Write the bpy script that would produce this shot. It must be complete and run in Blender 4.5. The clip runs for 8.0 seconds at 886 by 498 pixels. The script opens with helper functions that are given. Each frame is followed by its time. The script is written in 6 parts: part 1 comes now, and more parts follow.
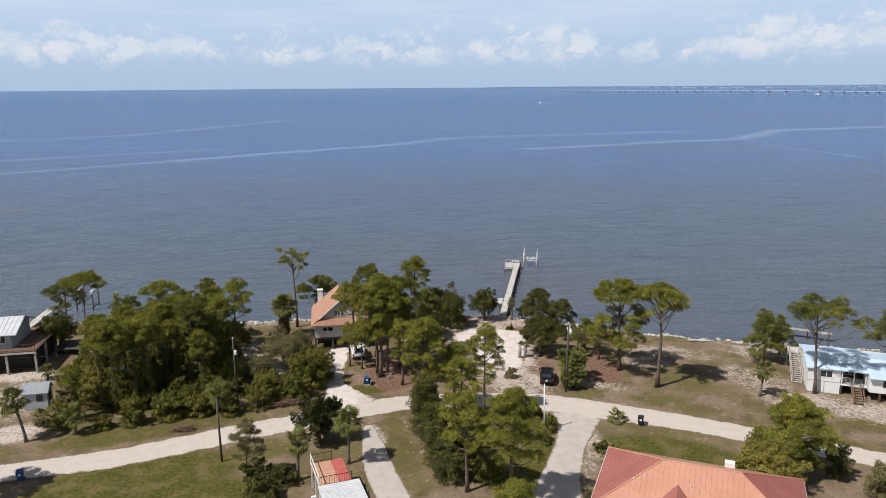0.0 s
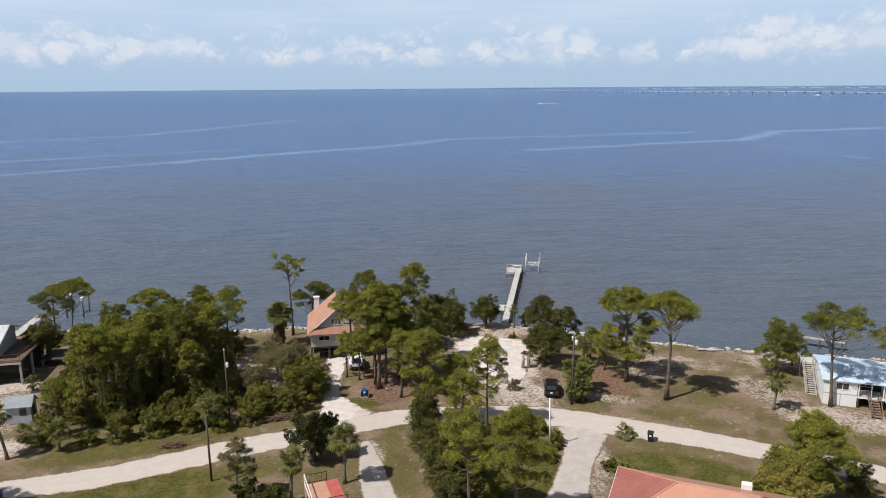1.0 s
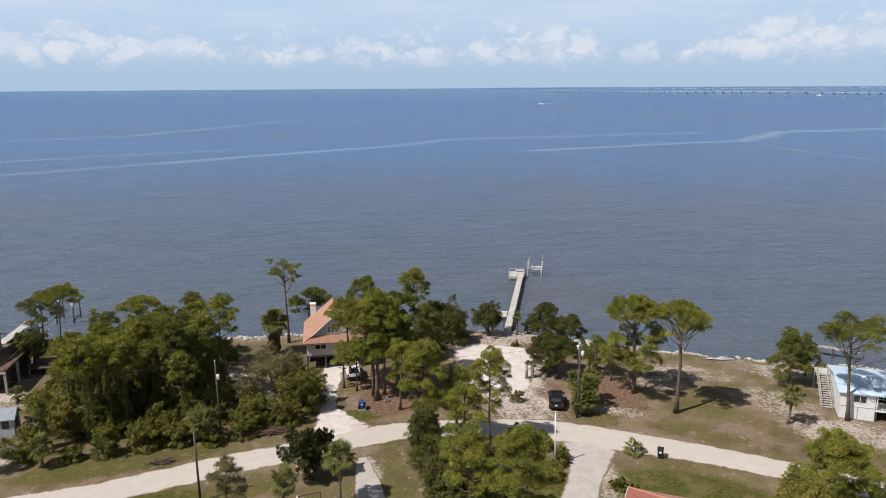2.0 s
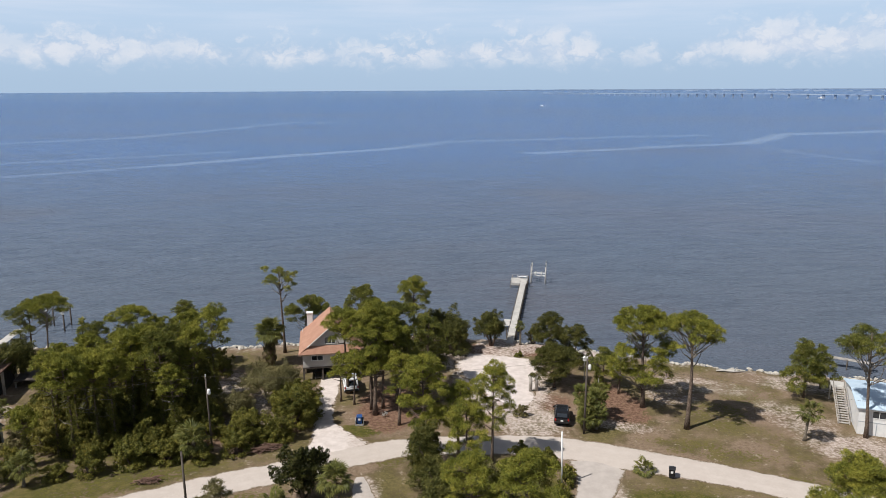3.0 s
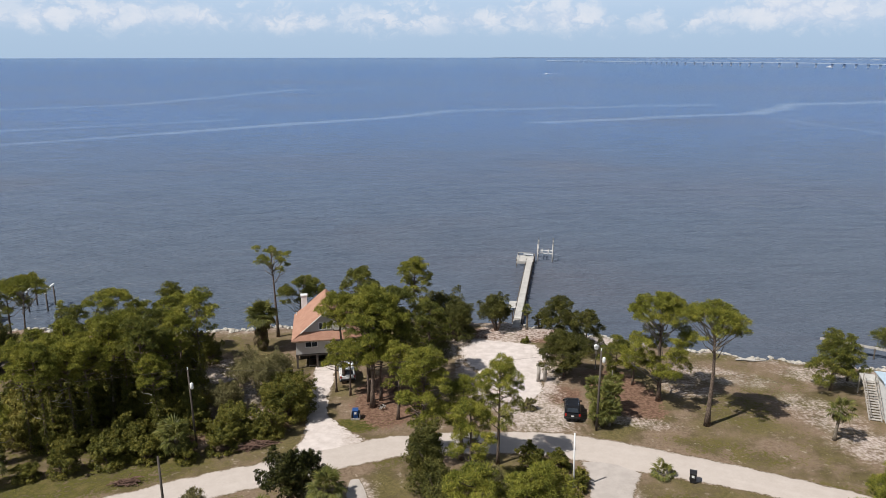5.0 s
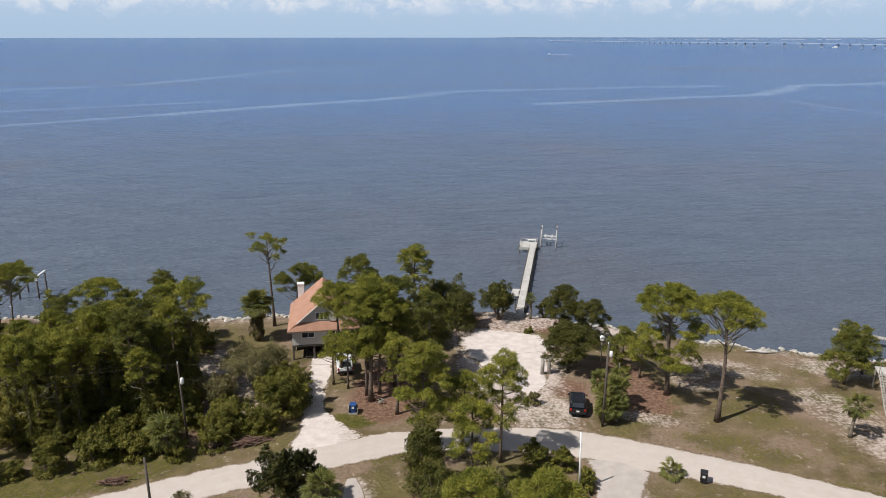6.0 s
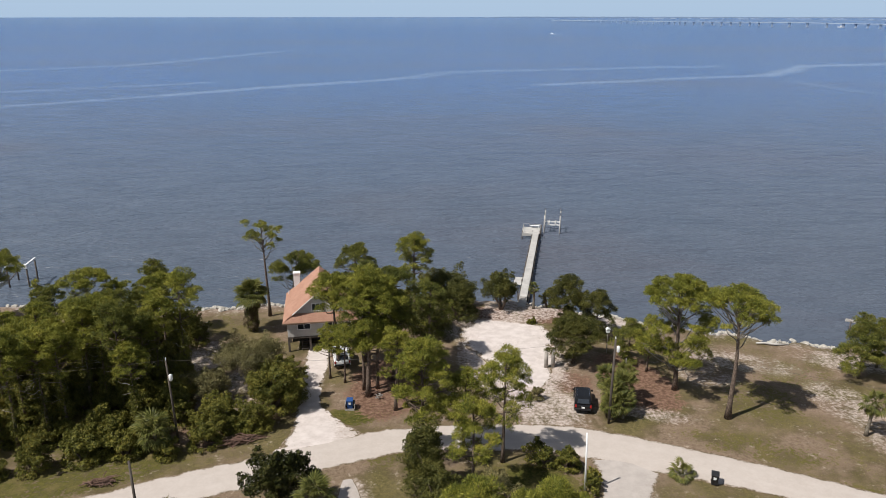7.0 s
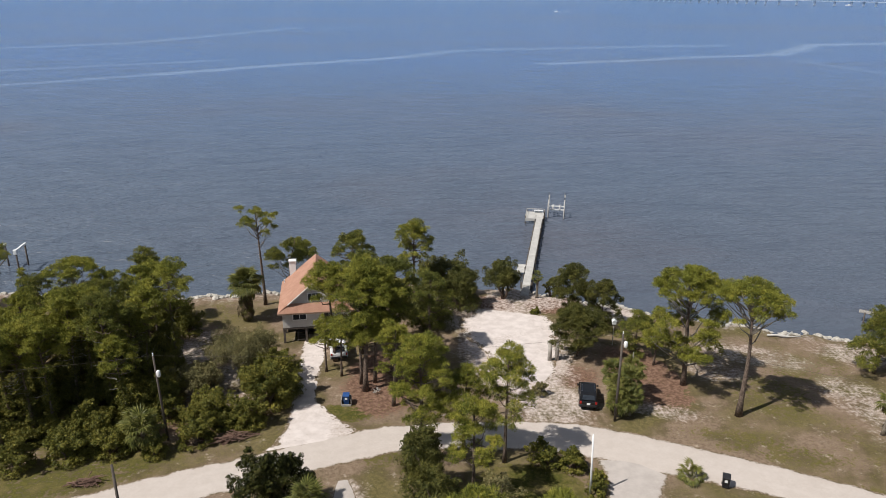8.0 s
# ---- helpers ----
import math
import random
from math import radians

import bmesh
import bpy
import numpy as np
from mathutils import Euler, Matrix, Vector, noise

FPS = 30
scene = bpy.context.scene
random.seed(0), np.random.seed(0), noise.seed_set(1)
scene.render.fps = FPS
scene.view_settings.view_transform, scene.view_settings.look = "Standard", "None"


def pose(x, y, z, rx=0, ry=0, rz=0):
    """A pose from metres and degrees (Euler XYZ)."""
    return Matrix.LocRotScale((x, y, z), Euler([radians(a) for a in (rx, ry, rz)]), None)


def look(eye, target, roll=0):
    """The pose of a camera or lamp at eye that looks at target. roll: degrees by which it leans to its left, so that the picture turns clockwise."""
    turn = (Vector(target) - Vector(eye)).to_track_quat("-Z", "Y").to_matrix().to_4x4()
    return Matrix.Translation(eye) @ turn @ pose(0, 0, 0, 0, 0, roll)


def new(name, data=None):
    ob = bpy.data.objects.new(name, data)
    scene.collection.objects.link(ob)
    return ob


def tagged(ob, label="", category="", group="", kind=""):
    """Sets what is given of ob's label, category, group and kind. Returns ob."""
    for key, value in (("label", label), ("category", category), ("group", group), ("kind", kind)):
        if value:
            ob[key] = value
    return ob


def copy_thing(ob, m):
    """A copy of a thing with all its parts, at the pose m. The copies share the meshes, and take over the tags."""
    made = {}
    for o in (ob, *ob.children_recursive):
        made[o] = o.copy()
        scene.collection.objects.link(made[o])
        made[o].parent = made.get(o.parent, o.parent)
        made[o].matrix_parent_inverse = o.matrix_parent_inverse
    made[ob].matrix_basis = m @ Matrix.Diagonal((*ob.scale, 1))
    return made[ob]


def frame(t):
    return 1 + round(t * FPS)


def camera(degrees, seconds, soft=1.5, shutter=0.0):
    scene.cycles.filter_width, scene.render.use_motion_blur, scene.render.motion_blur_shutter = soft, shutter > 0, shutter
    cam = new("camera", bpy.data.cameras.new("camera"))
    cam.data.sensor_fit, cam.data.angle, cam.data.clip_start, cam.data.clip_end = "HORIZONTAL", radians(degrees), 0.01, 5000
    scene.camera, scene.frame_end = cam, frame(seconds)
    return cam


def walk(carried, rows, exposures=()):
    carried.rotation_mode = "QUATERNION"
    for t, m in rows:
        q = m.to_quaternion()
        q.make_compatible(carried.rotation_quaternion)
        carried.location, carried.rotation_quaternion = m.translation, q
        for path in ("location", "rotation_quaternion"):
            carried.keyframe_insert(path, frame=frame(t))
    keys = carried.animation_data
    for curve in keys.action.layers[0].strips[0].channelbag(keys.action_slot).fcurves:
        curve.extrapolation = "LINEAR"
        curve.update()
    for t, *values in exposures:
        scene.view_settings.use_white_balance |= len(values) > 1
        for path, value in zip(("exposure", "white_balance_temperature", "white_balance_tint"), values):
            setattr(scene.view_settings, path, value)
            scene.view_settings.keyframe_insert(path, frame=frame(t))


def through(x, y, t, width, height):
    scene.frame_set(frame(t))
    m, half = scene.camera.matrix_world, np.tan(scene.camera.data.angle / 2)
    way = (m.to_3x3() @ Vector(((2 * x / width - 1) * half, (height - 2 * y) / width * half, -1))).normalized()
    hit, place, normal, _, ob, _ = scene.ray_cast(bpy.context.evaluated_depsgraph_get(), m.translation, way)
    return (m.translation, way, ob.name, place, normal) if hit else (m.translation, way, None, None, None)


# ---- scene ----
cam = camera(62.5, 8.0, 0.85)
PATH = [
    (0, (0.628, 0.003, 38.754), (0.621, 1.955, 38.316), -0.42),
    (0.5, (0.556, 1.885, 38.749), (0.55, 3.837, 38.312), -0.42),
    (1, (0.504, 3.754, 38.747), (0.498, 5.706, 38.311), -0.42),
    (1.2, (0.494, 4.494, 38.747), (0.488, 6.446, 38.31), -0.42),
    (2.5, (0.474, 9.246, 38.749), (0.465, 11.199, 38.315), -0.3),
    (3, (0.443, 11.035, 38.747), (0.433, 12.988, 38.316), -0.3),
    (3.5, (0.399, 12.774, 38.745), (0.389, 14.727, 38.314), -0.3),
    (4, (0.355, 14.465, 38.739), (0.343, 16.412, 38.285), -0.2),
    (4.5, (0.329, 16.136, 38.728), (0.315, 18.076, 38.242), -0.1),
    (6, (0.405, 21.108, 38.622), (0.384, 23.028, 38.059), -0.0),
    (6.5, (0.446, 22.763, 38.602), (0.423, 24.674, 38.015), 0.0),
    (7, (0.501, 24.411, 38.588), (0.476, 26.315, 37.976), 0.0),
    (7.5, (0.575, 26.06, 38.582), (0.547, 27.955, 37.944), 0.1),
    (8, (0.656, 27.701, 38.58), (0.625, 29.587, 37.915), 0.1),
]
walk(cam, [(t, look(eye, target, roll)) for t, eye, target, roll in PATH], exposures=[(0, 0.0), (8, 0.0)])

# ---- light ----
SUN_WAY = Vector((0.62, 0.37, -1.0)).normalized()
SUN_EL = math.asin(-SUN_WAY.z)
sun = new("sun", bpy.data.lights.new("sun", "SUN"))
sun.data.energy, sun.data.angle, sun.data.color = 5.0, radians(0.55), (1.0, 0.955, 0.89)
sun.matrix_world = look((0, 0, 60), Vector((0, 0, 60)) + SUN_WAY)


class Nodes:
    """Short hand for building a node tree."""

    def __init__(self, tree):
        self.t = tree
        tree.nodes.clear()

    def add(self, kind, ins=None):
        n = self.t.nodes.new(kind)
        for k, v in (ins or {}).items():
            self.put(n.inputs[k], v)
        return n

    def put(self, socket, v):
        if isinstance(v, bpy.types.NodeSocket):
            self.t.links.new(v, socket)
        elif isinstance(v, bpy.types.Node):
            self.t.links.new(v.outputs[0], socket)
        else:
            socket.default_value = v

    def math(self, op, a, b=0.0, c=0.0, clamp=False):
        n = self.t.nodes.new("ShaderNodeMath")
        n.operation, n.use_clamp = op, clamp
        for i, v in enumerate((a, b, c)):
            self.put(n.inputs[i], v)
        return n.outputs[0]

    def step(self, v, lo, hi):
        n = self.add("ShaderNodeMapRange", {"Value": v, "From Min": lo, "From Max": hi})
        n.interpolation_type = "SMOOTHSTEP"
        return n.outputs[0]

    def mix(self, f, a, b, blend="MIX"):
        n = self.t.nodes.new("ShaderNodeMix")
        n.data_type, n.blend_type = "RGBA", blend
        self.put(n.inputs[0], f), self.put(n.inputs[6], a), self.put(n.inputs[7], b)
        return n.outputs[2]

    def noise(self, vec, scale, detail=4.0, rough=0.55, out=0):
        n = self.add("ShaderNodeTexNoise", {"Scale": scale, "Detail": detail, "Roughness": rough})
        if vec is not None:
            self.put(n.inputs["Vector"], vec)
        return n.outputs[out]

    def ramp(self, v, stops):
        n = self.t.nodes.new("ShaderNodeValToRGB")
        self.put(n.inputs[0], v)
        e = n.color_ramp.elements
        while len(e) < len(stops):
            e.new(0.5)
        for el, (p, c) in zip(e, stops):
            el.position, el.color = p, (*c, 1.0)
        return n.outputs[0]


def rgb(*c):
    return (*c, 1.0)


def build_world():
    w = bpy.data.worlds.new("sky")
    scene.world = w
    w.use_nodes = True
    n = Nodes(w.node_tree)
    sky = n.add("ShaderNodeTexSky")
    sky.sky_type, sky.sun_disc, sky.sun_elevation = "NISHITA", False, SUN_EL
    sky.sun_rotation = math.atan2(-SUN_WAY.x, -SUN_WAY.y)
    sky.altitude, sky.air_density, sky.dust_density, sky.ozone_density = 30.0, 1.0, 0.6, 2.0
    d = n.add("ShaderNodeTexCoord").outputs["Generated"]
    sep = n.add("ShaderNodeSeparateXYZ", {0: d})
    az = n.math("ARCTAN2", sep.outputs[0], sep.outputs[1])
    el = n.math("MAXIMUM", sep.outputs[2], 0.0)
    # heaped clouds low over the sea: soft flat foot, billowing heads of uneven height
    p = n.add("ShaderNodeCombineXYZ", {0: n.math("MULTIPLY", az, 26.0), 1: n.math("MULTIPLY", el, 34.0), 2: 3.7})
    warp = n.add("ShaderNodeVectorMath", {0: n.noise(p, 1.6, 4.0, 0.6, 1), 1: (0.5, 0.5, 0.5)})
    warp.operation = "SUBTRACT"
    bent = n.add("ShaderNodeVectorMath", {0: warp.outputs[0], 1: (1.1, 1.1, 0.0), 2: p})
    bent.operation = "MULTIPLY_ADD"
    puff = 0.0
    for scale, share in ((0.9, 1.0), (2.1, 0.5), (4.6, 0.28)):
        lobe = n.math("ABSOLUTE", n.math("MULTIPLY_ADD", n.noise(bent.outputs[0], scale, 0.0), 2.0, -1.0))
        puff = n.math("ADD", puff, n.math("MULTIPLY", lobe, share))
    tops = n.ramp(n.math("DIVIDE", n.math("ADD", az, 0.56), 1.12), [(f, (v, v, v)) for f, v in (
        (0.0, 0.72), (0.20, 0.76), (0.245, 0.60), (0.33, 0.63), (0.45, 0.60), (0.50, 0.67), (0.545, 0.60), (0.60, 0.78), (0.66, 0.72), (0.70, 0.50),
        (0.76, 0.46), (0.79, 0.66), (0.85, 0.80), (0.88, 0.92), (0.91, 0.74), (0.945, 0.88), (1.0, 0.84))])
    top = n.math("MULTIPLY", tops, 0.1)
    edge = n.math("ADD", n.math("DIVIDE", n.math("SUBTRACT", top, el), 0.026), n.math("MULTIPLY", n.math("SUBTRACT", puff, 0.26), 1.5))
    foot = n.step(n.math("ADD", el, n.math("MULTIPLY", n.math("SUBTRACT", puff, 0.34), 0.02)), 0.022, 0.048)
    thin = n.noise(n.add("ShaderNodeCombineXYZ", {0: n.math("MULTIPLY", az, 11.0), 1: n.math("MULTIPLY", el, 18.0), 2: 1.9}), 1.0, 5.0, 0.6)
    heap = n.math("MULTIPLY", n.math("MULTIPLY", n.step(edge, 0.0, 1.15), foot), n.math("ADD", 0.55, n.math("MULTIPLY", n.step(thin, 0.36, 0.60), 0.45)))
    # thin veil higher up
    pv = n.add("ShaderNodeCombineXYZ", {0: n.math("MULTIPLY", az, 3.0), 1: n.math("MULTIPLY", el, 34.0), 2: 8.1})
    veil = n.math("MULTIPLY", n.step(n.noise(pv, 1.1, 5.0, 0.6), 0.36, 0.72), n.step(el, 0.045, 0.11))
    shade = n.math("ADD", puff, n.math("MULTIPLY", n.math("SUBTRACT", thin, 0.5), 0.5))
    hz = n.math("SUBTRACT", 1.0, n.step(el, 0.10, 0.22))
    low_sky = n.mix(n.step(el, 0.0, 0.10), rgb(13.0, 17.4, 23.0), rgb(15.8, 20.3, 26.2))
    base = n.mix(n.math("MULTIPLY", hz, 0.92), sky.outputs[0], low_sky)
    lit = n.mix(n.step(shade, 0.10, 0.60), rgb(18.4, 20.3, 24.3), rgb(24.8, 24.9, 26.2))
    c = n.mix(n.math("MULTIPLY", heap, 0.68), n.mix(n.math("MULTIPLY", veil, 0.55), base, rgb(20.4, 22.4, 26.2)), lit)
    bg = n.add("ShaderNodeBackground", {"Color": c, "Strength": 0.034})
    n.add("ShaderNodeOutputWorld", {"Surface": bg})


build_world()


# ---- materials ----
def material(name):
    m = bpy.data.materials.new(name)
    m.use_nodes = True
    return m, Nodes(m.node_tree)


def finish(n, color, rough=0.7, metal=0.0, bump=None, strength=0.3, distance=0.02, spec=0.4, **more):
    ins = {"Base Color": color, "Roughness": rough, "Metallic": metal, "Specular IOR Level": spec}
    if bump is not None:
        ins["Normal"] = n.add("ShaderNodeBump", {"Height": bump, "Strength": strength, "Distance": distance})
    ins.update(more)
    b = n.add("ShaderNodeBsdfPrincipled", ins)
    n.add("ShaderNodeOutputMaterial", {"Surface": b})


def coords(n):
    return n.add("ShaderNodeTexCoord").outputs["Object"]


def place(n):
    return n.add("ShaderNodeNewGeometry").outputs["Position"]


def plain(name, a, b, rough=0.6, metal=0.0, scale=3.0, fine=40.0, bump=0.15, spec=0.4):
    """Two tones by a coarse and a fine noise, with slight relief."""
    m, n = material(name)
    c = coords(n)
    big, small = n.noise(c, scale, 4.0), n.noise(c, fine, 3.0)
    f = n.step(n.math("ADD", n.math("MULTIPLY", big, 0.65), n.math("MULTIPLY", small, 0.35)), 0.32, 0.68)
    finish(n, n.mix(f, rgb(*a), rgb(*b)), n.math("ADD", rough, n.math("MULTIPLY", n.math("SUBTRACT", big, 0.5), 0.25)), metal, small, bump, spec=spec)
    return m


def foliage_mat(name, dark, mid, light, through=0.14, rough=0.55):
    m, n = material(name)
    isl = n.add("ShaderNodeNewGeometry").outputs["Random Per Island"]
    ob = n.add("ShaderNodeObjectInfo").outputs["Random"]
    tone, tuft = n.noise(place(n), 0.45, 2.0), n.noise(place(n), 2.1, 3.0, 0.6)
    v = n.math("ADD", n.math("MULTIPLY", isl, 0.26), n.math("ADD", n.math("MULTIPLY", tone, 0.40), n.math("MULTIPLY", tuft, 0.34)))
    c = n.ramp(v, [(0.33, dark), (0.5, mid), (0.69, light)])
    c = n.mix(n.math("MULTIPLY", ob, 0.30), c, rgb(*[x * 0.75 for x in mid]))
    b = n.add("ShaderNodeBsdfPrincipled", {"Base Color": c, "Roughness": rough, "Specular IOR Level": 0.16})
    tr = n.add("ShaderNodeBsdfTranslucent", {"Color": c})
    mx = n.add("ShaderNodeMixShader", {0: through, 1: b.outputs[0], 2: tr.outputs[0]})
    n.add("ShaderNodeOutputMaterial", {"Surface": mx})
    return m


PINE = foliage_mat("pine_needles", (0.050, 0.061, 0.014), (0.192, 0.204, 0.031), (0.440, 0.388, 0.072))
PINE_DEEP = foliage_mat("pine_needles_deep", (0.036, 0.047, 0.014), (0.132, 0.144, 0.028), (0.310, 0.278, 0.058))
OLIVE = foliage_mat("olive_leaves", (0.097, 0.096, 0.021), (0.206, 0.186, 0.040), (0.362, 0.293, 0.075))
CEDAR = foliage_mat("cedar_foliage", (0.031, 0.036, 0.012), (0.085, 0.090, 0.022), (0.200, 0.175, 0.043))
GLOSSY = foliage_mat("magnolia_leaves", (0.017, 0.020, 0.007), (0.039, 0.044, 0.011), (0.098, 0.088, 0.027), 0.12, 0.35)
SCRUB = foliage_mat("scrub_leaves", (0.044, 0.053, 0.013), (0.132, 0.132, 0.026), (0.290, 0.246, 0.050))
GREY_LEAF = foliage_mat("grey_green_leaves", (0.085, 0.083, 0.036), (0.180, 0.164, 0.070), (0.330, 0.272, 0.126))
FROND = foliage_mat("palm_frond", (0.050, 0.061, 0.016), (0.138, 0.145, 0.038), (0.290, 0.265, 0.080), 0.2, 0.45)
DEAD_FROND = foliage_mat("dead_palm_frond", (0.060, 0.045, 0.026), (0.125, 0.095, 0.055), (0.215, 0.170, 0.105), 0.1, 0.8)
WEED = foliage_mat("weeds", (0.13, 0.12, 0.040), (0.21, 0.185, 0.065), (0.30, 0.26, 0.11), 0.45)


def bark_mat(name, a, b):
    m, n = material(name)
    c = n.add("ShaderNodeMapping", {0: coords(n), 3: (9.0, 9.0, 2.2)})
    v = n.add("ShaderNodeTexVoronoi", {0: c.outputs[0], 2: 1.0})
    v.feature = "DISTANCE_TO_EDGE"
    big = n.noise(coords(n), 1.1)
    f = n.math("ADD", n.math("MULTIPLY", n.step(v.outputs[0], 0.0, 0.25), 0.6), n.math("MULTIPLY", big, 0.5))
    finish(n, n.mix(f, rgb(*a), rgb(*b)), 0.9, 0, v.outputs[0], 0.8, 0.03, spec=0.1)
    return m


BARK = bark_mat("pine_bark", (0.058, 0.043, 0.034), (0.205, 0.158, 0.128))
GREY_BARK = bark_mat("grey_bark", (0.13, 0.115, 0.10), (0.36, 0.33, 0.29))
PALM_BARK = bark_mat("palm_trunk", (0.10, 0.085, 0.065), (0.27, 0.235, 0.19))


def ground_mat():
    m, n = material("ground")
    p = place(n)
    at = n.add("ShaderNodeAttribute")
    at.attribute_name = "cover"
    s = n.add("ShaderNodeSeparateColor", {0: at.outputs["Color"]})
    big, mid, fine, grit = n.noise(p, 0.07, 4), n.noise(p, 0.42, 5, 0.62), n.noise(p, 2.6, 5, 0.65), n.noise(p, 14.0, 3)
    dry = n.mix(n.step(mid, 0.35, 0.68), rgb(0.100, 0.080, 0.042), rgb(0.182, 0.139, 0.086))
    dry = n.mix(n.math("MULTIPLY", n.step(big, 0.45, 0.68), 0.6), dry, rgb(0.245, 0.175, 0.130))
    dry = n.mix(n.math("MULTIPLY", n.step(fine, 0.42, 0.72), 0.60), dry, rgb(0.112, 0.096, 0.040))
    green = n.mix(n.step(fine, 0.35, 0.7), rgb(0.050, 0.057, 0.012), rgb(0.120, 0.108, 0.030))
    green = n.mix(n.math("MULTIPLY", n.step(mid, 0.44, 0.66), 0.65), green, rgb(0.170, 0.132, 0.062))
    straw = n.mix(n.step(fine, 0.34, 0.70), rgb(0.115, 0.066, 0.046), rgb(0.250, 0.158, 0.114))
    sand = n.mix(n.step(fine, 0.3, 0.75), rgb(0.42, 0.352, 0.318), rgb(0.575, 0.505, 0.470))
    sand = n.mix(n.math("MULTIPLY", n.step(mid, 0.52, 0.75), 0.45), sand, rgb(0.30, 0.225, 0.165))

    def mask(v, edge=0.5, soft=0.0):
        w = n.math("ADD", v, n.math("ADD", n.math("MULTIPLY", n.math("SUBTRACT", mid, 0.5), 1.0), n.math("MULTIPLY", n.math("SUBTRACT", fine, 0.5), 1.05)))
        return n.step(w, edge - 0.10 - soft, edge + 0.12 + soft)

    wide = n.noise(p, 0.15, 5, 0.6)
    dry = n.mix(n.math("MULTIPLY", n.step(wide, 0.47, 0.60), 0.65), dry, n.mix(n.step(fine, 0.34, 0.66), rgb(0.185, 0.130, 0.096), rgb(0.305, 0.225, 0.176)))
    dry = n.mix(n.math("MULTIPLY", n.step(wide, 0.50, 0.36), 0.60), dry, n.mix(n.step(fine, 0.36, 0.66), rgb(0.088, 0.084, 0.026), rgb(0.185, 0.150, 0.066)))
    flecks = n.math("MULTIPLY", n.step(n.noise(p, 0.85, 7, 0.74), 0.57, 0.68), 0.62)
    dry = n.mix(flecks, dry, rgb(0.43, 0.365, 0.295))
    c = n.mix(mask(s.outputs[1]), dry, green)
    c = n.mix(mask(s.outputs[2]), c, straw)
    c = n.mix(mask(s.outputs[0], 0.52, 0.16), c, sand)
    c = n.mix(0.5, c, n.mix(n.step(grit, 0.25, 0.8), rgb(0.35, 0.35, 0.35), rgb(0.72, 0.70, 0.66)), "OVERLAY")
    h = n.math("ADD", fine, n.math("MULTIPLY", grit, 0.4))
    finish(n, c, 0.95, 0, h, 0.7, 0.12, spec=0.1)
    return m


def sand_mat(name, a, b, dirt, tracks=0.0, patchy=0.5, creep=0.0):
    m, n = material(name)
    p = place(n)
    big, mid, fine, grit = n.noise(p, 0.16, 5, 0.6), n.noise(p, 0.9, 5, 0.62), n.noise(p, 5.0, 4), n.noise(p, 26.0, 2)
    c = n.mix(n.step(mid, 0.3, 0.7), rgb(*a), rgb(*b))
    c = n.mix(n.math("MULTIPLY", n.step(n.math("ADD", n.math("MULTIPLY", big, 0.6), n.math("MULTIPLY", fine, 0.4)), 0.50, 0.70), patchy), c, rgb(*dirt))
    c = n.mix(n.math("MULTIPLY", grit, 0.10), c, rgb(0.75, 0.7, 0.62))
    if tracks:
        at = n.add("ShaderNodeAttribute")
        at.attribute_name = "across"
        wob = n.math("ADD", at.outputs["Fac"], n.math("MULTIPLY", n.math("SUBTRACT", big, 0.5), 0.14))
        rut = n.math("ABSOLUTE", n.math("SUBTRACT", n.math("ABSOLUTE", n.math("SUBTRACT", wob, 0.5)), 0.19))
        worn = n.math("MULTIPLY", n.step(rut, 0.0, 0.10), tracks)
        c = n.mix(n.math("MULTIPLY", worn, n.step(fine, 0.25, 0.7)), c, rgb(*dirt))
    # soil and thin grass creep in over the edges
    rim = n.add("ShaderNodeAttribute")
    rim.attribute_name = "across"
    far = n.math("SUBTRACT", 0.5, n.math("ABSOLUTE", n.math("SUBTRACT", rim.outputs["Fac"], 0.5)))
    far = n.math("ADD", far, n.math("ADD", n.math("MULTIPLY", n.math("SUBTRACT", mid, 0.5), 0.16 + creep), n.math("MULTIPLY", n.math("SUBTRACT", fine, 0.5), 0.10 + creep)))
    soil = n.mix(n.step(fine, 0.35, 0.68), rgb(0.115, 0.090, 0.050), rgb(0.275, 0.205, 0.155))
    c = n.mix(n.step(far, 0.012, 0.075), soil, c)
    finish(n, c, 0.95, 0, n.math("ADD", mid, n.math("MULTIPLY", fine, 0.3)), 0.22, 0.05, spec=0.1)
    return m


GROUND = ground_mat()
ROAD = sand_mat("packed_sand_road", (0.470, 0.412, 0.374), (0.515, 0.457, 0.418), (0.415, 0.355, 0.31), 0.22, 0.30)
DRIVE = sand_mat("white_sand_drive", (0.520, 0.458, 0.430), (0.640, 0.575, 0.546), (0.33, 0.262, 0.215), 0.0, 0.75, 0.22)
SHELL = sand_mat("shell_gravel_drive", (0.39, 0.348, 0.322), (0.46, 0.413, 0.384), (0.33, 0.285, 0.245), 0.0, 0.4)


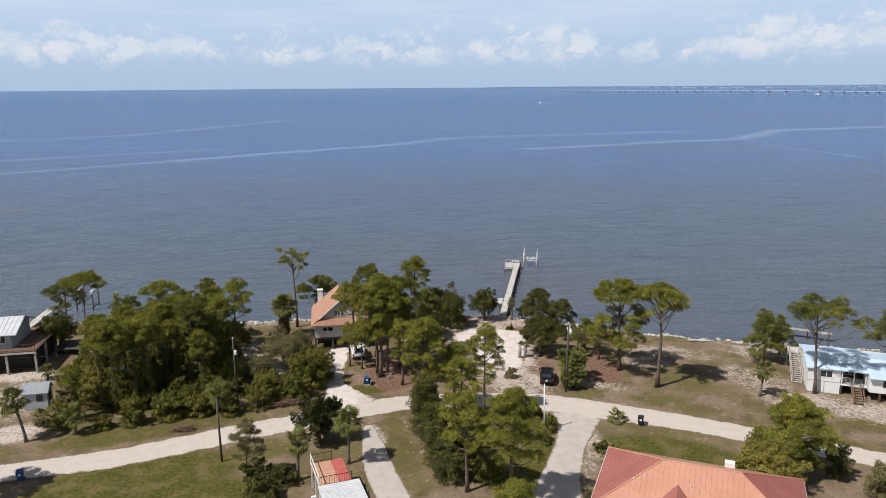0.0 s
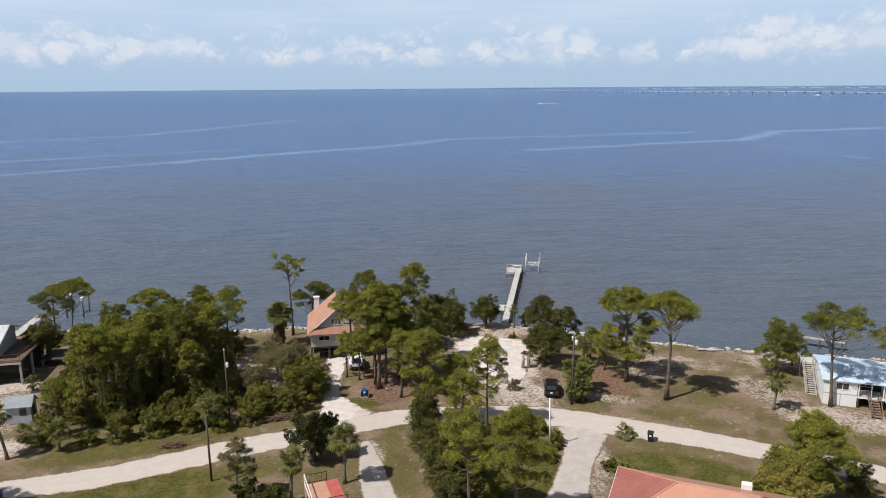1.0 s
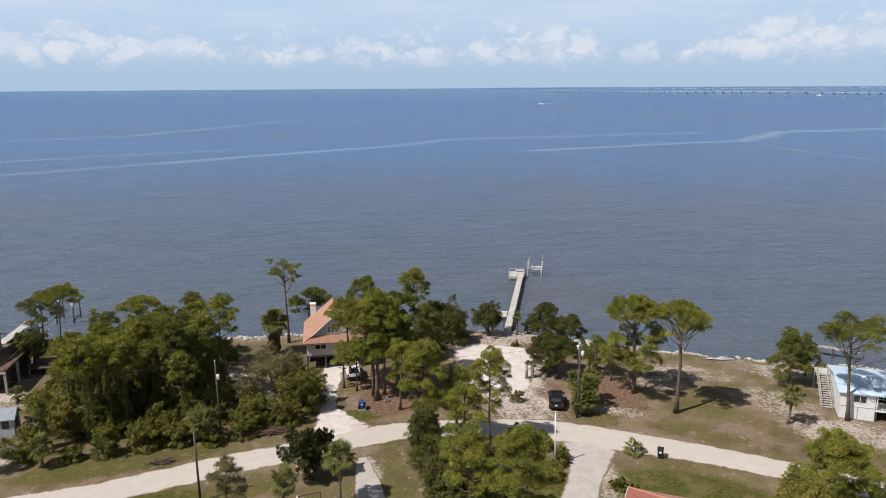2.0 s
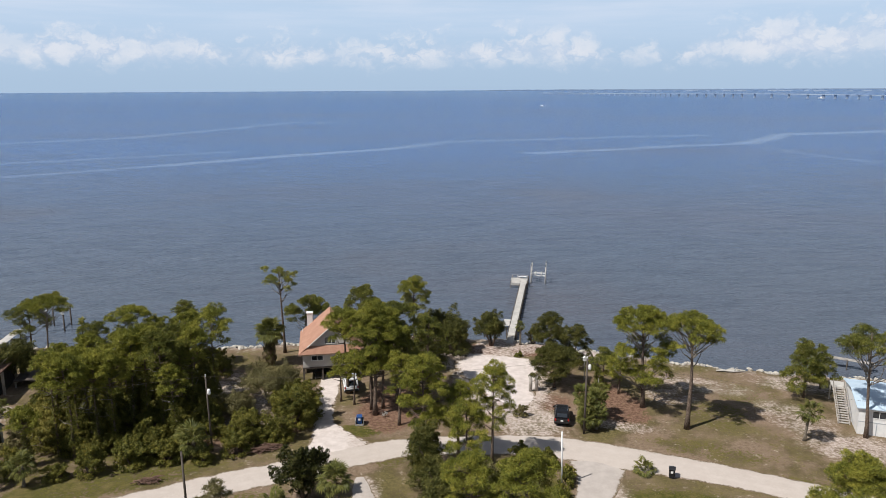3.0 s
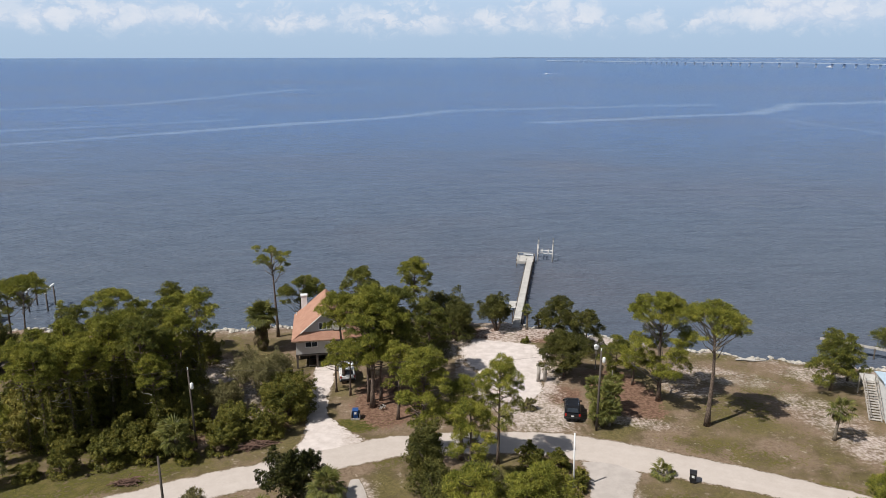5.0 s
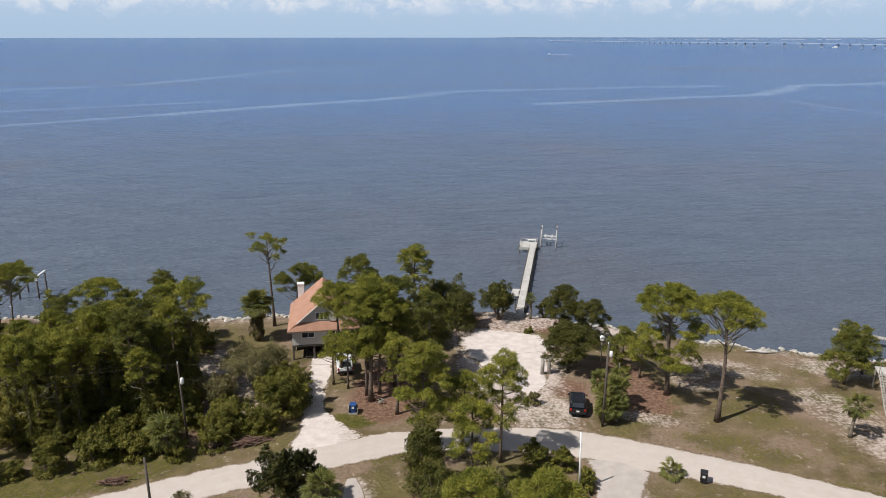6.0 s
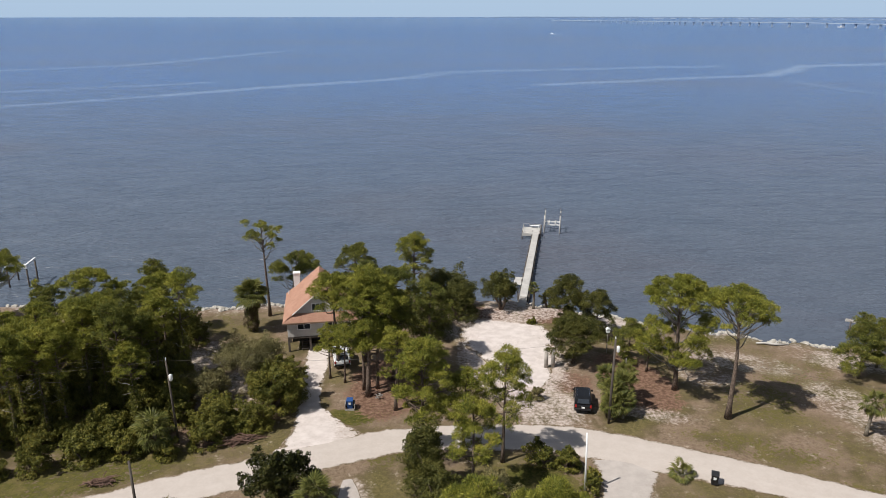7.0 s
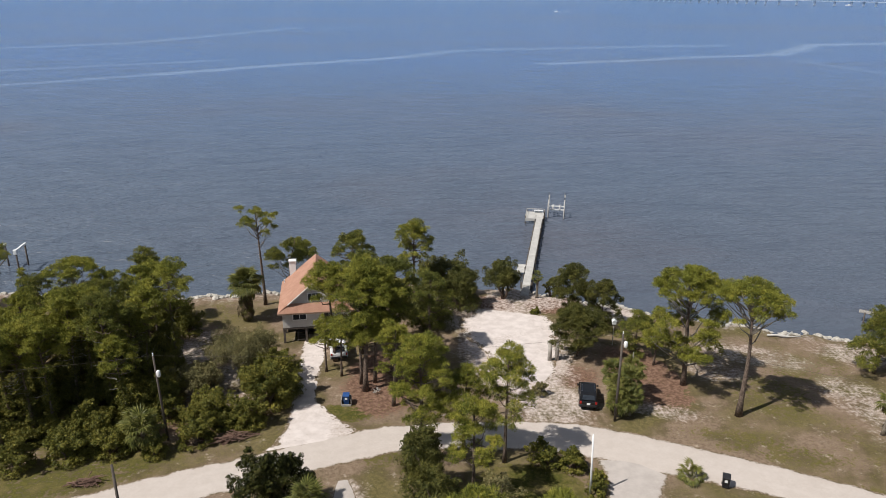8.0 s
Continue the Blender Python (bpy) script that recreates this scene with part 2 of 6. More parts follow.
def water_mat():
    m, n = material("bay_water")
    p = place(n)
    sep = n.add("ShaderNodeSeparateXYZ", {0: p})
    x, y = sep.outputs[0], sep.outputs[1]
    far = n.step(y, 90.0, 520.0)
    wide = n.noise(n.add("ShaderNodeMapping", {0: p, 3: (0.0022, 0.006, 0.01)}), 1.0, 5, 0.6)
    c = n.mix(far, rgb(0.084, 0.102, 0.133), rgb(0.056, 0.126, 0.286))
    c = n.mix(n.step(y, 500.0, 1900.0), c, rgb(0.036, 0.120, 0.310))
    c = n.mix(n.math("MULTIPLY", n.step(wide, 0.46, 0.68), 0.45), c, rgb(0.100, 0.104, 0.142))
    # paler towards the horizon: distance haze put into the water's colour
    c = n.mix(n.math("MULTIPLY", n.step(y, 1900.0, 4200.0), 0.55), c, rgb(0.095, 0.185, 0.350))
    # gusts: broad mottling of darker and paler water
    gust = n.noise(n.add("ShaderNodeMapping", {0: p, 2: (0, 0, radians(-12)), 3: (0.05, 0.085, 0.1)}), 1.0, 6, 0.66)
    c = n.mix(1.0, c, n.mix(n.step(gust, 0.30, 0.70), rgb(0.90, 0.91, 0.92), rgb(1.12, 1.10, 1.08)), "MULTIPLY")
    # a faint brown cloud of silt
    silt = n.noise(n.add("ShaderNodeMapping", {0: p, 3: (0.007, 0.010, 0.01)}), 1.0, 4, 0.55)
    near = n.math("SUBTRACT", 1.0, n.step(y, 230.0, 420.0))
    c = n.mix(n.math("MULTIPLY", n.math("MULTIPLY", n.step(silt, 0.50, 0.66), near), 0.40), c, rgb(0.106, 0.098, 0.112))
    # drift lines and slicks: pale bands that wander across the bay
    wv = n.add("ShaderNodeVectorMath", {0: n.noise(n.add("ShaderNodeMapping", {0: p, 3: (0.012, 0.006, 0.01)}), 1.0, 5, 0.6, 1), 1: (0.5, 0.5, 0.5)})
    wv.operation = "SUBTRACT"
    flat = n.add("ShaderNodeVectorMath", {0: wv.outputs[0], 1: (26.0, 26.0, 0.0), 2: n.add("ShaderNodeCombineXYZ", {0: x, 1: y, 2: 0.0})})
    flat.operation = "MULTIPLY_ADD"
    frag = n.step(n.noise(n.add("ShaderNodeMapping", {0: p, 3: (0.012, 0.03, 0.01)}), 1.0, 4, 0.6), 0.10, 0.46)
    bands = None
    for ax, ay, bx, by, half, amount in ((-215, 342, -149, 399, 6.0, 0.48), (-149, 399, -33, 510, 9.0, 0.66), (-33, 512, 2, 561, 12.0, 0.45), (2, 561, 208, 628, 13.0, 0.42),
                                         (55, 466, 210, 534, 9.0, 0.60), (210, 534, 284, 627, 12.0, 0.65), (284, 627, 620, 745, 15.0, 0.62), (-340, 565, -262, 628, 12.0, 0.42),
                                         (-262, 628, -181, 895, 13.0, 0.45), (-260, 403, -136, 486, 7.0, 0.40), (-151, 876, -78, 976, 15.0, 0.30), (207, 488, 225, 394, 6.0, 0.30)):
        d = Vector((bx - ax, by - ay, 0.0))
        r = n.add("ShaderNodeVectorMath", {0: flat.outputs[0], 1: (ax, ay, 0.0)})
        r.operation = "SUBTRACT"
        t = n.add("ShaderNodeVectorMath", {0: r.outputs[0], 1: tuple(d / d.length_squared)})
        t.operation = "DOT_PRODUCT"
        on = n.math("MULTIPLY", t.outputs["Value"], 1.0, clamp=True)
        foot = n.add("ShaderNodeVectorMath", {0: tuple(d)})
        foot.operation = "SCALE"
        n.put(foot.inputs["Scale"], on)
        off = n.add("ShaderNodeVectorMath", {0: r.outputs[0], 1: foot.outputs[0]})
        off.operation = "DISTANCE"
        b = n.math("MULTIPLY", n.math("SUBTRACT", 1.0, n.step(off.outputs["Value"], half * 0.1, half * 1.25)), amount)
        bands = b if bands is None else n.math("MAXIMUM", bands, b)
    # the slicks' brighter sky reflection is put into the base colour
    c = n.mix(n.math("MULTIPLY", bands, frag), c, rgb(0.20, 0.28, 0.42))
    # wind ripples in two sizes
    turn = n.add("ShaderNodeMapping", {0: p, 2: (0, 0, radians(-24)), 3: (0.30, 0.85, 1.0)})
    w1 = n.noise(turn, 0.32, 4, 0.55)
    turn2 = n.add("ShaderNodeMapping", {0: p, 2: (0, 0, radians(14)), 3: (0.7, 1.3, 1.0)})
    w2 = n.noise(turn2, 1.1, 3, 0.6)
    h = n.math("ADD", w1, n.math("MULTIPLY", w2, n.math("MULTIPLY", gust, 0.5)))
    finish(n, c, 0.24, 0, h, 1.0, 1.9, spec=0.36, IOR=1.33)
    return m


WATER = water_mat()


def shingle_mat(name, a, b, rows=7.0):
    m, n = material(name)
    c = coords(n)
    w = n.add("ShaderNodeTexWave", {0: c, 1: rows, 2: 0.6})
    w.bands_direction, w.wave_profile = "Z", "SAW"
    k = n.noise(c, 1.2, 5, 0.6)
    k2 = n.noise(c, 9.0, 3)
    f = n.math("ADD", n.math("MULTIPLY", k, 0.6), n.math("MULTIPLY", k2, 0.4))
    col = n.mix(n.step(f, 0.3, 0.7), rgb(*a), rgb(*b))
    col = n.mix(n.math("MULTIPLY", n.step(w.outputs[1], 0.75, 1.0), 0.35), col, rgb(*[v * 0.45 for v in a]))
    finish(n, col, 0.85, 0, w.outputs[1], 0.4, 0.02, spec=0.2)
    return m


SHINGLE = shingle_mat("terracotta_shingles", (0.35, 0.185, 0.130), (0.47, 0.275, 0.200))
# one orange-red roof metal twice: darker without sheen, paler with sheen painted in
ROOF_DULL = plain("roof_metal_dull", (0.31, 0.108, 0.088), (0.37, 0.138, 0.112), 0.42, 0.0, 0.5, 20.0, 0.03, 0.5)
ROOF_SHEEN = plain("roof_metal_sheen", (0.46, 0.225, 0.150), (0.53, 0.275, 0.192), 0.38, 0.0, 0.5, 20.0, 0.03, 0.5)
BLUE_ROOF = plain("pale_blue_metal_roof", (0.46, 0.58, 0.70), (0.56, 0.68, 0.79), 0.35, 0.0, 0.7, 18.0, 0.03, 0.5)
TIN = plain("galvanised_roof", (0.55, 0.57, 0.60), (0.70, 0.71, 0.72), 0.4, 0.2, 1.2, 22.0, 0.04)
WHITE = plain("white_paint", (0.70, 0.71, 0.72), (0.80, 0.80, 0.79), 0.6, 0.0, 1.4, 30.0, 0.05)
GREY_PAINT = plain("grey_paint", (0.36, 0.40, 0.44), (0.46, 0.49, 0.52), 0.6, 0.0, 1.2, 30.0, 0.05)
SIDING = plain("grey_white_siding", (0.46, 0.44, 0.42), (0.56, 0.54, 0.52), 0.7, 0.0, 1.0, 24.0, 0.08)
SLATE = plain("grey_blue_shingles", (0.22, 0.245, 0.28), (0.31, 0.335, 0.365), 0.7, 0.0, 2.0, 30.0, 0.2)
GREY_WOOD = plain("weathered_wood", (0.26, 0.235, 0.21), (0.44, 0.41, 0.375), 0.85, 0.0, 1.5, 14.0, 0.3)
PALE_WOOD = plain("sun_bleached_planks", (0.40, 0.385, 0.365), (0.56, 0.54, 0.51), 0.85, 0.0, 1.2, 9.0, 0.3)
BROWN_WOOD = plain("brown_deck_wood", (0.15, 0.095, 0.065), (0.26, 0.175, 0.125), 0.8, 0.0, 1.5, 14.0, 0.3)
DARK_WOOD = plain("dark_creosote_wood", (0.055, 0.045, 0.038), (0.12, 0.10, 0.085), 0.85, 0.0, 1.4, 14.0, 0.3)
ROCK = plain("pale_limestone", (0.28, 0.26, 0.23), (0.58, 0.545, 0.49), 0.9, 0.0, 1.6, 9.0, 0.6)
CONCRETE = plain("concrete", (0.40, 0.39, 0.37), (0.52, 0.51, 0.48), 0.85, 0.0, 0.8, 8.0, 0.2)
BLACK = plain("black_plastic", (0.012, 0.012, 0.014), (0.03, 0.03, 0.033), 0.5, 0.0, 3.0, 40.0, 0.05)
BLUE = plain("blue_plastic", (0.020, 0.060, 0.19), (0.030, 0.085, 0.25), 0.45, 0.0, 3.0, 40.0, 0.05)
CAR_BLACK = plain("black_car_paint", (0.006, 0.006, 0.007), (0.012, 0.012, 0.013), 0.16, 0.0, 2.0, 60.0, 0.0, 0.6)
CAR_WHITE = plain("white_car_paint", (0.68, 0.69, 0.70), (0.76, 0.77, 0.78), 0.2, 0.0, 2.0, 60.0, 0.0, 0.6)
CHROME = plain("bright_metal", (0.55, 0.55, 0.56), (0.7, 0.7, 0.7), 0.25, 1.0, 3.0, 30.0, 0.02)
RUBBER = plain("tyre_rubber", (0.018, 0.018, 0.018), (0.035, 0.034, 0.033), 0.85, 0.0, 5.0, 40.0, 0.1)
RED_LENS = plain("red_lamp_glass", (0.30, 0.012, 0.010), (0.40, 0.02, 0.018), 0.2, 0.0, 5.0, 40.0, 0.0, 0.6)
GLASS = plain("dark_window_glass", (0.020, 0.024, 0.030), (0.035, 0.042, 0.050), 0.08, 0.0, 2.0, 20.0, 0.0, 0.8)
# near-black that puts the shade of recesses into the colour
SHADE_FILL = plain("shade_fill", (0.03, 0.028, 0.026), (0.06, 0.055, 0.05), 0.9)
RED_FLOOR = plain("red_painted_boards", (0.38, 0.085, 0.075), (0.48, 0.13, 0.11), 0.6, 0.0, 1.5, 14.0, 0.1)
TAN_FLOOR = plain("orange_tan_boards", (0.44, 0.235, 0.155), (0.54, 0.30, 0.205), 0.6, 0.0, 1.5, 14.0, 0.1)
# distance haze is put into these two colours as pale blue
HAZED_LAND = plain("hazed_wooded_shore", (0.25, 0.32, 0.42), (0.30, 0.38, 0.48), 0.95, 0.0, 0.01, 0.2, 0.0, 0.1)
HAZED_PALE = plain("hazed_concrete_and_sand", (0.36, 0.42, 0.51), (0.43, 0.49, 0.57), 0.9, 0.0, 0.05, 0.5, 0.0, 0.1)
FOAM = plain("white_foam", (0.62, 0.66, 0.70), (0.80, 0.82, 0.84), 0.8, 0.0, 0.5, 3.0, 0.2)
WRACK = plain("brown_driftwood", (0.10, 0.055, 0.040), (0.20, 0.125, 0.095), 0.9, 0.0, 2.0, 12.0, 0.4)


# ---- mesh tools ----
class Geo:
    """Vertices and faces gathered for one mesh."""

    def __init__(self):
        self.v, self.f = [], []

    def face(self, *pts):
        k = len(self.v)
        self.v += [tuple(p) for p in pts]
        self.f.append(tuple(range(k, k + len(pts))))
        return self

    def box(self, x0, y0, z0, x1, y1, z1, m=None):
        k = len(self.v)
        pts = [Vector((x, y, z)) for z in (z0, z1) for y in (y0, y1) for x in (x0, x1)]
        self.v += [tuple(m @ p) if m else tuple(p) for p in pts]
        for q in ((0, 2, 3, 1), (4, 5, 7, 6), (0, 1, 5, 4), (1, 3, 7, 5), (3, 2, 6, 7), (2, 0, 4, 6)):
            self.f.append(tuple(k + i for i in q))
        return self

    def prism(self, ring, way):
        """A closed solid: the ring and its copy moved by way."""
        k, n = len(self.v), len(ring)
        w = Vector(way)
        self.v += [tuple(p) for p in ring] + [tuple(Vector(p) + w) for p in ring]
        self.f.append(tuple(range(k + n - 1, k - 1, -1)))
        self.f.append(tuple(range(k + n, k + 2 * n)))
        for i in range(n):
            j = (i + 1) % n
            self.f.append((k + i, k + j, k + n + j, k + n + i))
        return self

    def slab(self, ring, thick):
        """A sheet of that thickness under the ring."""
        return self.prism([Vector(p) for p in ring], (0, 0, -thick))

    def tube(self, path, radii, sides=7, caps=True):
        k = len(self.v)
        path = [Vector(p) for p in path]
        for i, p in enumerate(path):
            d = (path[min(i + 1, len(path) - 1)] - path[max(i - 1, 0)]).normalized()
            a = d.orthogonal().normalized()
            if abs(d.z) > 0.5:
                a = (Vector((1, 0, 0)) - d * d.x).normalized()
            b = d.cross(a)
            r = radii[i] if hasattr(radii, "__len__") else radii
            for s in range(sides):
                t = 2 * math.pi * s / sides
                self.v.append(tuple(p + (a * math.cos(t) + b * math.sin(t)) * r))
        for i in range(len(path) - 1):
            for s in range(sides):
                q = (s + 1) % sides
                self.f.append((k + i * sides + s, k + i * sides + q, k + (i + 1) * sides + q, k + (i + 1) * sides + s))
        if caps:
            self.f.append(tuple(k + s for s in range(sides - 1, -1, -1)))
            self.f.append(tuple(k + (len(path) - 1) * sides + s for s in range(sides)))
        return self

    def mesh(self, name, mat, smooth=False):
        me = bpy.data.meshes.new(name)
        me.from_pydata(self.v, [], self.f)
        me.materials.append(mat)
        if smooth:
            me.polygons.foreach_set("use_smooth", [True] * len(me.polygons))
        me.update()
        return me


def soup(name, tri, mat):
    """A mesh from an array of triangles (n, 3, 3), each an island of its own."""
    n = len(tri)
    me = bpy.data.meshes.new(name)
    me.vertices.add(3 * n), me.loops.add(3 * n), me.polygons.add(n)
    me.vertices.foreach_set("co", np.ascontiguousarray(tri, dtype=np.float32).ravel())
    me.loops.foreach_set("vertex_index", np.arange(3 * n, dtype=np.int32))
    me.polygons.foreach_set("loop_start", np.arange(0, 3 * n, 3, dtype=np.int32))
    me.materials.append(mat)
    me.update(calc_edges=True)
    return me


def part(name, geo, mat, parent, label="", smooth=False, bevel=0.0):
    me = geo.mesh(name, mat, smooth) if isinstance(geo, Geo) else geo
    ob = new(name, me)
    if bevel:
        b = ob.modifiers.new("bevel", "BEVEL")
        b.width, b.segments, b.limit_method = bevel, 2, "ANGLE"
    ob.parent = parent
    if label:
        tagged(ob, label)
    return ob


def thing(name, label, category, m=None, group="", kind=""):
    ob = new(name)
    ob.empty_display_size = 0.3
    ob.matrix_world = m if m is not None else Matrix()
    return tagged(ob, label, category, group, kind)


def solid(name, geo, mat, label, category="", m=None, kind="", group="", smooth=False):
    ob = new(name, geo.mesh(name, mat, smooth))
    if m is not None:
        ob.matrix_world = m
    return tagged(ob, label, category, group, kind)


# ---- ground, water, roads ----
SHORE_X = [-5000, -200, -75, -60, -37, -24, -3, 10, 23, 32, 42, 54, 75, 200, 5000]
SHORE_Y = [160, 127, 121, 120, 118.4, 121.2, 125, 123, 116.9, 113.6, 109.9, 106.9, 102.6, 92, 60]
WATER_Z = -0.75


def shore(x):
    return float(np.interp(x, SHORE_X, SHORE_Y)) + 0.5 * math.sin(x * 0.9) + 0.3 * math.sin(x * 2.3 + 1)


def blob(x, y, cx, cy, rx, ry, turn=0.0):
    """1 inside an oval, falling to 0 outside."""
    c, s = math.cos(radians(turn)), math.sin(radians(turn))
    u, v = ((x - cx) * c + (y - cy) * s) / rx, (-(x - cx) * s + (y - cy) * c) / ry
    return max(0.0, min(1.0, (1.35 - math.hypot(u, v)) / 0.7))


SAND = [(-54.5, 87, 4.5, 8, 20, 0.50), (-49.5, 77, 4.0, 2.6, 20, 0.75), (-58, 94, 6, 2.2, 10, 0.7), (7.8, 103, 6.0, 11, 0, 0.95), (10, 117, 6.5, 5, 0, 0.56), (10.4, 91, 5.0, 4.5, 0, 0.58), (46, 84, 7, 4, -18, 0.55), (54, 81, 8, 4, -18, 0.56),
        (42, 92, 4, 6, 20, 0.47), (34, 102, 8, 3.0, -22, 0.44), (29, 98.5, 4, 3, -20, 0.42), (47, 102, 6, 3, -18, 0.52), (-28.5, 102, 3, 5, 0, 0.50), (-22.5, 97, 3, 5, 0, 0.46), (-15.0, 98, 1.5, 6, 0, 0.62), (-23.5, 91, 5, 4, 0, 0.45), (-7.5, 76, 1.8, 3, 10, 0.5),
        (1.5, 112, 5, 5, 0, 0.55), (20, 113.5, 5, 2.5, -25, 0.8), (21, 90, 5, 1.6, -15, 0.5), (15, 72, 3, 7, -20, 0.5)]
GREEN = [(33, 93, 5, 6, 10, 0.50), (38, 99, 7, 4, -20, 0.48), (29, 84, 8, 2.5, -22, 0.50), (37, 84, 4, 6, 0, 0.38), (-28.5, 112, 4, 5, 0, 0.45), (7, 77.5, 5, 4, 0, 0.9), (-8, 70, 8, 9, 0, 0.50), (-20, 73, 7, 3, 25, 0.55), (-31, 66.5, 11, 5, 25, 1.0), (-24, 63, 7, 4, 20, 0.9), (-9.5, 89, 3, 2.0, 0, 0.75), (25, 71.5, 9, 4.2, -22, 0.85), (8.5, 71.5, 4.6, 8, 0, 0.98), (51.5, 78, 5, 3, -20, 0.5), (52, 83.2, 1.5, 1.0, -20, 0.95), (-34, 78, 14, 3.4, 22, 0.62), (-44, 82, 5, 7, 0, 0.5), (-37, 92, 12, 12, 0, 0.7), (-5, 82, 3, 1.6, 20, 0.55), (40, 75.5, 9, 1.6, -22, 0.55), (-15, 79.8, 6, 1.0, 25, 0.4)]
STRAW = [(-6.5, 95.5, 4.2, 7, 0, 0.95), (21, 97, 4.2, 8, 15, 0.75), (13.5, 96.8, 3.4, 3.0, 0, 0.62), (-22, 88, 7, 3, 20, 0.5), (-10.5, 83, 1, 1, 0, 0.1), (-13, 72, 5, 6, 0, 0.35), (4, 115.6, 5, 2.8, 0, 1.0), (14, 115.0, 4.5, 2.8, 0, 0.95), (9.5, 118.0, 3, 1.5, 0, 0.5), (-38, 90, 10, 8, 0, 0.3), (-19.5, 92, 2.2, 3, 0, 0.5)]


def height(x, y):
    d = y - shore(x)
    h = 0.10 * math.sin(x * 0.13) * math.cos(y * 0.11)
    if d > -4:
        t = min(1.0, max(0.0, (d + 4) / 8.0))
        h = h * (1 - t) - 2.6 * t * t * (3 - 2 * t)
    return h


def stretch(lo, hi, step, far):
    mids = list(np.arange(lo, hi + 0.01, step))
    out, d = [], step
    while not out or abs(out[-1]) < far:
        d *= 1.45
        out.append((out[-1] if out else 0) + d)
    return [lo - o for o in reversed(out)] + mids + [hi + o for o in out]


def build_ground():
    xs, ys = stretch(-84, 78, 0.75, 4900), stretch(50, 132, 0.75, 4900)
    g = Geo()
    cover = []
    for y in ys:
        for x in xs:
            g.v.append((x, y, height(x, y)))
            val = []
            for zones in (SAND, GREEN, STRAW):
                val.append(max([blob(x, y, cx, cy, rx, ry, tn) * a for cx, cy, rx, ry, tn, a in zones]))
            if -7 < y - shore(x) < 8:
                val[0] = max(val[0], 0.60 * min(1, (y - shore(x) + 7) / 6))
            cover.append((*val, 1.0))
    w = len(xs)
    for j in range(len(ys) - 1):
        for i in range(w - 1):
            k = j * w + i
            g.f.append((k, k + 1, k + w + 1, k + w))
    ob = solid("ground", g, GROUND, "dry grass and sandy soil with pine straw", "ground", kind="structure", smooth=True)
    at = ob.data.color_attributes.new("cover", "FLOAT_COLOR", "POINT")
    at.data.foreach_set("color", np.array(cover, dtype=np.float32).ravel())


build_ground()


def build_water():
    """The bay: a fan of rings about the shore that lifts a little far out, where the true sea's rim would show."""
    g = Geo()
    radii = [0.0, 120, 200, 320, 500, 800, 1200, 1800, 2600, 3000, 3400, 3800, 4200, 4600, 4940]
    steps = 96
    for r in radii:
        lift = 22.5 * max(0.0, (r - 2600) / 2340) ** 2
        for s in range(steps + 1):
            a = math.pi * (s / steps * 1.3 - 0.15)
            g.v.append((r * math.cos(a), 20 + r * math.sin(a), WATER_Z + lift))
    for i in range(len(radii) - 1):
        for s in range(steps):
            k = i * (steps + 1) + s
            g.f.append((k, k + steps + 1, k + steps + 2, k + 1))
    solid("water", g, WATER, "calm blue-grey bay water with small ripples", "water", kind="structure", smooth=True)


build_water()


def ribbon(name, mid, widths, mat, label, z=0.035, step=0.8, ragged=0.14, seed=1):
    """A strip along a line of centre points with uneven edges and a slight crown."""
    rng = random.Random(seed)
    WAYS.append((mid, max(widths[len(widths) // 2], 4.0) / 2 + 0.1))
    mid = [Vector((*p, 0)) for p in mid]
    pts, ws = [], []
    for i in range(len(mid) - 1):
        p0, p1, p2, p3 = mid[max(i - 1, 0)], mid[i], mid[i + 1], mid[min(i + 2, len(mid) - 1)]
        m = max(2, int((p2 - p1).length / step))
        for k in range(m):
            t = k / m
            pts.append(0.5 * (2 * p1 + (p2 - p0) * t + (2 * p0 - 5 * p1 + 4 * p2 - p3) * t * t + (3 * p1 - p0 - 3 * p2 + p3) * t ** 3))
            ws.append(widths[i] + (widths[i + 1] - widths[i]) * t)
    g, across = Geo(), []
    cols = 7
    for i, p in enumerate(pts):
        d = (pts[min(i + 1, len(pts) - 1)] - pts[max(i - 1, 0)]).normalized()
        s = Vector((d.y, -d.x, 0))
        a, b = [ws[i] / 2 + rng.uniform(-ragged, ragged) for _ in range(2)]
        for c in range(cols):
            u = c / (cols - 1)
            q = p + s * (-a + (a + b) * u)
            up = z * (0.25 + 0.75 * min(1, 4 * u, 4 * (1 - u)))
            g.v.append((q.x, q.y, height(q.x, q.y) + up))
            across.append(u)
    for i in range(len(pts) - 1):
        for c in range(cols - 1):
            k = i * cols + c
            g.f.append((k, k + 1, k + cols + 1, k + cols))
    ob = solid(name, g, mat, label, name, kind="structure", smooth=True)
    at = ob.data.attributes.new("across", "FLOAT", "POINT")
    at.data.foreach_set("value", np.array(across, dtype=np.float32))
    return ob


WAYS = []


ribbon("road", [(-120, 52), (-70, 60.8), (-45.5, 68.3), (-35.1, 71.3), (-24.5, 76.4), (-17, 79.6), (-9, 83.1), (-3.6, 85), (4, 85.6), (10, 85.6), (15.3, 84.2), (21.8, 81.6), (30, 78.2), (44, 71.2), (70, 58), (120, 36)],
       [4.2, 4.2, 4.1, 4.5, 4.6, 4.4, 4.5, 4.1, 4.6, 5.0, 5.2, 5.0, 4.4, 4.0, 4.0, 4.0], ROAD, "pale packed sand road with worn wheel tracks", 0.07)
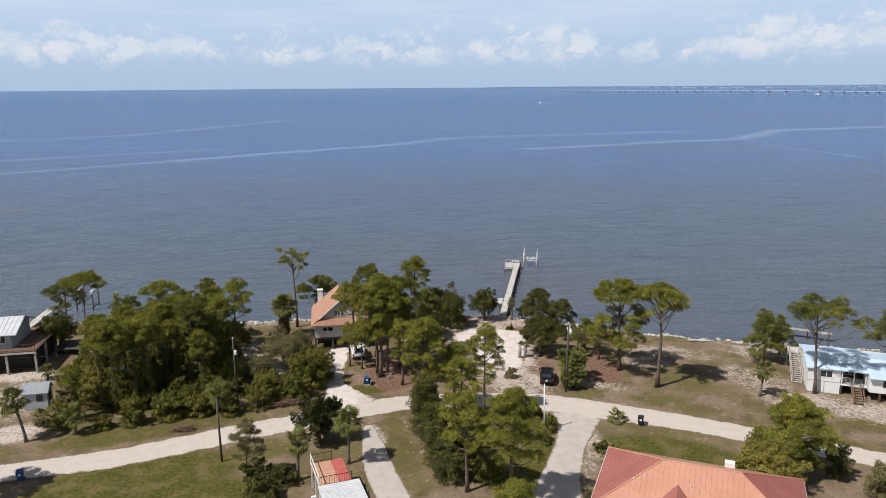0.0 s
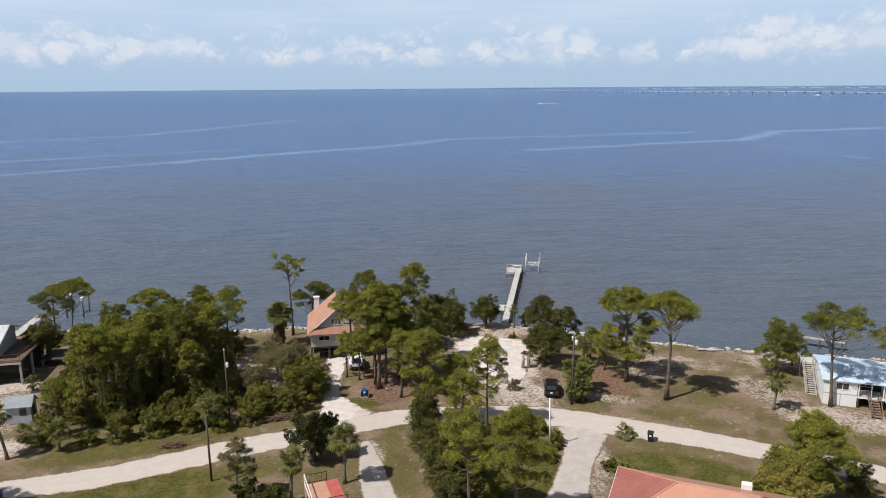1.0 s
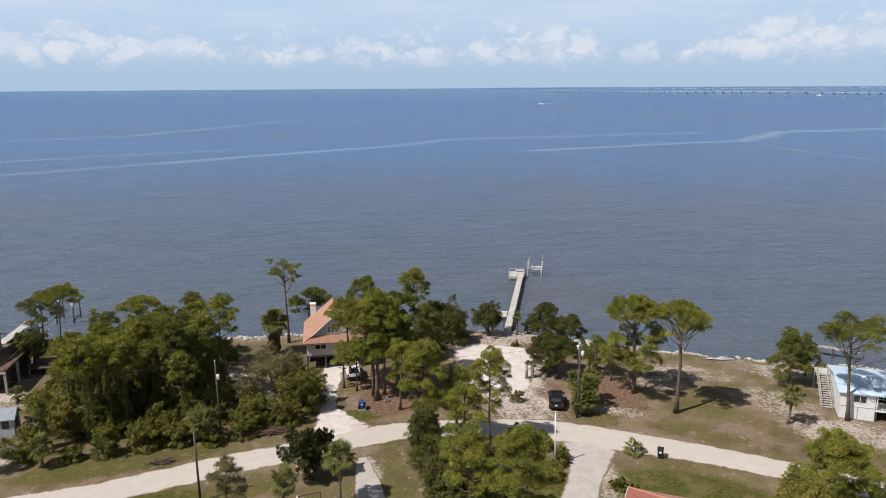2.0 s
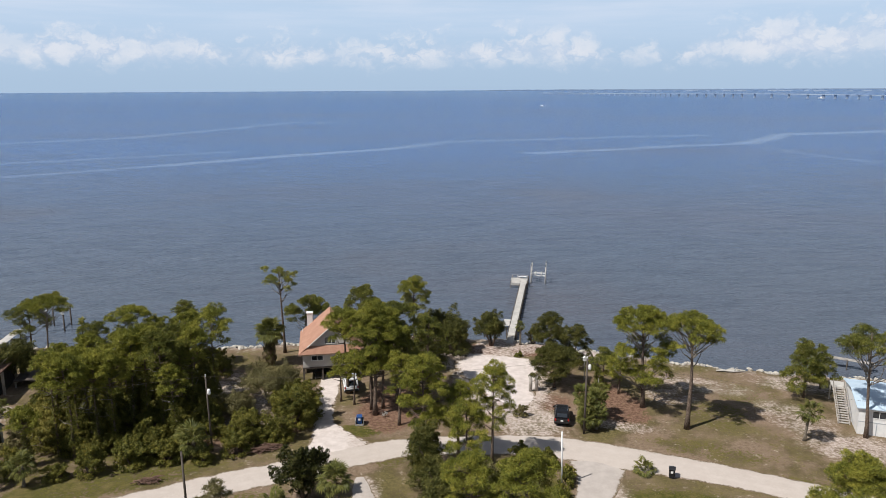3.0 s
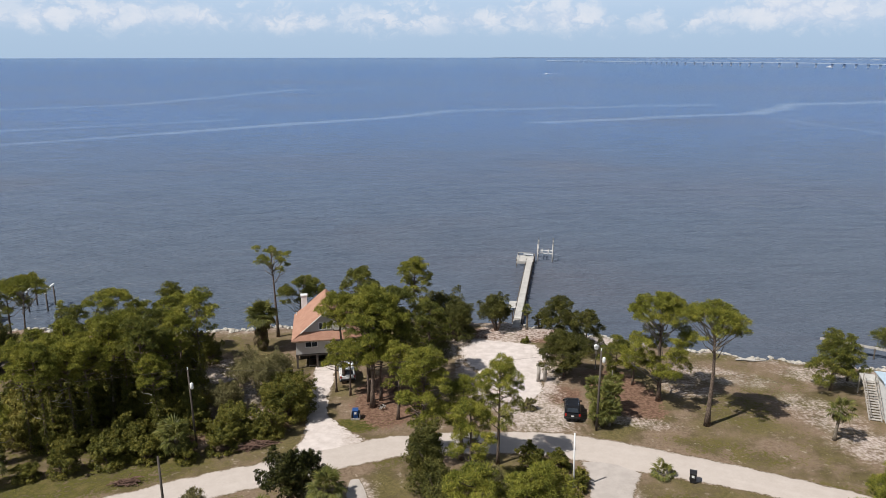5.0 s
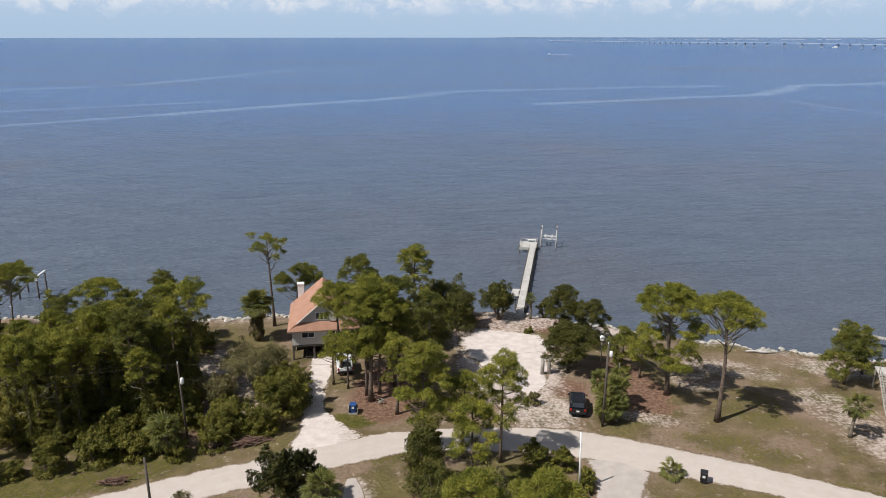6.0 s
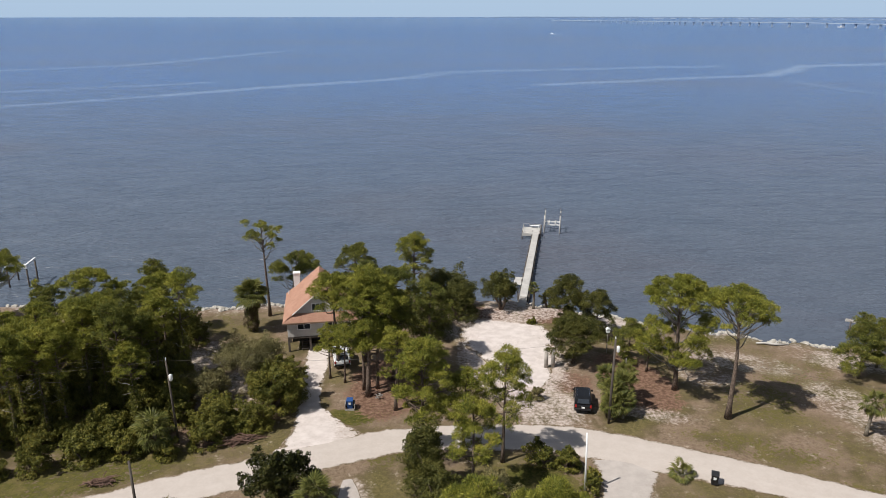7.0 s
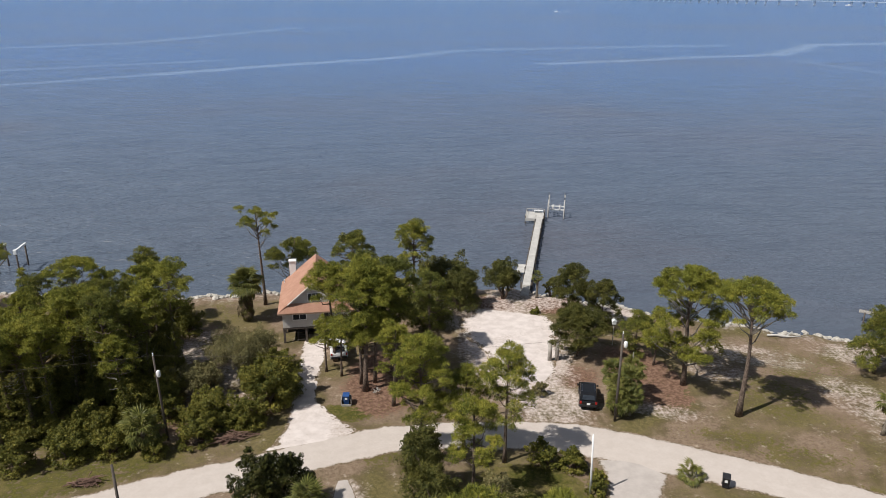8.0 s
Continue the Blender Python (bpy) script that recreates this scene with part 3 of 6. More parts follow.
ribbon("driveway", [(-11.6, 84.0), (-12.5, 86.6), (-14.0, 90.5), (-14.6, 94), (-15.0, 98), (-15.3, 103), (-15.6, 107)], [9.6, 5.4, 2.5, 2.2, 2.4, 2.8, 2.9], DRIVE, "white sand driveway up to the stilt house", 0.035, seed=2)
ribbon("driveway", [(9.6, 95.5), (9.4, 96.5), (9.1, 97.8), (8.8, 99.5), (8.3, 104), (7.6, 109), (8.5, 113.2)], [1.2, 3.8, 5.4, 6.6, 9.4, 13.0, 7.5], DRIVE, "wide white sand parking court with sparse weeds", 0.035, ragged=0.45, seed=3)
ribbon("driveway", [(16.6, 83.5), (15.8, 78.5), (14.3, 74), (12.6, 68.5), (11.0, 62.5), (9.5, 55), (8, 45)], [7.5, 4.6, 3.4, 3.8, 5.2, 5.4, 5.4], SHELL, "grey shell driveway leading off the road", 0.035, ragged=0.06, seed=4)
ribbon("driveway", [(-8.5, 78.6), (-8.1, 76.5), (-7.4, 73.2), (-6.3, 68.5), (-4.5, 63.3), (-2, 55), (0, 45)], [0.8, 1.8, 2.7, 3.3, 3.3, 3.3, 3.3], SHELL, "grey shell driveway beside a grass verge", 0.035, ragged=0.05, seed=5)


# ---- trees ----
def spread(rng, n):
    """n unit vectors, evenly scattered."""
    v = rng.normal(size=(n, 3))
    return v / np.linalg.norm(v, axis=1, keepdims=True)


def blades(rng, at, way, length, width, face=None):
    """Slim triangles from points along ways, turned to face outwards where face is given."""
    n = len(at)
    side = np.cross(way, spread(rng, n) if face is None else face + 0.45 * spread(rng, n))
    side /= np.linalg.norm(side, axis=1, keepdims=True) + 1e-6
    ln = (length * rng.uniform(0.65, 1.25, n))[:, None]
    wd = (width * rng.uniform(0.7, 1.2, n))[:, None]
    return np.stack([at - side * wd, at + side * wd, at + way * ln], axis=1)


def needle_clumps(rng, clumps, per, length=0.27, width=0.024):
    """Tufts of needles over flattened balls: (centre, radius, flatness)."""
    out = []
    for c, r, flat in clumps:
        n = max(24, int(per * r * r))
        d = spread(rng, n)
        d[:, 2] = np.where(d[:, 2] < -0.35, -d[:, 2], d[:, 2])
        rad = r * rng.uniform(0.4, 1.0, n) ** 0.6
        at = np.array(c) + d * rad[:, None] * np.array([1, 1, flat])
        way = d * 0.55 + spread(rng, n) * 0.85 + np.array([0, 0, 0.25])
        way /= np.linalg.norm(way, axis=1, keepdims=True)
        out.append(blades(rng, at, way, length, width, d + np.array([0, 0, 0.35])))
    return np.concatenate(out)


def leaf_clumps(rng, clumps, per, size=0.15):
    """Small pointed leaves over uneven balls."""
    out = []
    for c, r, flat in clumps:
        n = max(40, int(1.75 * per * r * r))
        d = spread(rng, n)
        d[:, 2] = np.where(d[:, 2] < -0.5, -d[:, 2], d[:, 2])
        rad = r * rng.uniform(0.45, 1.12, n) ** 0.6
        lump = 1 + 0.2 * np.sin(d[:, 0] * 6 + c[0] * 3) * np.cos(d[:, 2] * 5 + c[1])
        at = np.array(c) + d * (rad * lump)[:, None] * np.array([1, 1, flat])
        nrm = d * 0.9 + spread(rng, n) * 0.7
        nrm /= np.linalg.norm(nrm, axis=1, keepdims=True)
        a = np.cross(nrm, spread(rng, n))
        a /= np.linalg.norm(a, axis=1, keepdims=True) + 1e-6
        b = np.cross(nrm, a)
        s = (size * rng.uniform(0.6, 1.3, n))[:, None]
        s *= 0.80
        out.append(np.stack([at - b * s * 0.62, at + b * s * 0.62, at + a * s * 1.5], axis=1))
    return np.concatenate(out)


def grow_limb(g, p0, p1, r, rng, sag=0.1):
    """A bent limb from p0 to p1; gives its middle points."""
    p0, p1 = Vector(p0), Vector(p1)
    pts = []
    for i in range(5):
        t = i / 4
        p = p0.lerp(p1, t)
        if 0 < i < 4:
            p += Vector((rng.uniform(-1, 1), rng.uniform(-1, 1), rng.uniform(-1, 1))) * (p1 - p0).length * 0.07
            p.z -= sag * math.sin(t * math.pi) * (p1 - p0).length
        pts.append(p)
    g.tube(pts, [r * (1 - 0.75 * i / 4) for i in range(5)], 5)
    return pts


def pine(x, y, h, r, low=0.55, shape="dome", lean=(0.0, 0.0), seed=0, mat=PINE, limbs=12, dense=1.0, label="", shift=(0.0, 0.0), girth=0.0, bare=0, group="pines", vine=0):
    """A tall pine. low: where the crown begins, as a share of h. shift: the crown's lean to one side."""
    rng, nr = random.Random(seed * 7 + 1), np.random.default_rng(seed * 13 + 5)
    tree = thing("cedar_tree" if mat is CEDAR else "pine_tree", label or "tall slash pine with a tufted green crown", "tree", pose(x, y, height(x, y) - 0.05, 0, 0, 0), group)
    g = Geo()
    rt = girth or 0.016 * h + 0.03
    pts = []
    wob = [rng.uniform(-0.02, 0.02) * h for _ in range(4)]
    for i in range(9):
        t = i / 8
        pts.append(Vector((lean[0] * t ** 1.5 + wob[0] * math.sin(t * 4 + wob[2]) * t, lean[1] * t ** 1.5 + wob[1] * math.sin(t * 5) * t, t * h * 0.95)))
    g.tube(pts, [rt * (1.35 if i == 0 else 1.0 - 0.80 * i / 8) for i in range(9)], 8)
    part("trunk", g, BARK, tree, smooth=True)

    def stem(u):
        k = min(7, int(u * 8))
        return pts[k].lerp(pts[k + 1], u * 8 - k)

    boughs = []
    turn = rng.uniform(0, 6.28)
    z0 = low * h
    limbs = int(limbs * 1.8)
    for i in range(limbs):
        v = (i + rng.uniform(0.1, 0.9)) / limbs
        turn += 2.4 + rng.uniform(-0.4, 0.4)
        if shape == "flat":
            far = r * 0.84 * math.sqrt(v) * rng.uniform(0.85, 1.05)
            size = r * rng.uniform(0.20, 0.29)
            z = h - size * 0.75 - 0.42 * r * (far / r) ** 2 - rng.uniform(0, 0.10) * r
            if i % 5 == 3:
                z, far, size = z - rng.uniform(0.3, 0.9) * (h - z0) * 0.7, far * 0.85, size * 0.85
        elif shape == "cap":
            far = r * 0.88 * math.sqrt(v) * rng.uniform(0.9, 1.04)
            size = r * rng.uniform(0.16, 0.28)
            z = h - size * 0.75 - 0.50 * r * (far / r) ** 2 - rng.uniform(0, 0.26) * r
            if i % 6 == 4:
                z, far, size = z - rng.uniform(0.35, 0.7) * r, far * 0.9, size * 0.8
        elif shape == "tiers":
            # a broad cap above, and a loose lower storey of spreading boughs
            low_one = i % 5 in (1, 3)
            far = r * (0.80 * math.sqrt(v) if not low_one else rng.uniform(0.50, 0.95))
            size = r * rng.uniform(0.17, 0.27)
            z = h - size * 0.75 - 0.80 * r * (far / r) ** 2 - rng.uniform(0, 0.30) * r
            if low_one:
                z = z0 + (h - z0) * rng.uniform(0.02, 0.45)
        elif shape == "open":
            # few separate pads at uneven heights
            far = r * 0.92 * math.sqrt(v) * rng.uniform(0.7, 1.05)
            size = r * rng.uniform(0.13, 0.22)
            z = h - size - 0.12 * far - rng.uniform(0, 0.62) * (h - z0) * (0.25 + 0.75 * far / r)
        elif shape == "cone":
            far = r * (1 - 0.88 * v) * 0.78 * rng.uniform(0.6, 1.1)
            size = r * (0.36 - 0.15 * v) * rng.uniform(0.85, 1.15)
            z = z0 + (h - z0) * (0.06 + 0.88 * v) - size * 0.3
        else:
            far = r * 0.78 * math.sin(math.pi * (0.24 + 0.69 * v)) * (rng.uniform(0.80, 1.10) if i % 3 else rng.uniform(0.35, 0.65))
            size = r * rng.uniform(0.21, 0.32) * (0.85 + 0.2 * v)
            z = z0 + (h - z0) * (0.06 + 0.94 * v ** 0.8) - size * 0.85 + rng.uniform(-0.04, 0.04) * (h - z0)
            z = min(z, h - size * 0.85 - 0.30 * r * (far / r) ** 2)
        base = stem(min(0.97, max(0.1, z / h)))
        boughs.append((v, i, Vector((base.x + math.cos(turn) * far + shift[0] * v, base.y + math.sin(turn) * far + shift[1] * v, z)), size, far))
    clumps = []
    for v, i, c, size, far in boughs:
        foot = stem(min(0.96, max(low * 0.55, (c.z - (0.85 if shape in ("flat", "cap", "tiers", "open") else 0.35) * far - 0.03 * h) / (0.95 * h))))
        lg = Geo()
        grow_limb(lg, foot, c - Vector((0, 0, size * 0.25)), rt * (0.42 - 0.18 * v), rng, 0.05)
        count = 7 if i >= bare else 0
        for k in range(count):
            a, e = k * 2.4 + rng.uniform(-0.4, 0.4), rng.uniform(-0.45, 0.95)
            d = Vector((math.cos(a) * math.sqrt(1 - e * e), math.sin(a) * math.sqrt(1 - e * e), e * 0.85))
            q = c + d * size * rng.uniform(0.6, 0.95)
            clumps.append((tuple(q), size * rng.uniform(0.36, 0.54), rng.uniform(0.7, 0.95)))
            if k % 3 == 0:
                lg.tube([c - Vector((0, 0, size * 0.25)), q], [rt * 0.10, rt * 0.05], 4)
        part("limb", lg, GREY_BARK if shape in ("flat", "cap", "tiers", "open") else BARK, tree, smooth=True)
    crown = new("crown", soup("crown", needle_clumps(nr, clumps, 1080 * dense), mat))
    crown.parent = tree
    if vine:
        # dead twigs and a sleeve of creeper on the lower stem
        for k in range(5):
            u = rng.uniform(0.30, max(0.34, low))
            a, ln = rng.uniform(0, 6.28), rng.uniform(0.8, 1.9)
            lg = Geo()
            grow_limb(lg, stem(u), stem(u) + Vector((math.cos(a) * ln, math.sin(a) * ln, rng.uniform(-0.2, 0.7))), rt * 0.22, rng, 0.05)
            part("twig", lg, GREY_BARK, tree, smooth=True)
        balls = []
        for k in range(vine):
            u = 0.04 + (low * 0.92) * (k + rng.uniform(0, 0.8)) / vine
            q = stem(u)
            balls.append(((q.x + rng.uniform(-0.2, 0.2), q.y + rng.uniform(-0.2, 0.2), q.z), rng.uniform(0.30, 0.62) * (1.25 - u), 1.3))
        creeper = new("creeper", soup("creeper", leaf_clumps(nr, balls, 420, 0.11), SCRUB if seed % 4 else CEDAR))
        creeper.parent = tree
    return tree


def bushy(name, x, y, h, rx, ry, mat, label, category="tree", seed=0, foot=0.12, clumps_n=26, leaf=0.15, dense=1.0, bark=BARK, group="", stems=3, lump=0.27, square=1.0):
    """A broad tree or shrub: short stems that fork, and a lumpy crown of leaves."""
    rng, nr = random.Random(seed * 5 + 2), np.random.default_rng(seed * 17 + 3)
    tree = thing(name, label, category, pose(x, y, height(x, y) - 0.05, 0, 0, rng.uniform(-20, 20)), group)
    tg = Geo()
    ends = []
    for s in range(stems):
        a = s * 6.28 / stems + rng.uniform(-0.5, 0.5)
        b0 = Vector((math.cos(a) * 0.12, math.sin(a) * 0.12, 0))
        b1 = Vector((math.cos(a) * rx * 0.45, math.sin(a) * ry * 0.45, h * 0.62))
        grow_limb(tg, b0, b1, 0.035 * h + 0.03, rng, -0.03)
        ends.append(b1)
    part("trunk", tg, bark, tree, smooth=True)
    clumps = []
    mid = h * (foot + (1 - foot) * 0.48)
    lobes = [Vector((rng.gauss(0, 1), rng.gauss(0, 1), rng.gauss(0, 0.7))).normalized() for _ in range(5)]
    half = h * (1 - foot) * 0.52
    for i in range(int(clumps_n * 1.45)):
        d = Vector((rng.gauss(0, 1), rng.gauss(0, 1), rng.gauss(0, 1))).normalized()
        size = lump * min(rx, ry, half * 1.4) * rng.uniform(0.75, 1.25)
        k = rng.uniform(0.50, 1.0) * (0.66 + 0.52 * max(0.0, max(d.dot(q) for q in lobes)) ** 2)
        c = Vector((d.x * (rx - size * 0.75) * k, d.y * (ry - size * 0.75) * k, mid + d.z * max(0.1, half - size * 0.8) * k * square))
        clumps.append((tuple(c), size, 0.85))
        for _ in range(2):
            # loose shoots past the crown's edge
            e = (d + Vector((rng.gauss(0, 0.5), rng.gauss(0, 0.5), abs(rng.gauss(0, 0.5))))).normalized()
            clumps.append((tuple(c + e * size * rng.uniform(0.85, 1.25)), size * rng.uniform(0.28, 0.45), 1.0))
        if i % 4 == 0:
            lg = Geo()
            grow_limb(lg, ends[i % stems].lerp(Vector((0, 0, h * 0.3)), 0.4), c, 0.012 * h + 0.02, rng, 0.0)
            part("limb", lg, bark, tree, smooth=True)
    clumps.append(((0, 0, mid), min(rx, ry, half) * 0.62, 0.9))
    if foot < 0.1 or category == "shrub":
        for i in range(9):
            a = i * 0.7 + seed
            clumps.append(((math.cos(a) * rx * 0.72, math.sin(a) * ry * 0.72, h * rng.uniform(0.10, 0.20)), 0.30 * min(rx, ry) * rng.uniform(0.8, 1.2), 0.8))
    crown = new("crown", soup("crown", leaf_clumps(nr, clumps, 450 * dense, leaf * 0.85), mat))
    crown.parent = tree
    return tree


def fan_leaf(mat, name, droop=0.42, size=0.72, stalk=0.88):
    """A fan palm's leaf on its stalk, along +x, each finger folded."""
    g = Geo()
    g.tube([(0, 0, 0), (stalk * 0.5, 0, 0.06), (stalk, 0, 0.0)], [0.022, 0.018, 0.012], 4)
    n = 13
    for i in range(n):
        a = radians(-118 + 236 * i / (n - 1))
        w = radians(9.5)
        ln = size * (1.0 - 0.28 * abs(i - (n - 1) / 2) / ((n - 1) / 2))
        def at(ang, rr, dz):
            return (stalk + math.cos(ang) * rr, math.sin(ang) * rr, dz - droop * rr * rr)
        g.face(at(a, 0.05, 0), at(a - w, ln * 0.6, 0.05), at(a, ln, -0.10), at(a, ln * 0.6, 0.0))
        g.face(at(a, 0.05, 0), at(a, ln * 0.6, 0.0), at(a, ln, -0.10), at(a + w, ln * 0.6, 0.05))
    return g.mesh(name, mat)


FAN, FAN_OLD = fan_leaf(FROND, "frond"), fan_leaf(DEAD_FROND, "dead_frond", 0.6)


def palm(x, y, h, lean=(0.0, 0.0), seed=0, spread_r=1.0, fronds=32, dead=12, label="", name="palm_tree", group="palms", skirt=0):
    rng = random.Random(seed + 40)
    tree = thing(name, label or "cabbage palm with fan fronds and a rough trunk", "palm", pose(x, y, height(x, y) - 0.05), group)
    trunk_h = max(0.2, h - 0.9 * spread_r)
    pts = [Vector((lean[0] * (i / 6) ** 1.4, lean[1] * (i / 6) ** 1.4, trunk_h * i / 6)) for i in range(7)]
    if trunk_h > 0.6:
        part("trunk", Geo().tube(pts, [0.24, 0.17, 0.15, 0.15, 0.16, 0.18, 0.14], 8), PALM_BARK, tree, smooth=True)
    for i in range(fronds + dead):
        old = i >= fronds
        tilt = rng.uniform(-75, -40) if old else 84 - 128 * ((i + 0.5) / fronds) ** 0.9 + rng.uniform(-14, 14)
        k = spread_r * rng.uniform(0.72, 1.12) * (0.85 if old else 1.0)
        ob = new("dead_frond" if old else "frond", FAN_OLD if old else FAN)
        ob.parent = tree
        ob.matrix_basis = pose(*pts[-1]) @ pose(0, 0, 0, rng.uniform(-25, 25), -tilt, i * 137.5 + rng.uniform(-12, 12)) @ Matrix.Diagonal((k, k, k, 1))
    for i in range(skirt):
        # old leaves that hang against the trunk, down to the ground
        u = 0.42 + 0.55 * i / max(1, skirt - 1)
        at = pts[0].lerp(pts[-1], u)
        k = spread_r * rng.uniform(0.8, 1.1)
        old = i % 4 != 0
        ob = new("dead_frond" if old else "frond", FAN_OLD if old else FAN)
        ob.parent = tree
        ob.matrix_basis = pose(*at) @ pose(0, 0, 0, rng.uniform(-30, 30), rng.uniform(52, 80), i * 137.5 + rng.uniform(-15, 15)) @ Matrix.Diagonal((k, k, k, 1))
    return tree


# pines by the bay, on the open lawn
pine(24.6, 95.2, 13.5, 4.0, 0.32, "tiers", (-0.4, 0.5), 1, PINE, 30, 1.0, "tall slash pine with a rounded crown on the lawn", girth=0.28)
pine(28.2, 89.3, 14.1, 3.45, 0.70, "cap", (0.0, 0.3), 2, PINE, 22, 1.0, "tall umbrella-crowned pine with bare grey lower limbs", girth=0.30, bare=2)
pine(-46.2, 63.6, 9.0, 3.4, 0.45, "dome", (0, 0), 24, PINE, 14, 1.0, "full pine beside the road")
pine(45.8, 98.0, 7.9, 2.9, 0.22, "cone", (-0.4, 0), 3, PINE_DEEP, 13, 1.0, "young pine with a soft conical crown")
pine(49.2, 100.6, 6.3, 2.2, 0.25, "cone", (-0.2, 0), 4, PINE_DEEP, 10, 1.0, "young dark pine beside a wooden stair")
pine(47.6, 87.0, 13.2, 5.2, 0.60, "open", (-0.9, 0.2), 5, PINE_DEEP, 15, 0.75, "thin-crowned tall pine before a white house", (1.6, 0), 0.22)
pine(63.6, 98.5, 8.6, 2.8, 0.30, "cone", (0, 0), 6, PINE_DEEP, 12, 1.0, "dark pine behind a white house")
# round the stilt house and in the middle
pine(-23.9, 114.8, 13.7, 3.0, 0.50, "open", (-0.3, -0.4), 7, PINE, 10, 1.0, "slender tall pine with a small open crown by the bay", girth=0.22)
pine(-22.0, 120.4, 9.0, 3.8, 0.50, "tiers", (1.5, -1.5), 8, PINE_DEEP, 14, 1.0, "flat-topped dark pine behind the stilt house")
pine(-11.5, 110.0, 12.1, 3.0, 0.50, "dome", (0, 0), 9, PINE_DEEP, 12, 1.0, "round-crowned dark pine beside the stilt house")
pine(-4.4, 114.0, 12.2, 2.8, 0.55, "dome", (0, 0), 10, PINE, 15, 1.0, "upright pine with a light green crown")
pine(-8.3, 93.2, 14.2, 3.6, 0.36, "dome", (0.4, 1.6), 11, PINE, 22, 1.05, "large multi-limbed pine over a straw-covered yard", girth=0.27)
pine(-8.9, 94.6, 12.6, 2.8, 0.40, "dome", (0.2, 0.4), 26, PINE_DEEP, 15, 0.95, "slender pine in a tight clump of trunks", girth=0.17)
pine(-7.5, 94.9, 13.0, 3.1, 0.38, "dome", (0.9, 0.3), 27, PINE, 17, 0.95, "slender pine in a tight clump of trunks", girth=0.18)
pine(-11.2, 96.2, 6.4, 1.7, 0.55, "dome", (0.2, 0), 28, PINE, 9, 0.9, "small slender pine over pine straw")
pine(-5.9, 97.2, 13.2, 3.4, 0.40, "dome", (0.2, 0), 12, PINE_DEEP, 15, 1.0, "large dark pine over a straw-covered yard")
pine(-12.4, 99.6, 12.0, 2.9, 0.68, "dome", (-0.4, -0.6), 13, PINE, 16, 0.95, "pine with a leaning crown before the stilt house")
pine(-9.6, 101.5, 12.4, 3.0, 0.45, "dome", (0.2, 0), 25, PINE_DEEP, 14, 0.95, "tall dark pine beside the stilt house")
pine(-13.0, 97.2, 6.6, 2.1, 0.45, "dome", (0.1, 0), 14, PINE, 10, 0.9, "small slender pine beside a sand driveway")
pine(-5.2, 90.4, 9.2, 2.3, 0.45, "dome", (0.4, 0.5), 15, PINE, 12, 1.0, "young pine at the edge of a straw-covered yard")
pine(-2.0, 102.0, 10.2, 2.9, 0.30, "dome", (0, 0), 16, PINE_DEEP, 13, 1.0, "dense dark pine beside a sand court")
pine(-2.0, 81.6, 12.4, 3.3, 0.34, "dome", (-0.1, -0.2), 17, PINE, 17, 1.0, "full-crowned pine at the edge of the road")
pine(1.6, 82.3, 9.3, 2.6, 0.35, "dome", (0.2, 0.0), 18, PINE, 13, 1.0, "young full pine at the edge of the road")
pine(5.15, 81.6, 11.4, 2.75, 0.40, "dome", (0.1, 0.2), 19, PINE, 18, 0.85, "thin tall pine with open limbs over the road", girth=0.17)
pine(2.3, 76.2, 9.6, 2.6, 0.40, "dome", (0.0, 0), 20, PINE, 13, 1.1, "full green pine in a thicket beside the road")
pine(2.6, 64.4, 10.6, 2.8, 0.50, "dome", (-0.4, -0.2), 21, PINE, 14, 1.0, "yellow-green pine with a bare trunk before the thicket")
pine(6.6, 62.0, 11.6, 3.4, 0.40, "dome", (0, 0), 22, PINE, 16, 1.0, "broad pine in front of a green lawn")
pine(6.2, 56.6, 5.6, 2.4, 0.35, "dome", (0.3, 0), 23, PINE, 11, 1.0, "low spreading pine beside a shell driveway")

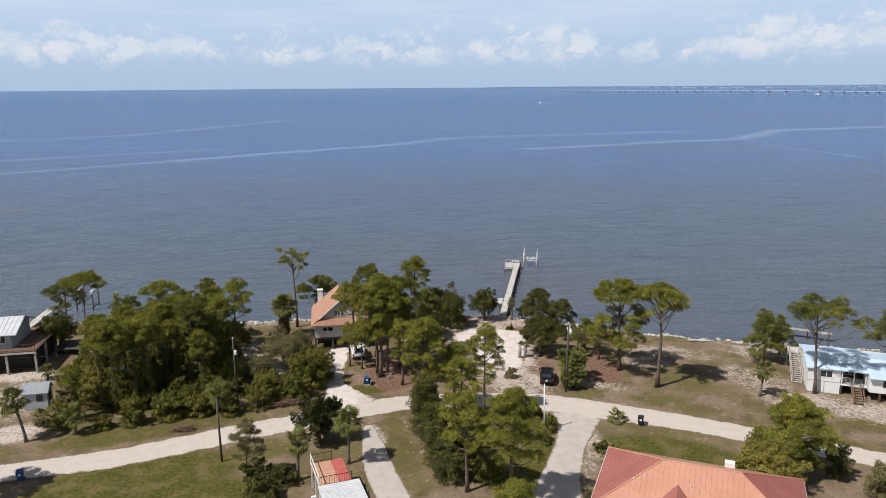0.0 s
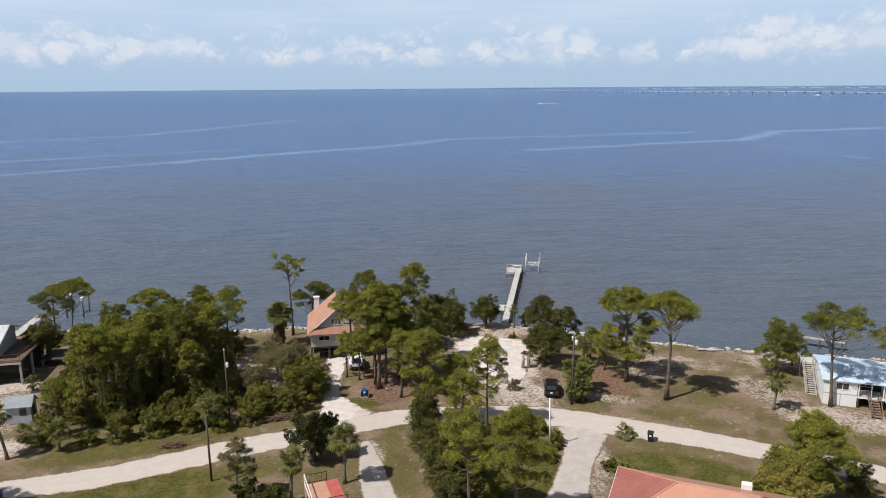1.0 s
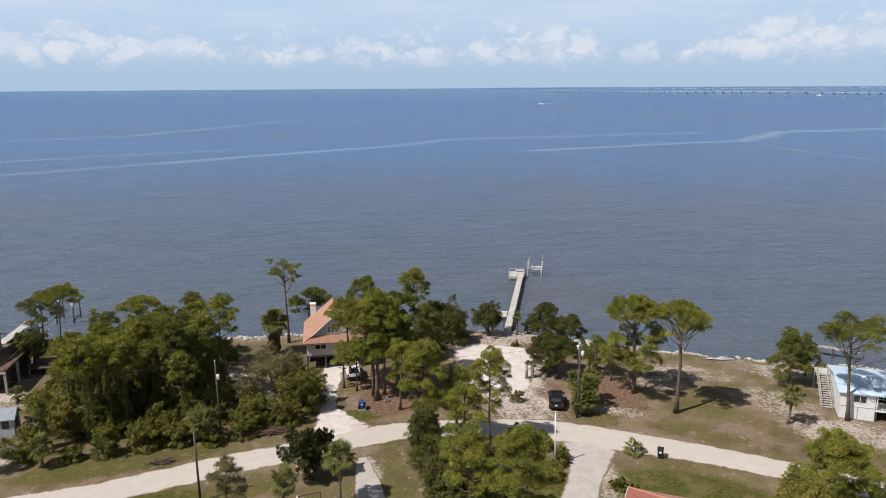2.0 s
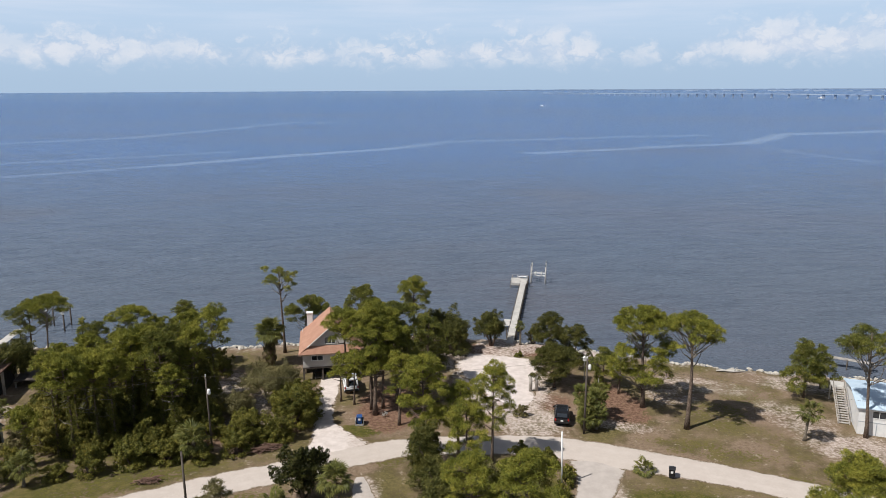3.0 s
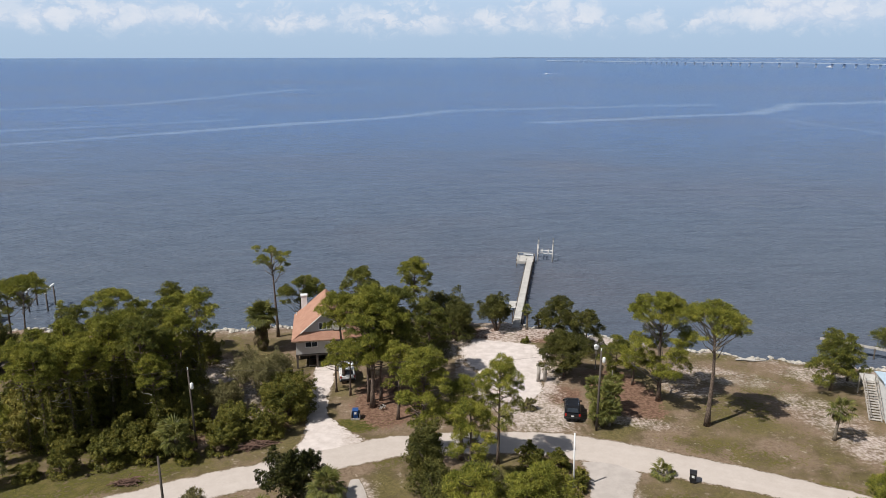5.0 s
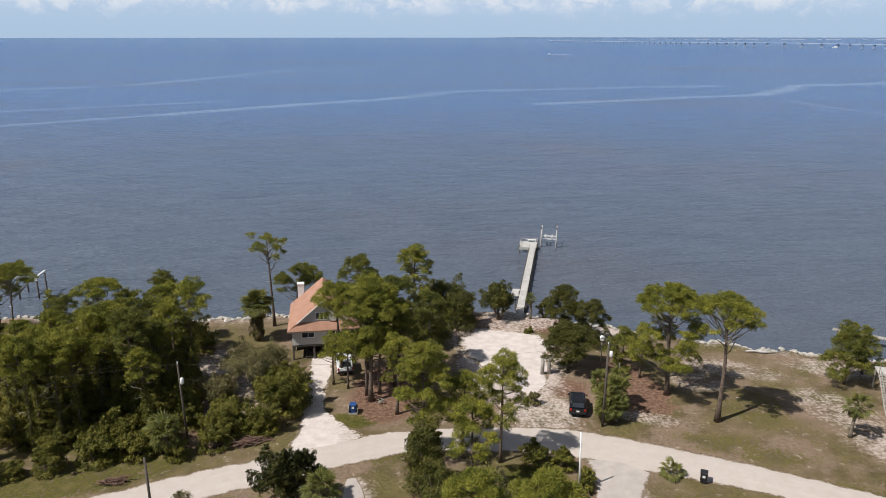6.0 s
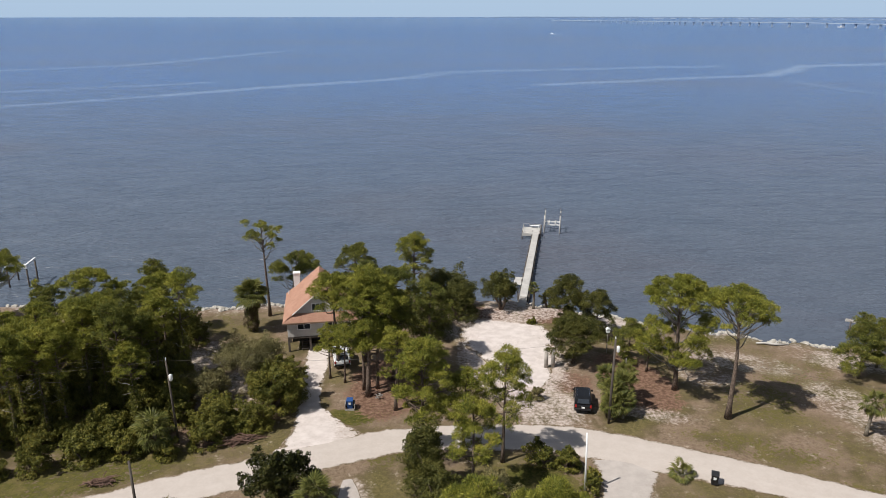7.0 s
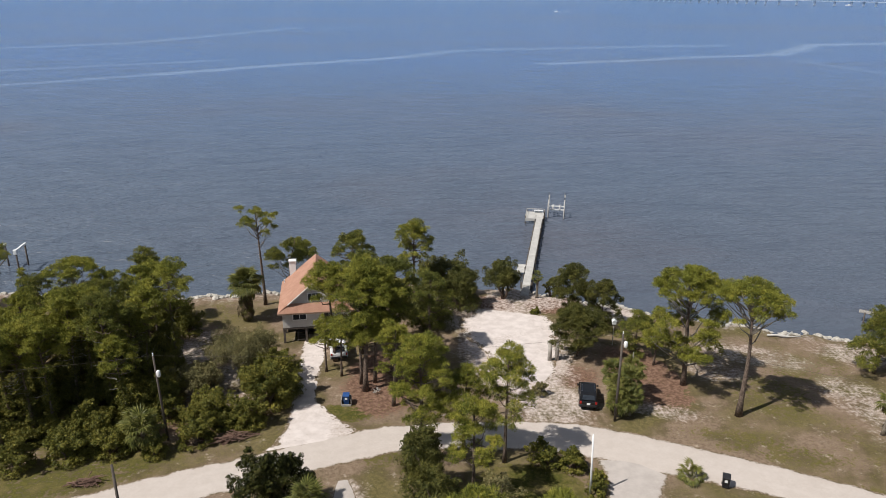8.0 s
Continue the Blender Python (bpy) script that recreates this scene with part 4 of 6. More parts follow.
# woods on the west lot
WOODS = [(-36.3, 108.0, 10.2, 2.3, 0.60, "dome"), (-28.2, 95.6, 13.4, 2.9, 0.62, "dome"), (-39.8, 83.0, 12.2, 2.6, 0.64, "dome"), (-41.0, 86.6, 11.2, 2.3, 0.66, "dome"), (-38.0, 85.2, 11.4, 2.3, 0.66, "dome"), (-32.2, 88.6, 12.9, 2.6, 0.66, "dome"), (-41.7, 83.6, 12.0, 2.5, 0.66, "dome"), (-38.3, 88.9, 11.2, 2.4, 0.64, "dome"), (-36.0, 89.5, 12.6, 2.5, 0.64, "dome"), (-30.2, 92.8, 11.8, 2.3, 0.62, "dome"), (-34.8, 94.4, 11.6, 2.4, 0.62, "dome"), (-39.6, 98.0, 12.5, 2.8, 0.70, "flat"), (-48.2, 104.0, 9.3, 1.8, 0.35, "cone"), (-36.6, 99.2, 10.9, 2.4, 0.60, "dome"),
         (-53.8, 104.6, 12.0, 3.3, 0.62, "flat"), (-45.0, 100.5, 9.4, 2.2, 0.60, "dome"), (-33.2, 100.6, 11.0, 2.4, 0.60, "dome"), (-42.6, 94.0, 10.6, 2.5, 0.60, "dome"), (-38.4, 93.6, 11.1, 2.5, 0.60, "dome"),
         (-34.6, 90.2, 12.9, 2.7, 0.60, "dome"), (-32.4, 96.6, 10.8, 2.3, 0.60, "dome"), (-43.8, 88.0, 9.8, 2.3, 0.60, "dome"), (-36.6, 86.0, 11.2, 2.5, 0.60, "dome"),
         (-30.0, 86.8, 9.4, 2.0, 0.62, "dome"), (-46.8, 95.0, 8.7, 2.0, 0.60, "dome"), (-31.2, 92.0, 10.6, 2.3, 0.60, "dome"), (-40.8, 89.0, 10.4, 2.4, 0.60, "dome"), (-34.0, 104.5, 9.8, 2.3, 0.60, "dome"), (-43.6, 81.2, 6.8, 1.9, 0.60, "dome")]
for i, (x, y, h, r, low, shape) in enumerate(WOODS):
    pine(x, y, h, r, low, shape, (random.uniform(-0.5, 0.5), random.uniform(-0.5, 0.5)), 60 + i, PINE if i % 5 else PINE_DEEP, 13, 0.95, "slender pine with creeper in a dense stand of woods", group="pines in the woods", vine=0 if y > 97 else (24 if x > -35 else 16), girth=0.135 + 0.003 * h)
pine(-61.0, 113.1, 9.2, 3.3, 0.45, "dome", (0.6, -0.6), 90, PINE_DEEP, 11, 0.9, "leaning flat-topped pine by the bay")

# cedars, live oaks and shrubs
bushy("cedar_tree", 7.2, 117.3, 5.5, 2.8, 2.5, CEDAR, "dense rounded dark cedar by the dock", seed=1, clumps_n=36, leaf=0.13)
pine(15.4, 111.4, 7.2, 3.1, 0.12, "dome", (0, 0), 31, CEDAR, 17, 1.1, "dense rounded dark cedar beside a sand court", group="")
pine(18.6, 108.8, 6.2, 2.6, 0.10, "dome", (0, 0), 32, CEDAR, 15, 1.1, "dark cedar with a sloping crown by the bay", group="")
pine(14.6, 101.4, 6.1, 3.5, 0.30, "dome", (0.1, 0), 33, CEDAR, 18, 1.1, "spreading dark cedar over a sand court", group="", girth=0.16)
bushy("cedar_tree", 13.7, 118.4, 2.9, 1.4, 1.3, CEDAR, "low dark cedar by the dock", seed=5, clumps_n=16, leaf=0.12)
bushy("cedar_tree", 1.6, 113.4, 6.4, 2.6, 3.0, CEDAR, "dense dark cedar at the edge of the sand", seed=6, clumps_n=36, leaf=0.13, foot=0.05)
bushy("cedar_tree", -0.4, 117.8, 6.8, 3.4, 3.0, CEDAR, "dense dark cedar by the bay", seed=7, clumps_n=44, leaf=0.13, foot=0.02)
bushy("cedar_tree", -2.2, 109.0, 6.0, 2.8, 3.0, CEDAR, "dense dark cedar among pines", seed=8, clumps_n=30, leaf=0.13, foot=0.05)
pine(21.0, 101.6, 5.6, 2.3, 0.06, "dome", (0.2, 0), 34, PINE_DEEP, 14, 1.1, "bushy young pine beside a tall pine")
pine(22.6, 99.4, 6.8, 1.9, 0.30, "dome", (0.2, 0), 35, PINE, 10, 1.0, "young pine beneath a tall pine")
bushy("cedar_tree", -1.8, 76.6, 7.2, 1.9, 1.9, CEDAR, "upright dark red cedar by the road", seed=10, clumps_n=40, leaf=0.12, foot=0.02, lump=0.42)
bushy("cedar_tree", -0.4, 72.6, 5.6, 1.9, 1.9, CEDAR, "dark red cedar in a thicket", seed=11, clumps_n=32, leaf=0.12, foot=0.02)
bushy("cedar_tree", 0.2, 69.6, 5.0, 2.2, 2.0, CEDAR, "dark cedar in a thicket", seed=41, clumps_n=32, leaf=0.12, foot=0.0)
bushy("cedar_tree", 2.6, 70.6, 4.2, 2.0, 2.0, CEDAR, "low dark cedar in a thicket", seed=42, clumps_n=28, leaf=0.12, foot=0.0)
bushy("cedar_tree", 1.0, 66.6, 3.6, 2.0, 1.7, CEDAR, "low dark cedar beneath a pine", seed=43, clumps_n=26, leaf=0.12, foot=0.0)
bushy("oak_tree", 4.4, 73.4, 4.6, 2.0, 2.0, GREY_LEAF, "half-bare grey scrub oak in a thicket", seed=44, clumps_n=20, leaf=0.12, foot=0.25, dense=0.5)
bushy("shrub", 4.6, 66.8, 2.6, 1.8, 1.6, SCRUB, "green shrub at the edge of a lawn", "shrub", seed=45, clumps_n=18)
bushy("magnolia_tree", -13.4, 74.4, 6.2, 2.9, 2.4, GLOSSY, "dark glossy evergreen tree beside the road", seed=12, clumps_n=34, leaf=0.17, foot=0.12)
pine(35.4, 67.0, 8.6, 3.7, 0.08, "dome", (0.1, 0), 36, PINE, 24, 1.0, "broad bushy green pine beside the road")
bushy("oak_tree", 32.0, 65.2, 5.8, 3.6, 3.0, OLIVE, "spreading yellow-green oak behind a red roof", seed=14, clumps_n=52, leaf=0.15, foot=0.05, lump=0.27, dense=0.9)
bushy("cedar_tree", 40.0, 66.8, 4.2, 1.3, 1.3, CEDAR, "pointed dark cedar beside the road", seed=15, clumps_n=22, leaf=0.12, foot=0.03)
bushy("oak_tree", 43.0, 63.2, 3.6, 2.4, 2.2, GREY_LEAF, "grey-green scrub oak beside the road", seed=16, clumps_n=26, leaf=0.14, foot=0.05)
bushy("oak_tree", -20.8, 95.0, 6.4, 4.6, 3.6, GREY_LEAF, "spreading grey-green live oak with bare twigs", seed=17, clumps_n=44, leaf=0.12, foot=0.22, dense=0.5, bark=GREY_BARK, stems=5)
bushy("oak_tree", -17.6, 89.8, 5.2, 2.8, 2.5, SCRUB, "bushy green scrub oak beside a driveway", seed=18, clumps_n=36, leaf=0.14, foot=0.02)
bushy("oak_tree", -22.0, 87.0, 4.0, 2.8, 2.1, SCRUB, "bushy green scrub oak at the edge of the woods", seed=51, clumps_n=32, leaf=0.13, foot=0.03, lump=0.28)
bushy("oak_tree", -18.6, 86.6, 3.4, 2.2, 1.6, SCRUB, "low leafy scrub oak beside a driveway", seed=52, clumps_n=24, leaf=0.14, foot=0.02)
bushy("oak_tree", -16.2, 92.0, 5.2, 1.9, 2.0, SCRUB, "leafy scrub oak leaning over a driveway", seed=53, clumps_n=26, leaf=0.14, foot=0.05)
bushy("oak_tree", -24.6, 91.6, 4.4, 2.8, 2.2, GREY_LEAF, "half-bare grey scrub oak at the edge of the woods", seed=54, clumps_n=26, leaf=0.12, foot=0.2, dense=0.6)
bushy("oak_tree", -17.9, 93.8, 5.0, 2.2, 2.2, SCRUB, "leafy scrub oak beside a driveway", seed=34, clumps_n=28, leaf=0.14, foot=0.1)
bushy("cedar_tree", -57.8, 104.2, 6.3, 3.0, 2.8, CEDAR, "rounded dark cedar beside a raised deck", seed=19, clumps_n=34, leaf=0.13, foot=0.2)
pine(-19.6, 67.0, 6.4, 1.8, 0.30, "dome", (0.3, 0), 37, GREY_LEAF, 14, 1.1, "thin grey-green tree with bare crooked limbs", group="", girth=0.09, bare=2)
bushy("shrub", -15.8, 66.2, 2.2, 1.6, 1.3, CEDAR, "dark shrub beneath palms", "shrub", seed=66, clumps_n=16, leaf=0.12)
bushy("shrub", -16.4, 60.8, 2.6, 1.8, 1.5, CEDAR, "dark shrub beside a painted deck", "shrub", seed=67, clumps_n=16, leaf=0.12)
bushy("shrub", -17.2, 63.2, 3.0, 1.9, 1.7, CEDAR, "dark shrub on a shaded verge", "shrub", seed=21, clumps_n=22)
bushy("shrub", -18.4, 66.6, 2.4, 1.7, 1.2, CEDAR, "dark shrub beneath a thin oak", "shrub", seed=22, clumps_n=18)
bushy("shrub", 12.4, 77.8, 1.7, 0.9, 1.8, SCRUB, "low green shrub at a white pole's foot", "shrub", seed=23, clumps_n=14)
bushy("shrub", 11.0, 80.8, 2.2, 1.3, 1.3, SCRUB, "low green shrub at the road's edge", "shrub", seed=24, clumps_n=16)
bushy("shrub", 8.6, 81.3, 2.6, 1.8, 1.2, SCRUB, "dark green shrub at the road's edge", "shrub", seed=25, clumps_n=18)
bushy("shrub", 11.6, 74.6, 1.4, 0.8, 1.5, SCRUB, "low shrub beside a shell driveway", "shrub", seed=26, clumps_n=12)
bushy("shrub", -6.6, 118.5, 3.0, 2.2, 1.6, SCRUB, "green shrub by the bay", "shrub", seed=27, clumps_n=16)
bushy("shrub", 10.9, 112.6, 0.8, 0.7, 0.6, SCRUB, "small shrub on white sand", "shrub", seed=28, clumps_n=8)
bushy("shrub", 9.3, 93.0, 1.6, 1.0, 0.8, GREY_LEAF, "thin shrub on pale sand", "shrub", seed=29, clumps_n=10, dense=0.7)
bushy("shrub", 17.4, 72.3, 1.3, 0.9, 0.8, SCRUB, "low shrub beside a red roof", "shrub", seed=30, clumps_n=10)

# undergrowth along the edge of the woods, built from three kinds
kinds = [bushy("shrub", -29.5, 82.2, 2.6, 1.9, 1.7, SCRUB, "green scrub at the edge of the woods", "shrub", seed=31, clumps_n=18, group="undergrowth"),
         bushy("shrub", -33.0, 81.2, 3.0, 2.1, 1.8, SCRUB, "green scrub at the edge of the woods", "shrub", seed=32, clumps_n=20, group="undergrowth"),
         bushy("shrub", -27.2, 88.8, 4.2, 1.9, 1.8, SCRUB, "green scrub in the shade of the woods", "shrub", seed=33, clumps_n=22, group="undergrowth")]
UNDER = [(-36.5, 79.6), (-39.5, 78.6), (-25.6, 82.0), (-22.5, 83.6), (-38.0, 83.2), (-34.5, 84.6), (-30.2, 86.0), (-24.0, 86.6), (-20.8, 86.4), (-18.4, 86.4), (-32.0, 90.5), (-36.8, 90.0), (-41.0, 90.4),
         (-47.0, 90.8), (-43.6, 97.0), (-38.8, 96.0), (-33.4, 97.0), (-36.0, 102.0), (-42.0, 104.0), (-47.6, 99.4), (-44.5, 107.5), (-50.0, 101.0), (-40.0, 108.5), (-51.0, 107.5), (-34.0, 110.0)]
rs = random.Random(9)
while len(UNDER) < 78:
    x, y = rs.uniform(-49, -25), rs.uniform(80, 109)
    if y > 78.5 + (x + 49) * 0.22 and (x < -30 or y < 88.5) and (x > -42.5 or y > 90) and all((x - a) ** 2 + (y - b) ** 2 > 2.0 for a, b in UNDER):
        UNDER.append((x, y))
for i, (x, y) in enumerate(UNDER):
    deep = y - (78.5 + (x + 49) * 0.22) > 5
    src = kinds[2] if deep and i % 4 else kinds[i % 2 if i % 5 else 2]
    k = rs.uniform(0.65, 1.05) if deep else rs.uniform(0.55, 0.95)
    src.scale = (k, k, k * rs.uniform(0.85, 1.15))
    copy_thing(src, pose(x, y, height(x, y) - 0.05, 0, 0, rs.uniform(0, 360)))
    src.scale = (1, 1, 1)

bushy("shrub", -45.4, 88.4, 5.0, 2.6, 2.2, OLIVE, "yellow-green shrub at the edge of the woods", "shrub", seed=46, clumps_n=26)
bushy("shrub", -43.8, 84.6, 3.4, 2.0, 1.8, OLIVE, "yellow-green shrub at the edge of the woods", "shrub", seed=47, clumps_n=20)
bushy("shrub", -47.2, 83.6, 2.2, 1.5, 1.2, GREY_LEAF, "low grey scrub beside a shed", "shrub", seed=55, clumps_n=14, leaf=0.12)
bushy("shrub", -45.6, 81.4, 2.4, 1.5, 1.3, SCRUB, "green scrub beside a shed", "shrub", seed=56, clumps_n=14, leaf=0.12)
bushy("shrub", -47.6, 86.8, 2.0, 1.8, 1.4, GREY_LEAF, "low grey scrub behind a shed", "shrub", seed=57, clumps_n=14, leaf=0.12)
bushy("shrub", -44.6, 78.6, 2.0, 1.4, 1.1, SCRUB, "green scrub on the verge beside a shed", "shrub", seed=58, clumps_n=12, leaf=0.12)
bushy("shrub", -27.6, 90.6, 3.8, 2.0, 1.7, OLIVE, "yellow-green scrub at the edge of the woods", "shrub", seed=61, clumps_n=24, leaf=0.12)
bushy("shrub", -26.4, 87.4, 3.0, 1.7, 1.4, SCRUB, "green scrub at the edge of the woods", "shrub", seed=62, clumps_n=20, leaf=0.12)
bushy("shrub", -28.6, 94.0, 4.4, 1.7, 1.6, SCRUB, "tall green scrub at the edge of the woods", "shrub", seed=63, clumps_n=22, leaf=0.12)
bushy("shrub", -30.4, 88.4, 3.6, 1.8, 1.4, SCRUB, "green scrub between pine trunks", "shrub", seed=64, clumps_n=20, leaf=0.12)
bushy("shrub", -25.2, 94.6, 2.6, 1.9, 1.6, GREY_LEAF, "grey scrub at the edge of the woods", "shrub", seed=65, clumps_n=18, leaf=0.12, dense=0.7)
bushy("shrub", -50.6, 91.4, 1.6, 1.1, 1.0, GREY_LEAF, "low grey shrub behind a shed", "shrub", seed=48, clumps_n=10)

# palms
palm(40.3, 86.2, 4.4, (0.3, 0), 1, 1.05, 26, 6, label="young cabbage palm on bare sandy ground")
palm(-25.0, 109.8, 6.4, (0.2, 0), 2, 1.5, 84, 40, "thick cabbage palm with hanging dead fronds", skirt=64)
palm(-46.6, 75.2, 5.9, (-1.0, 0.2), 3, 1.15, label="leaning cabbage palm beside a shed")
palm(-14.4, 66.8, 5.2, (0.2, 0.1), 4, 1.05, label="cabbage palm on a dry verge")
palm(-9.7, 70.0, 5.8, (0.1, 0), 5, 1.15, label="cabbage palm beside a painted deck")
palm(11.7, 117.6, 3.7, (0, 0), 6, 0.72, 22, 4, "small yellowing palm at the dock's foot")
palm(-53.8, 93.3, 1.9, (0, 0), 7, 0.8, 20, 4, "small palm on sandy ground beside a shed")
palm(-46.9, 79.4, 1.8, (0, 0), 8, 1.0, 24, 4, "low palmetto beside a shed")
palm(-42.0, 77.2, 3.4, (0, 0), 9, 1.1, 26, 6, "palmetto at the edge of the woods")
palm(-26.6, 82.4, 3.6, (0, 0), 10, 1.35, 30, 14, "large palmetto with dead fronds at the edge of the woods")
palm(-27.8, 84.0, 2.8, (0, 0), 11, 1.2, 26, 8, "palmetto at the edge of the woods")
palm(20.8, 79.6, 1.2, (0, 0), 12, 0.9, 26, 3, "low palmetto at the road's edge")
palm(18.2, 70.5, 1.5, (0, 0), 13, 0.85, 22, 3, "low palmetto beside a red roof")
for i, (x, y, h) in enumerate(((16.6, 90.4, 3.6), (18.0, 91.0, 4.0), (18.6, 93.0, 4.0), (16.6, 92.6, 3.8), (16.5, 89.2, 2.4), (17.7, 89.4, 2.6))):
    palm(x, y, h, (0, 0), 20 + i, 0.95, 38, 8, "cabbage palm in a dense clump beside a pole", group="palm clump")


def build_weeds():
    """Tufts of grass and weeds along verges and lawns."""
    nr = np.random.default_rng(5)
    out = []
    areas = [(-24, 80.5, 26, 3.4, 22, 900), (-30, 67, 16, 6, 24, 1300), (26, 72, 12, 5, -22, 900), (34, 95, 16, 14, 0, 1500), (9, 73, 5, 8, 0, 700), (48, 80, 10, 7, -20, 700), (-7, 89, 4, 3, 0, 300), (-5, 75, 5, 8, 0, 400), (30, 83.5, 18, 2.2, -24, 500), (-52, 82, 8, 10, 0, 350), (-28, 104, 6, 10, 0, 500), (40, 105, 14, 3, -20, 600)]
    for cx, cy, rx, ry, turn, n in areas:
        c, s = math.cos(radians(turn)), math.sin(radians(turn))
        u, v = nr.normal(0, 0.5, n) * rx, nr.normal(0, 0.5, n) * ry
        x, y = cx + u * c - v * s, cy + u * s + v * c
        keep = np.ones(n, bool)
        for line, gap in WAYS:
            for (ax, ay), (bx, by) in zip(line[:-1], line[1:]):
                t = np.clip(((x - ax) * (bx - ax) + (y - ay) * (by - ay)) / ((bx - ax) ** 2 + (by - ay) ** 2), 0, 1)
                keep &= np.hypot(x - ax - t * (bx - ax), y - ay - t * (by - ay)) > gap
        x, y, n = x[keep], y[keep], int(keep.sum())
        for k in range(3):
            at = np.stack([x + nr.normal(0, 0.12, n), y + nr.normal(0, 0.12, n), np.zeros(n) + 0.0], axis=1)
            way = spread(nr, n) * 0.9 + np.array([0, 0, 0.45])
            way /= np.linalg.norm(way, axis=1, keepdims=True)
            out.append(blades(nr, at, way, 0.10, 0.022))
    tri = np.concatenate(out)
    tri[:, :, 2] += np.array([height(a, b) for a, b in tri[:, 0, :2]])[:, None]
    tagged(new("weeds", soup("weeds", tri, WEED)), "scattered tufts of dry grass and weeds", "grass", "", "stuff")


build_weeds()


# ---- houses ----
def opening(parent, name, x, y, z, w, h, face="y", out=-1, frame=WHITE, pane=GLASS, bars=1):
    """A window in a wall that faces along -y or -x: casing, panes and sill a little proud of the wall."""
    win = new(name)
    win.parent = parent
    win.matrix_basis = pose(x, y, z, 0, 0, 0 if face == "y" else -90 if out < 0 else 90)
    g, t = Geo(), 0.07
    g.box(-w / 2 - t, -0.05, -t, w / 2 + t, 0.03, 0), g.box(-w / 2 - t, -0.05, h, w / 2 + t, 0.03, h + t)
    g.box(-w / 2 - t, -0.05, 0, -w / 2, 0.03, h), g.box(w / 2, -0.05, 0, w / 2 + t, 0.03, h)
    for i in range(1, bars + 1):
        u = -w / 2 + w * i / (bars + 1)
        g.box(u - 0.025, -0.045, 0, u + 0.025, 0.03, h)
    part("window_frame", g, frame, win)
    for i in range(bars + 1):
        u0, u1 = -w / 2 + w * i / (bars + 1) + 0.027, -w / 2 + w * (i + 1) / (bars + 1) - 0.027
        part("pane", Geo().box(u0, -0.02, 0.002, u1, 0.0, h - 0.002), pane, win)
    return win


def rails(parent, name, p0, p1, mat, tall=0.95, gap=0.13, thick=0.035, posts=True):
    """A railing between two points of a floor: rails, posts and balusters as one part."""
    g = Geo()
    p0, p1 = Vector(p0), Vector(p1)
    up = Vector((0, 0, 1))
    for z in (0.12, tall):
        g.tube([p0 + up * z, p1 + up * z], thick, 4)
    n = max(2, int((p1 - p0).length / gap))
    for i in range(n + 1):
        p = p0.lerp(p1, i / n)
        big = i in (0, n)
        g.tube([p, p + up * (tall + (0.08 if big else 0))], thick * (1.3 if big else 0.45), 4)
    part(name, g, mat, parent)


def gable_sides(x0, x1, y0, y1, z, rise, over, thick=0.14):
    """Two roof slabs with the ridge along x."""
    ym = (y0 + y1) / 2
    k = rise / (ym - y0)
    out = []
    for ya, s in ((y0 - over, 1), (y1 + over, -1)):
        za = z - over * k
        out.append(Geo().slab([(x0 - over, ya, za + thick), (x1 + over, ya, za + thick), (x1 + over, ym, z + rise + thick), (x0 - over, ym, z + rise + thick)] if s > 0 else
                              [(x1 + over, ya, za + thick), (x0 - over, ya, za + thick), (x0 - over, ym, z + rise + thick), (x1 + over, ym, z + rise + thick)], thick))
    return out


def seams(parent, x0, x1, ya, za, yb, zb, mat, gap=0.6, size=0.03):
    """Standing seams of a metal roof, running up a slope from (ya, za) to (yb, zb)."""
    n = int((x1 - x0) / gap)
    for i in range(n + 1):
        x = x0 + (x1 - x0) * i / n
        g = Geo()
        g.prism([(x - size / 2, ya, za), (x + size / 2, ya, za), (x + size / 2, ya, za + 0.045), (x - size / 2, ya, za + 0.045)], (0, yb - ya, zb - za))
        part("roof_seam", g, mat, parent)


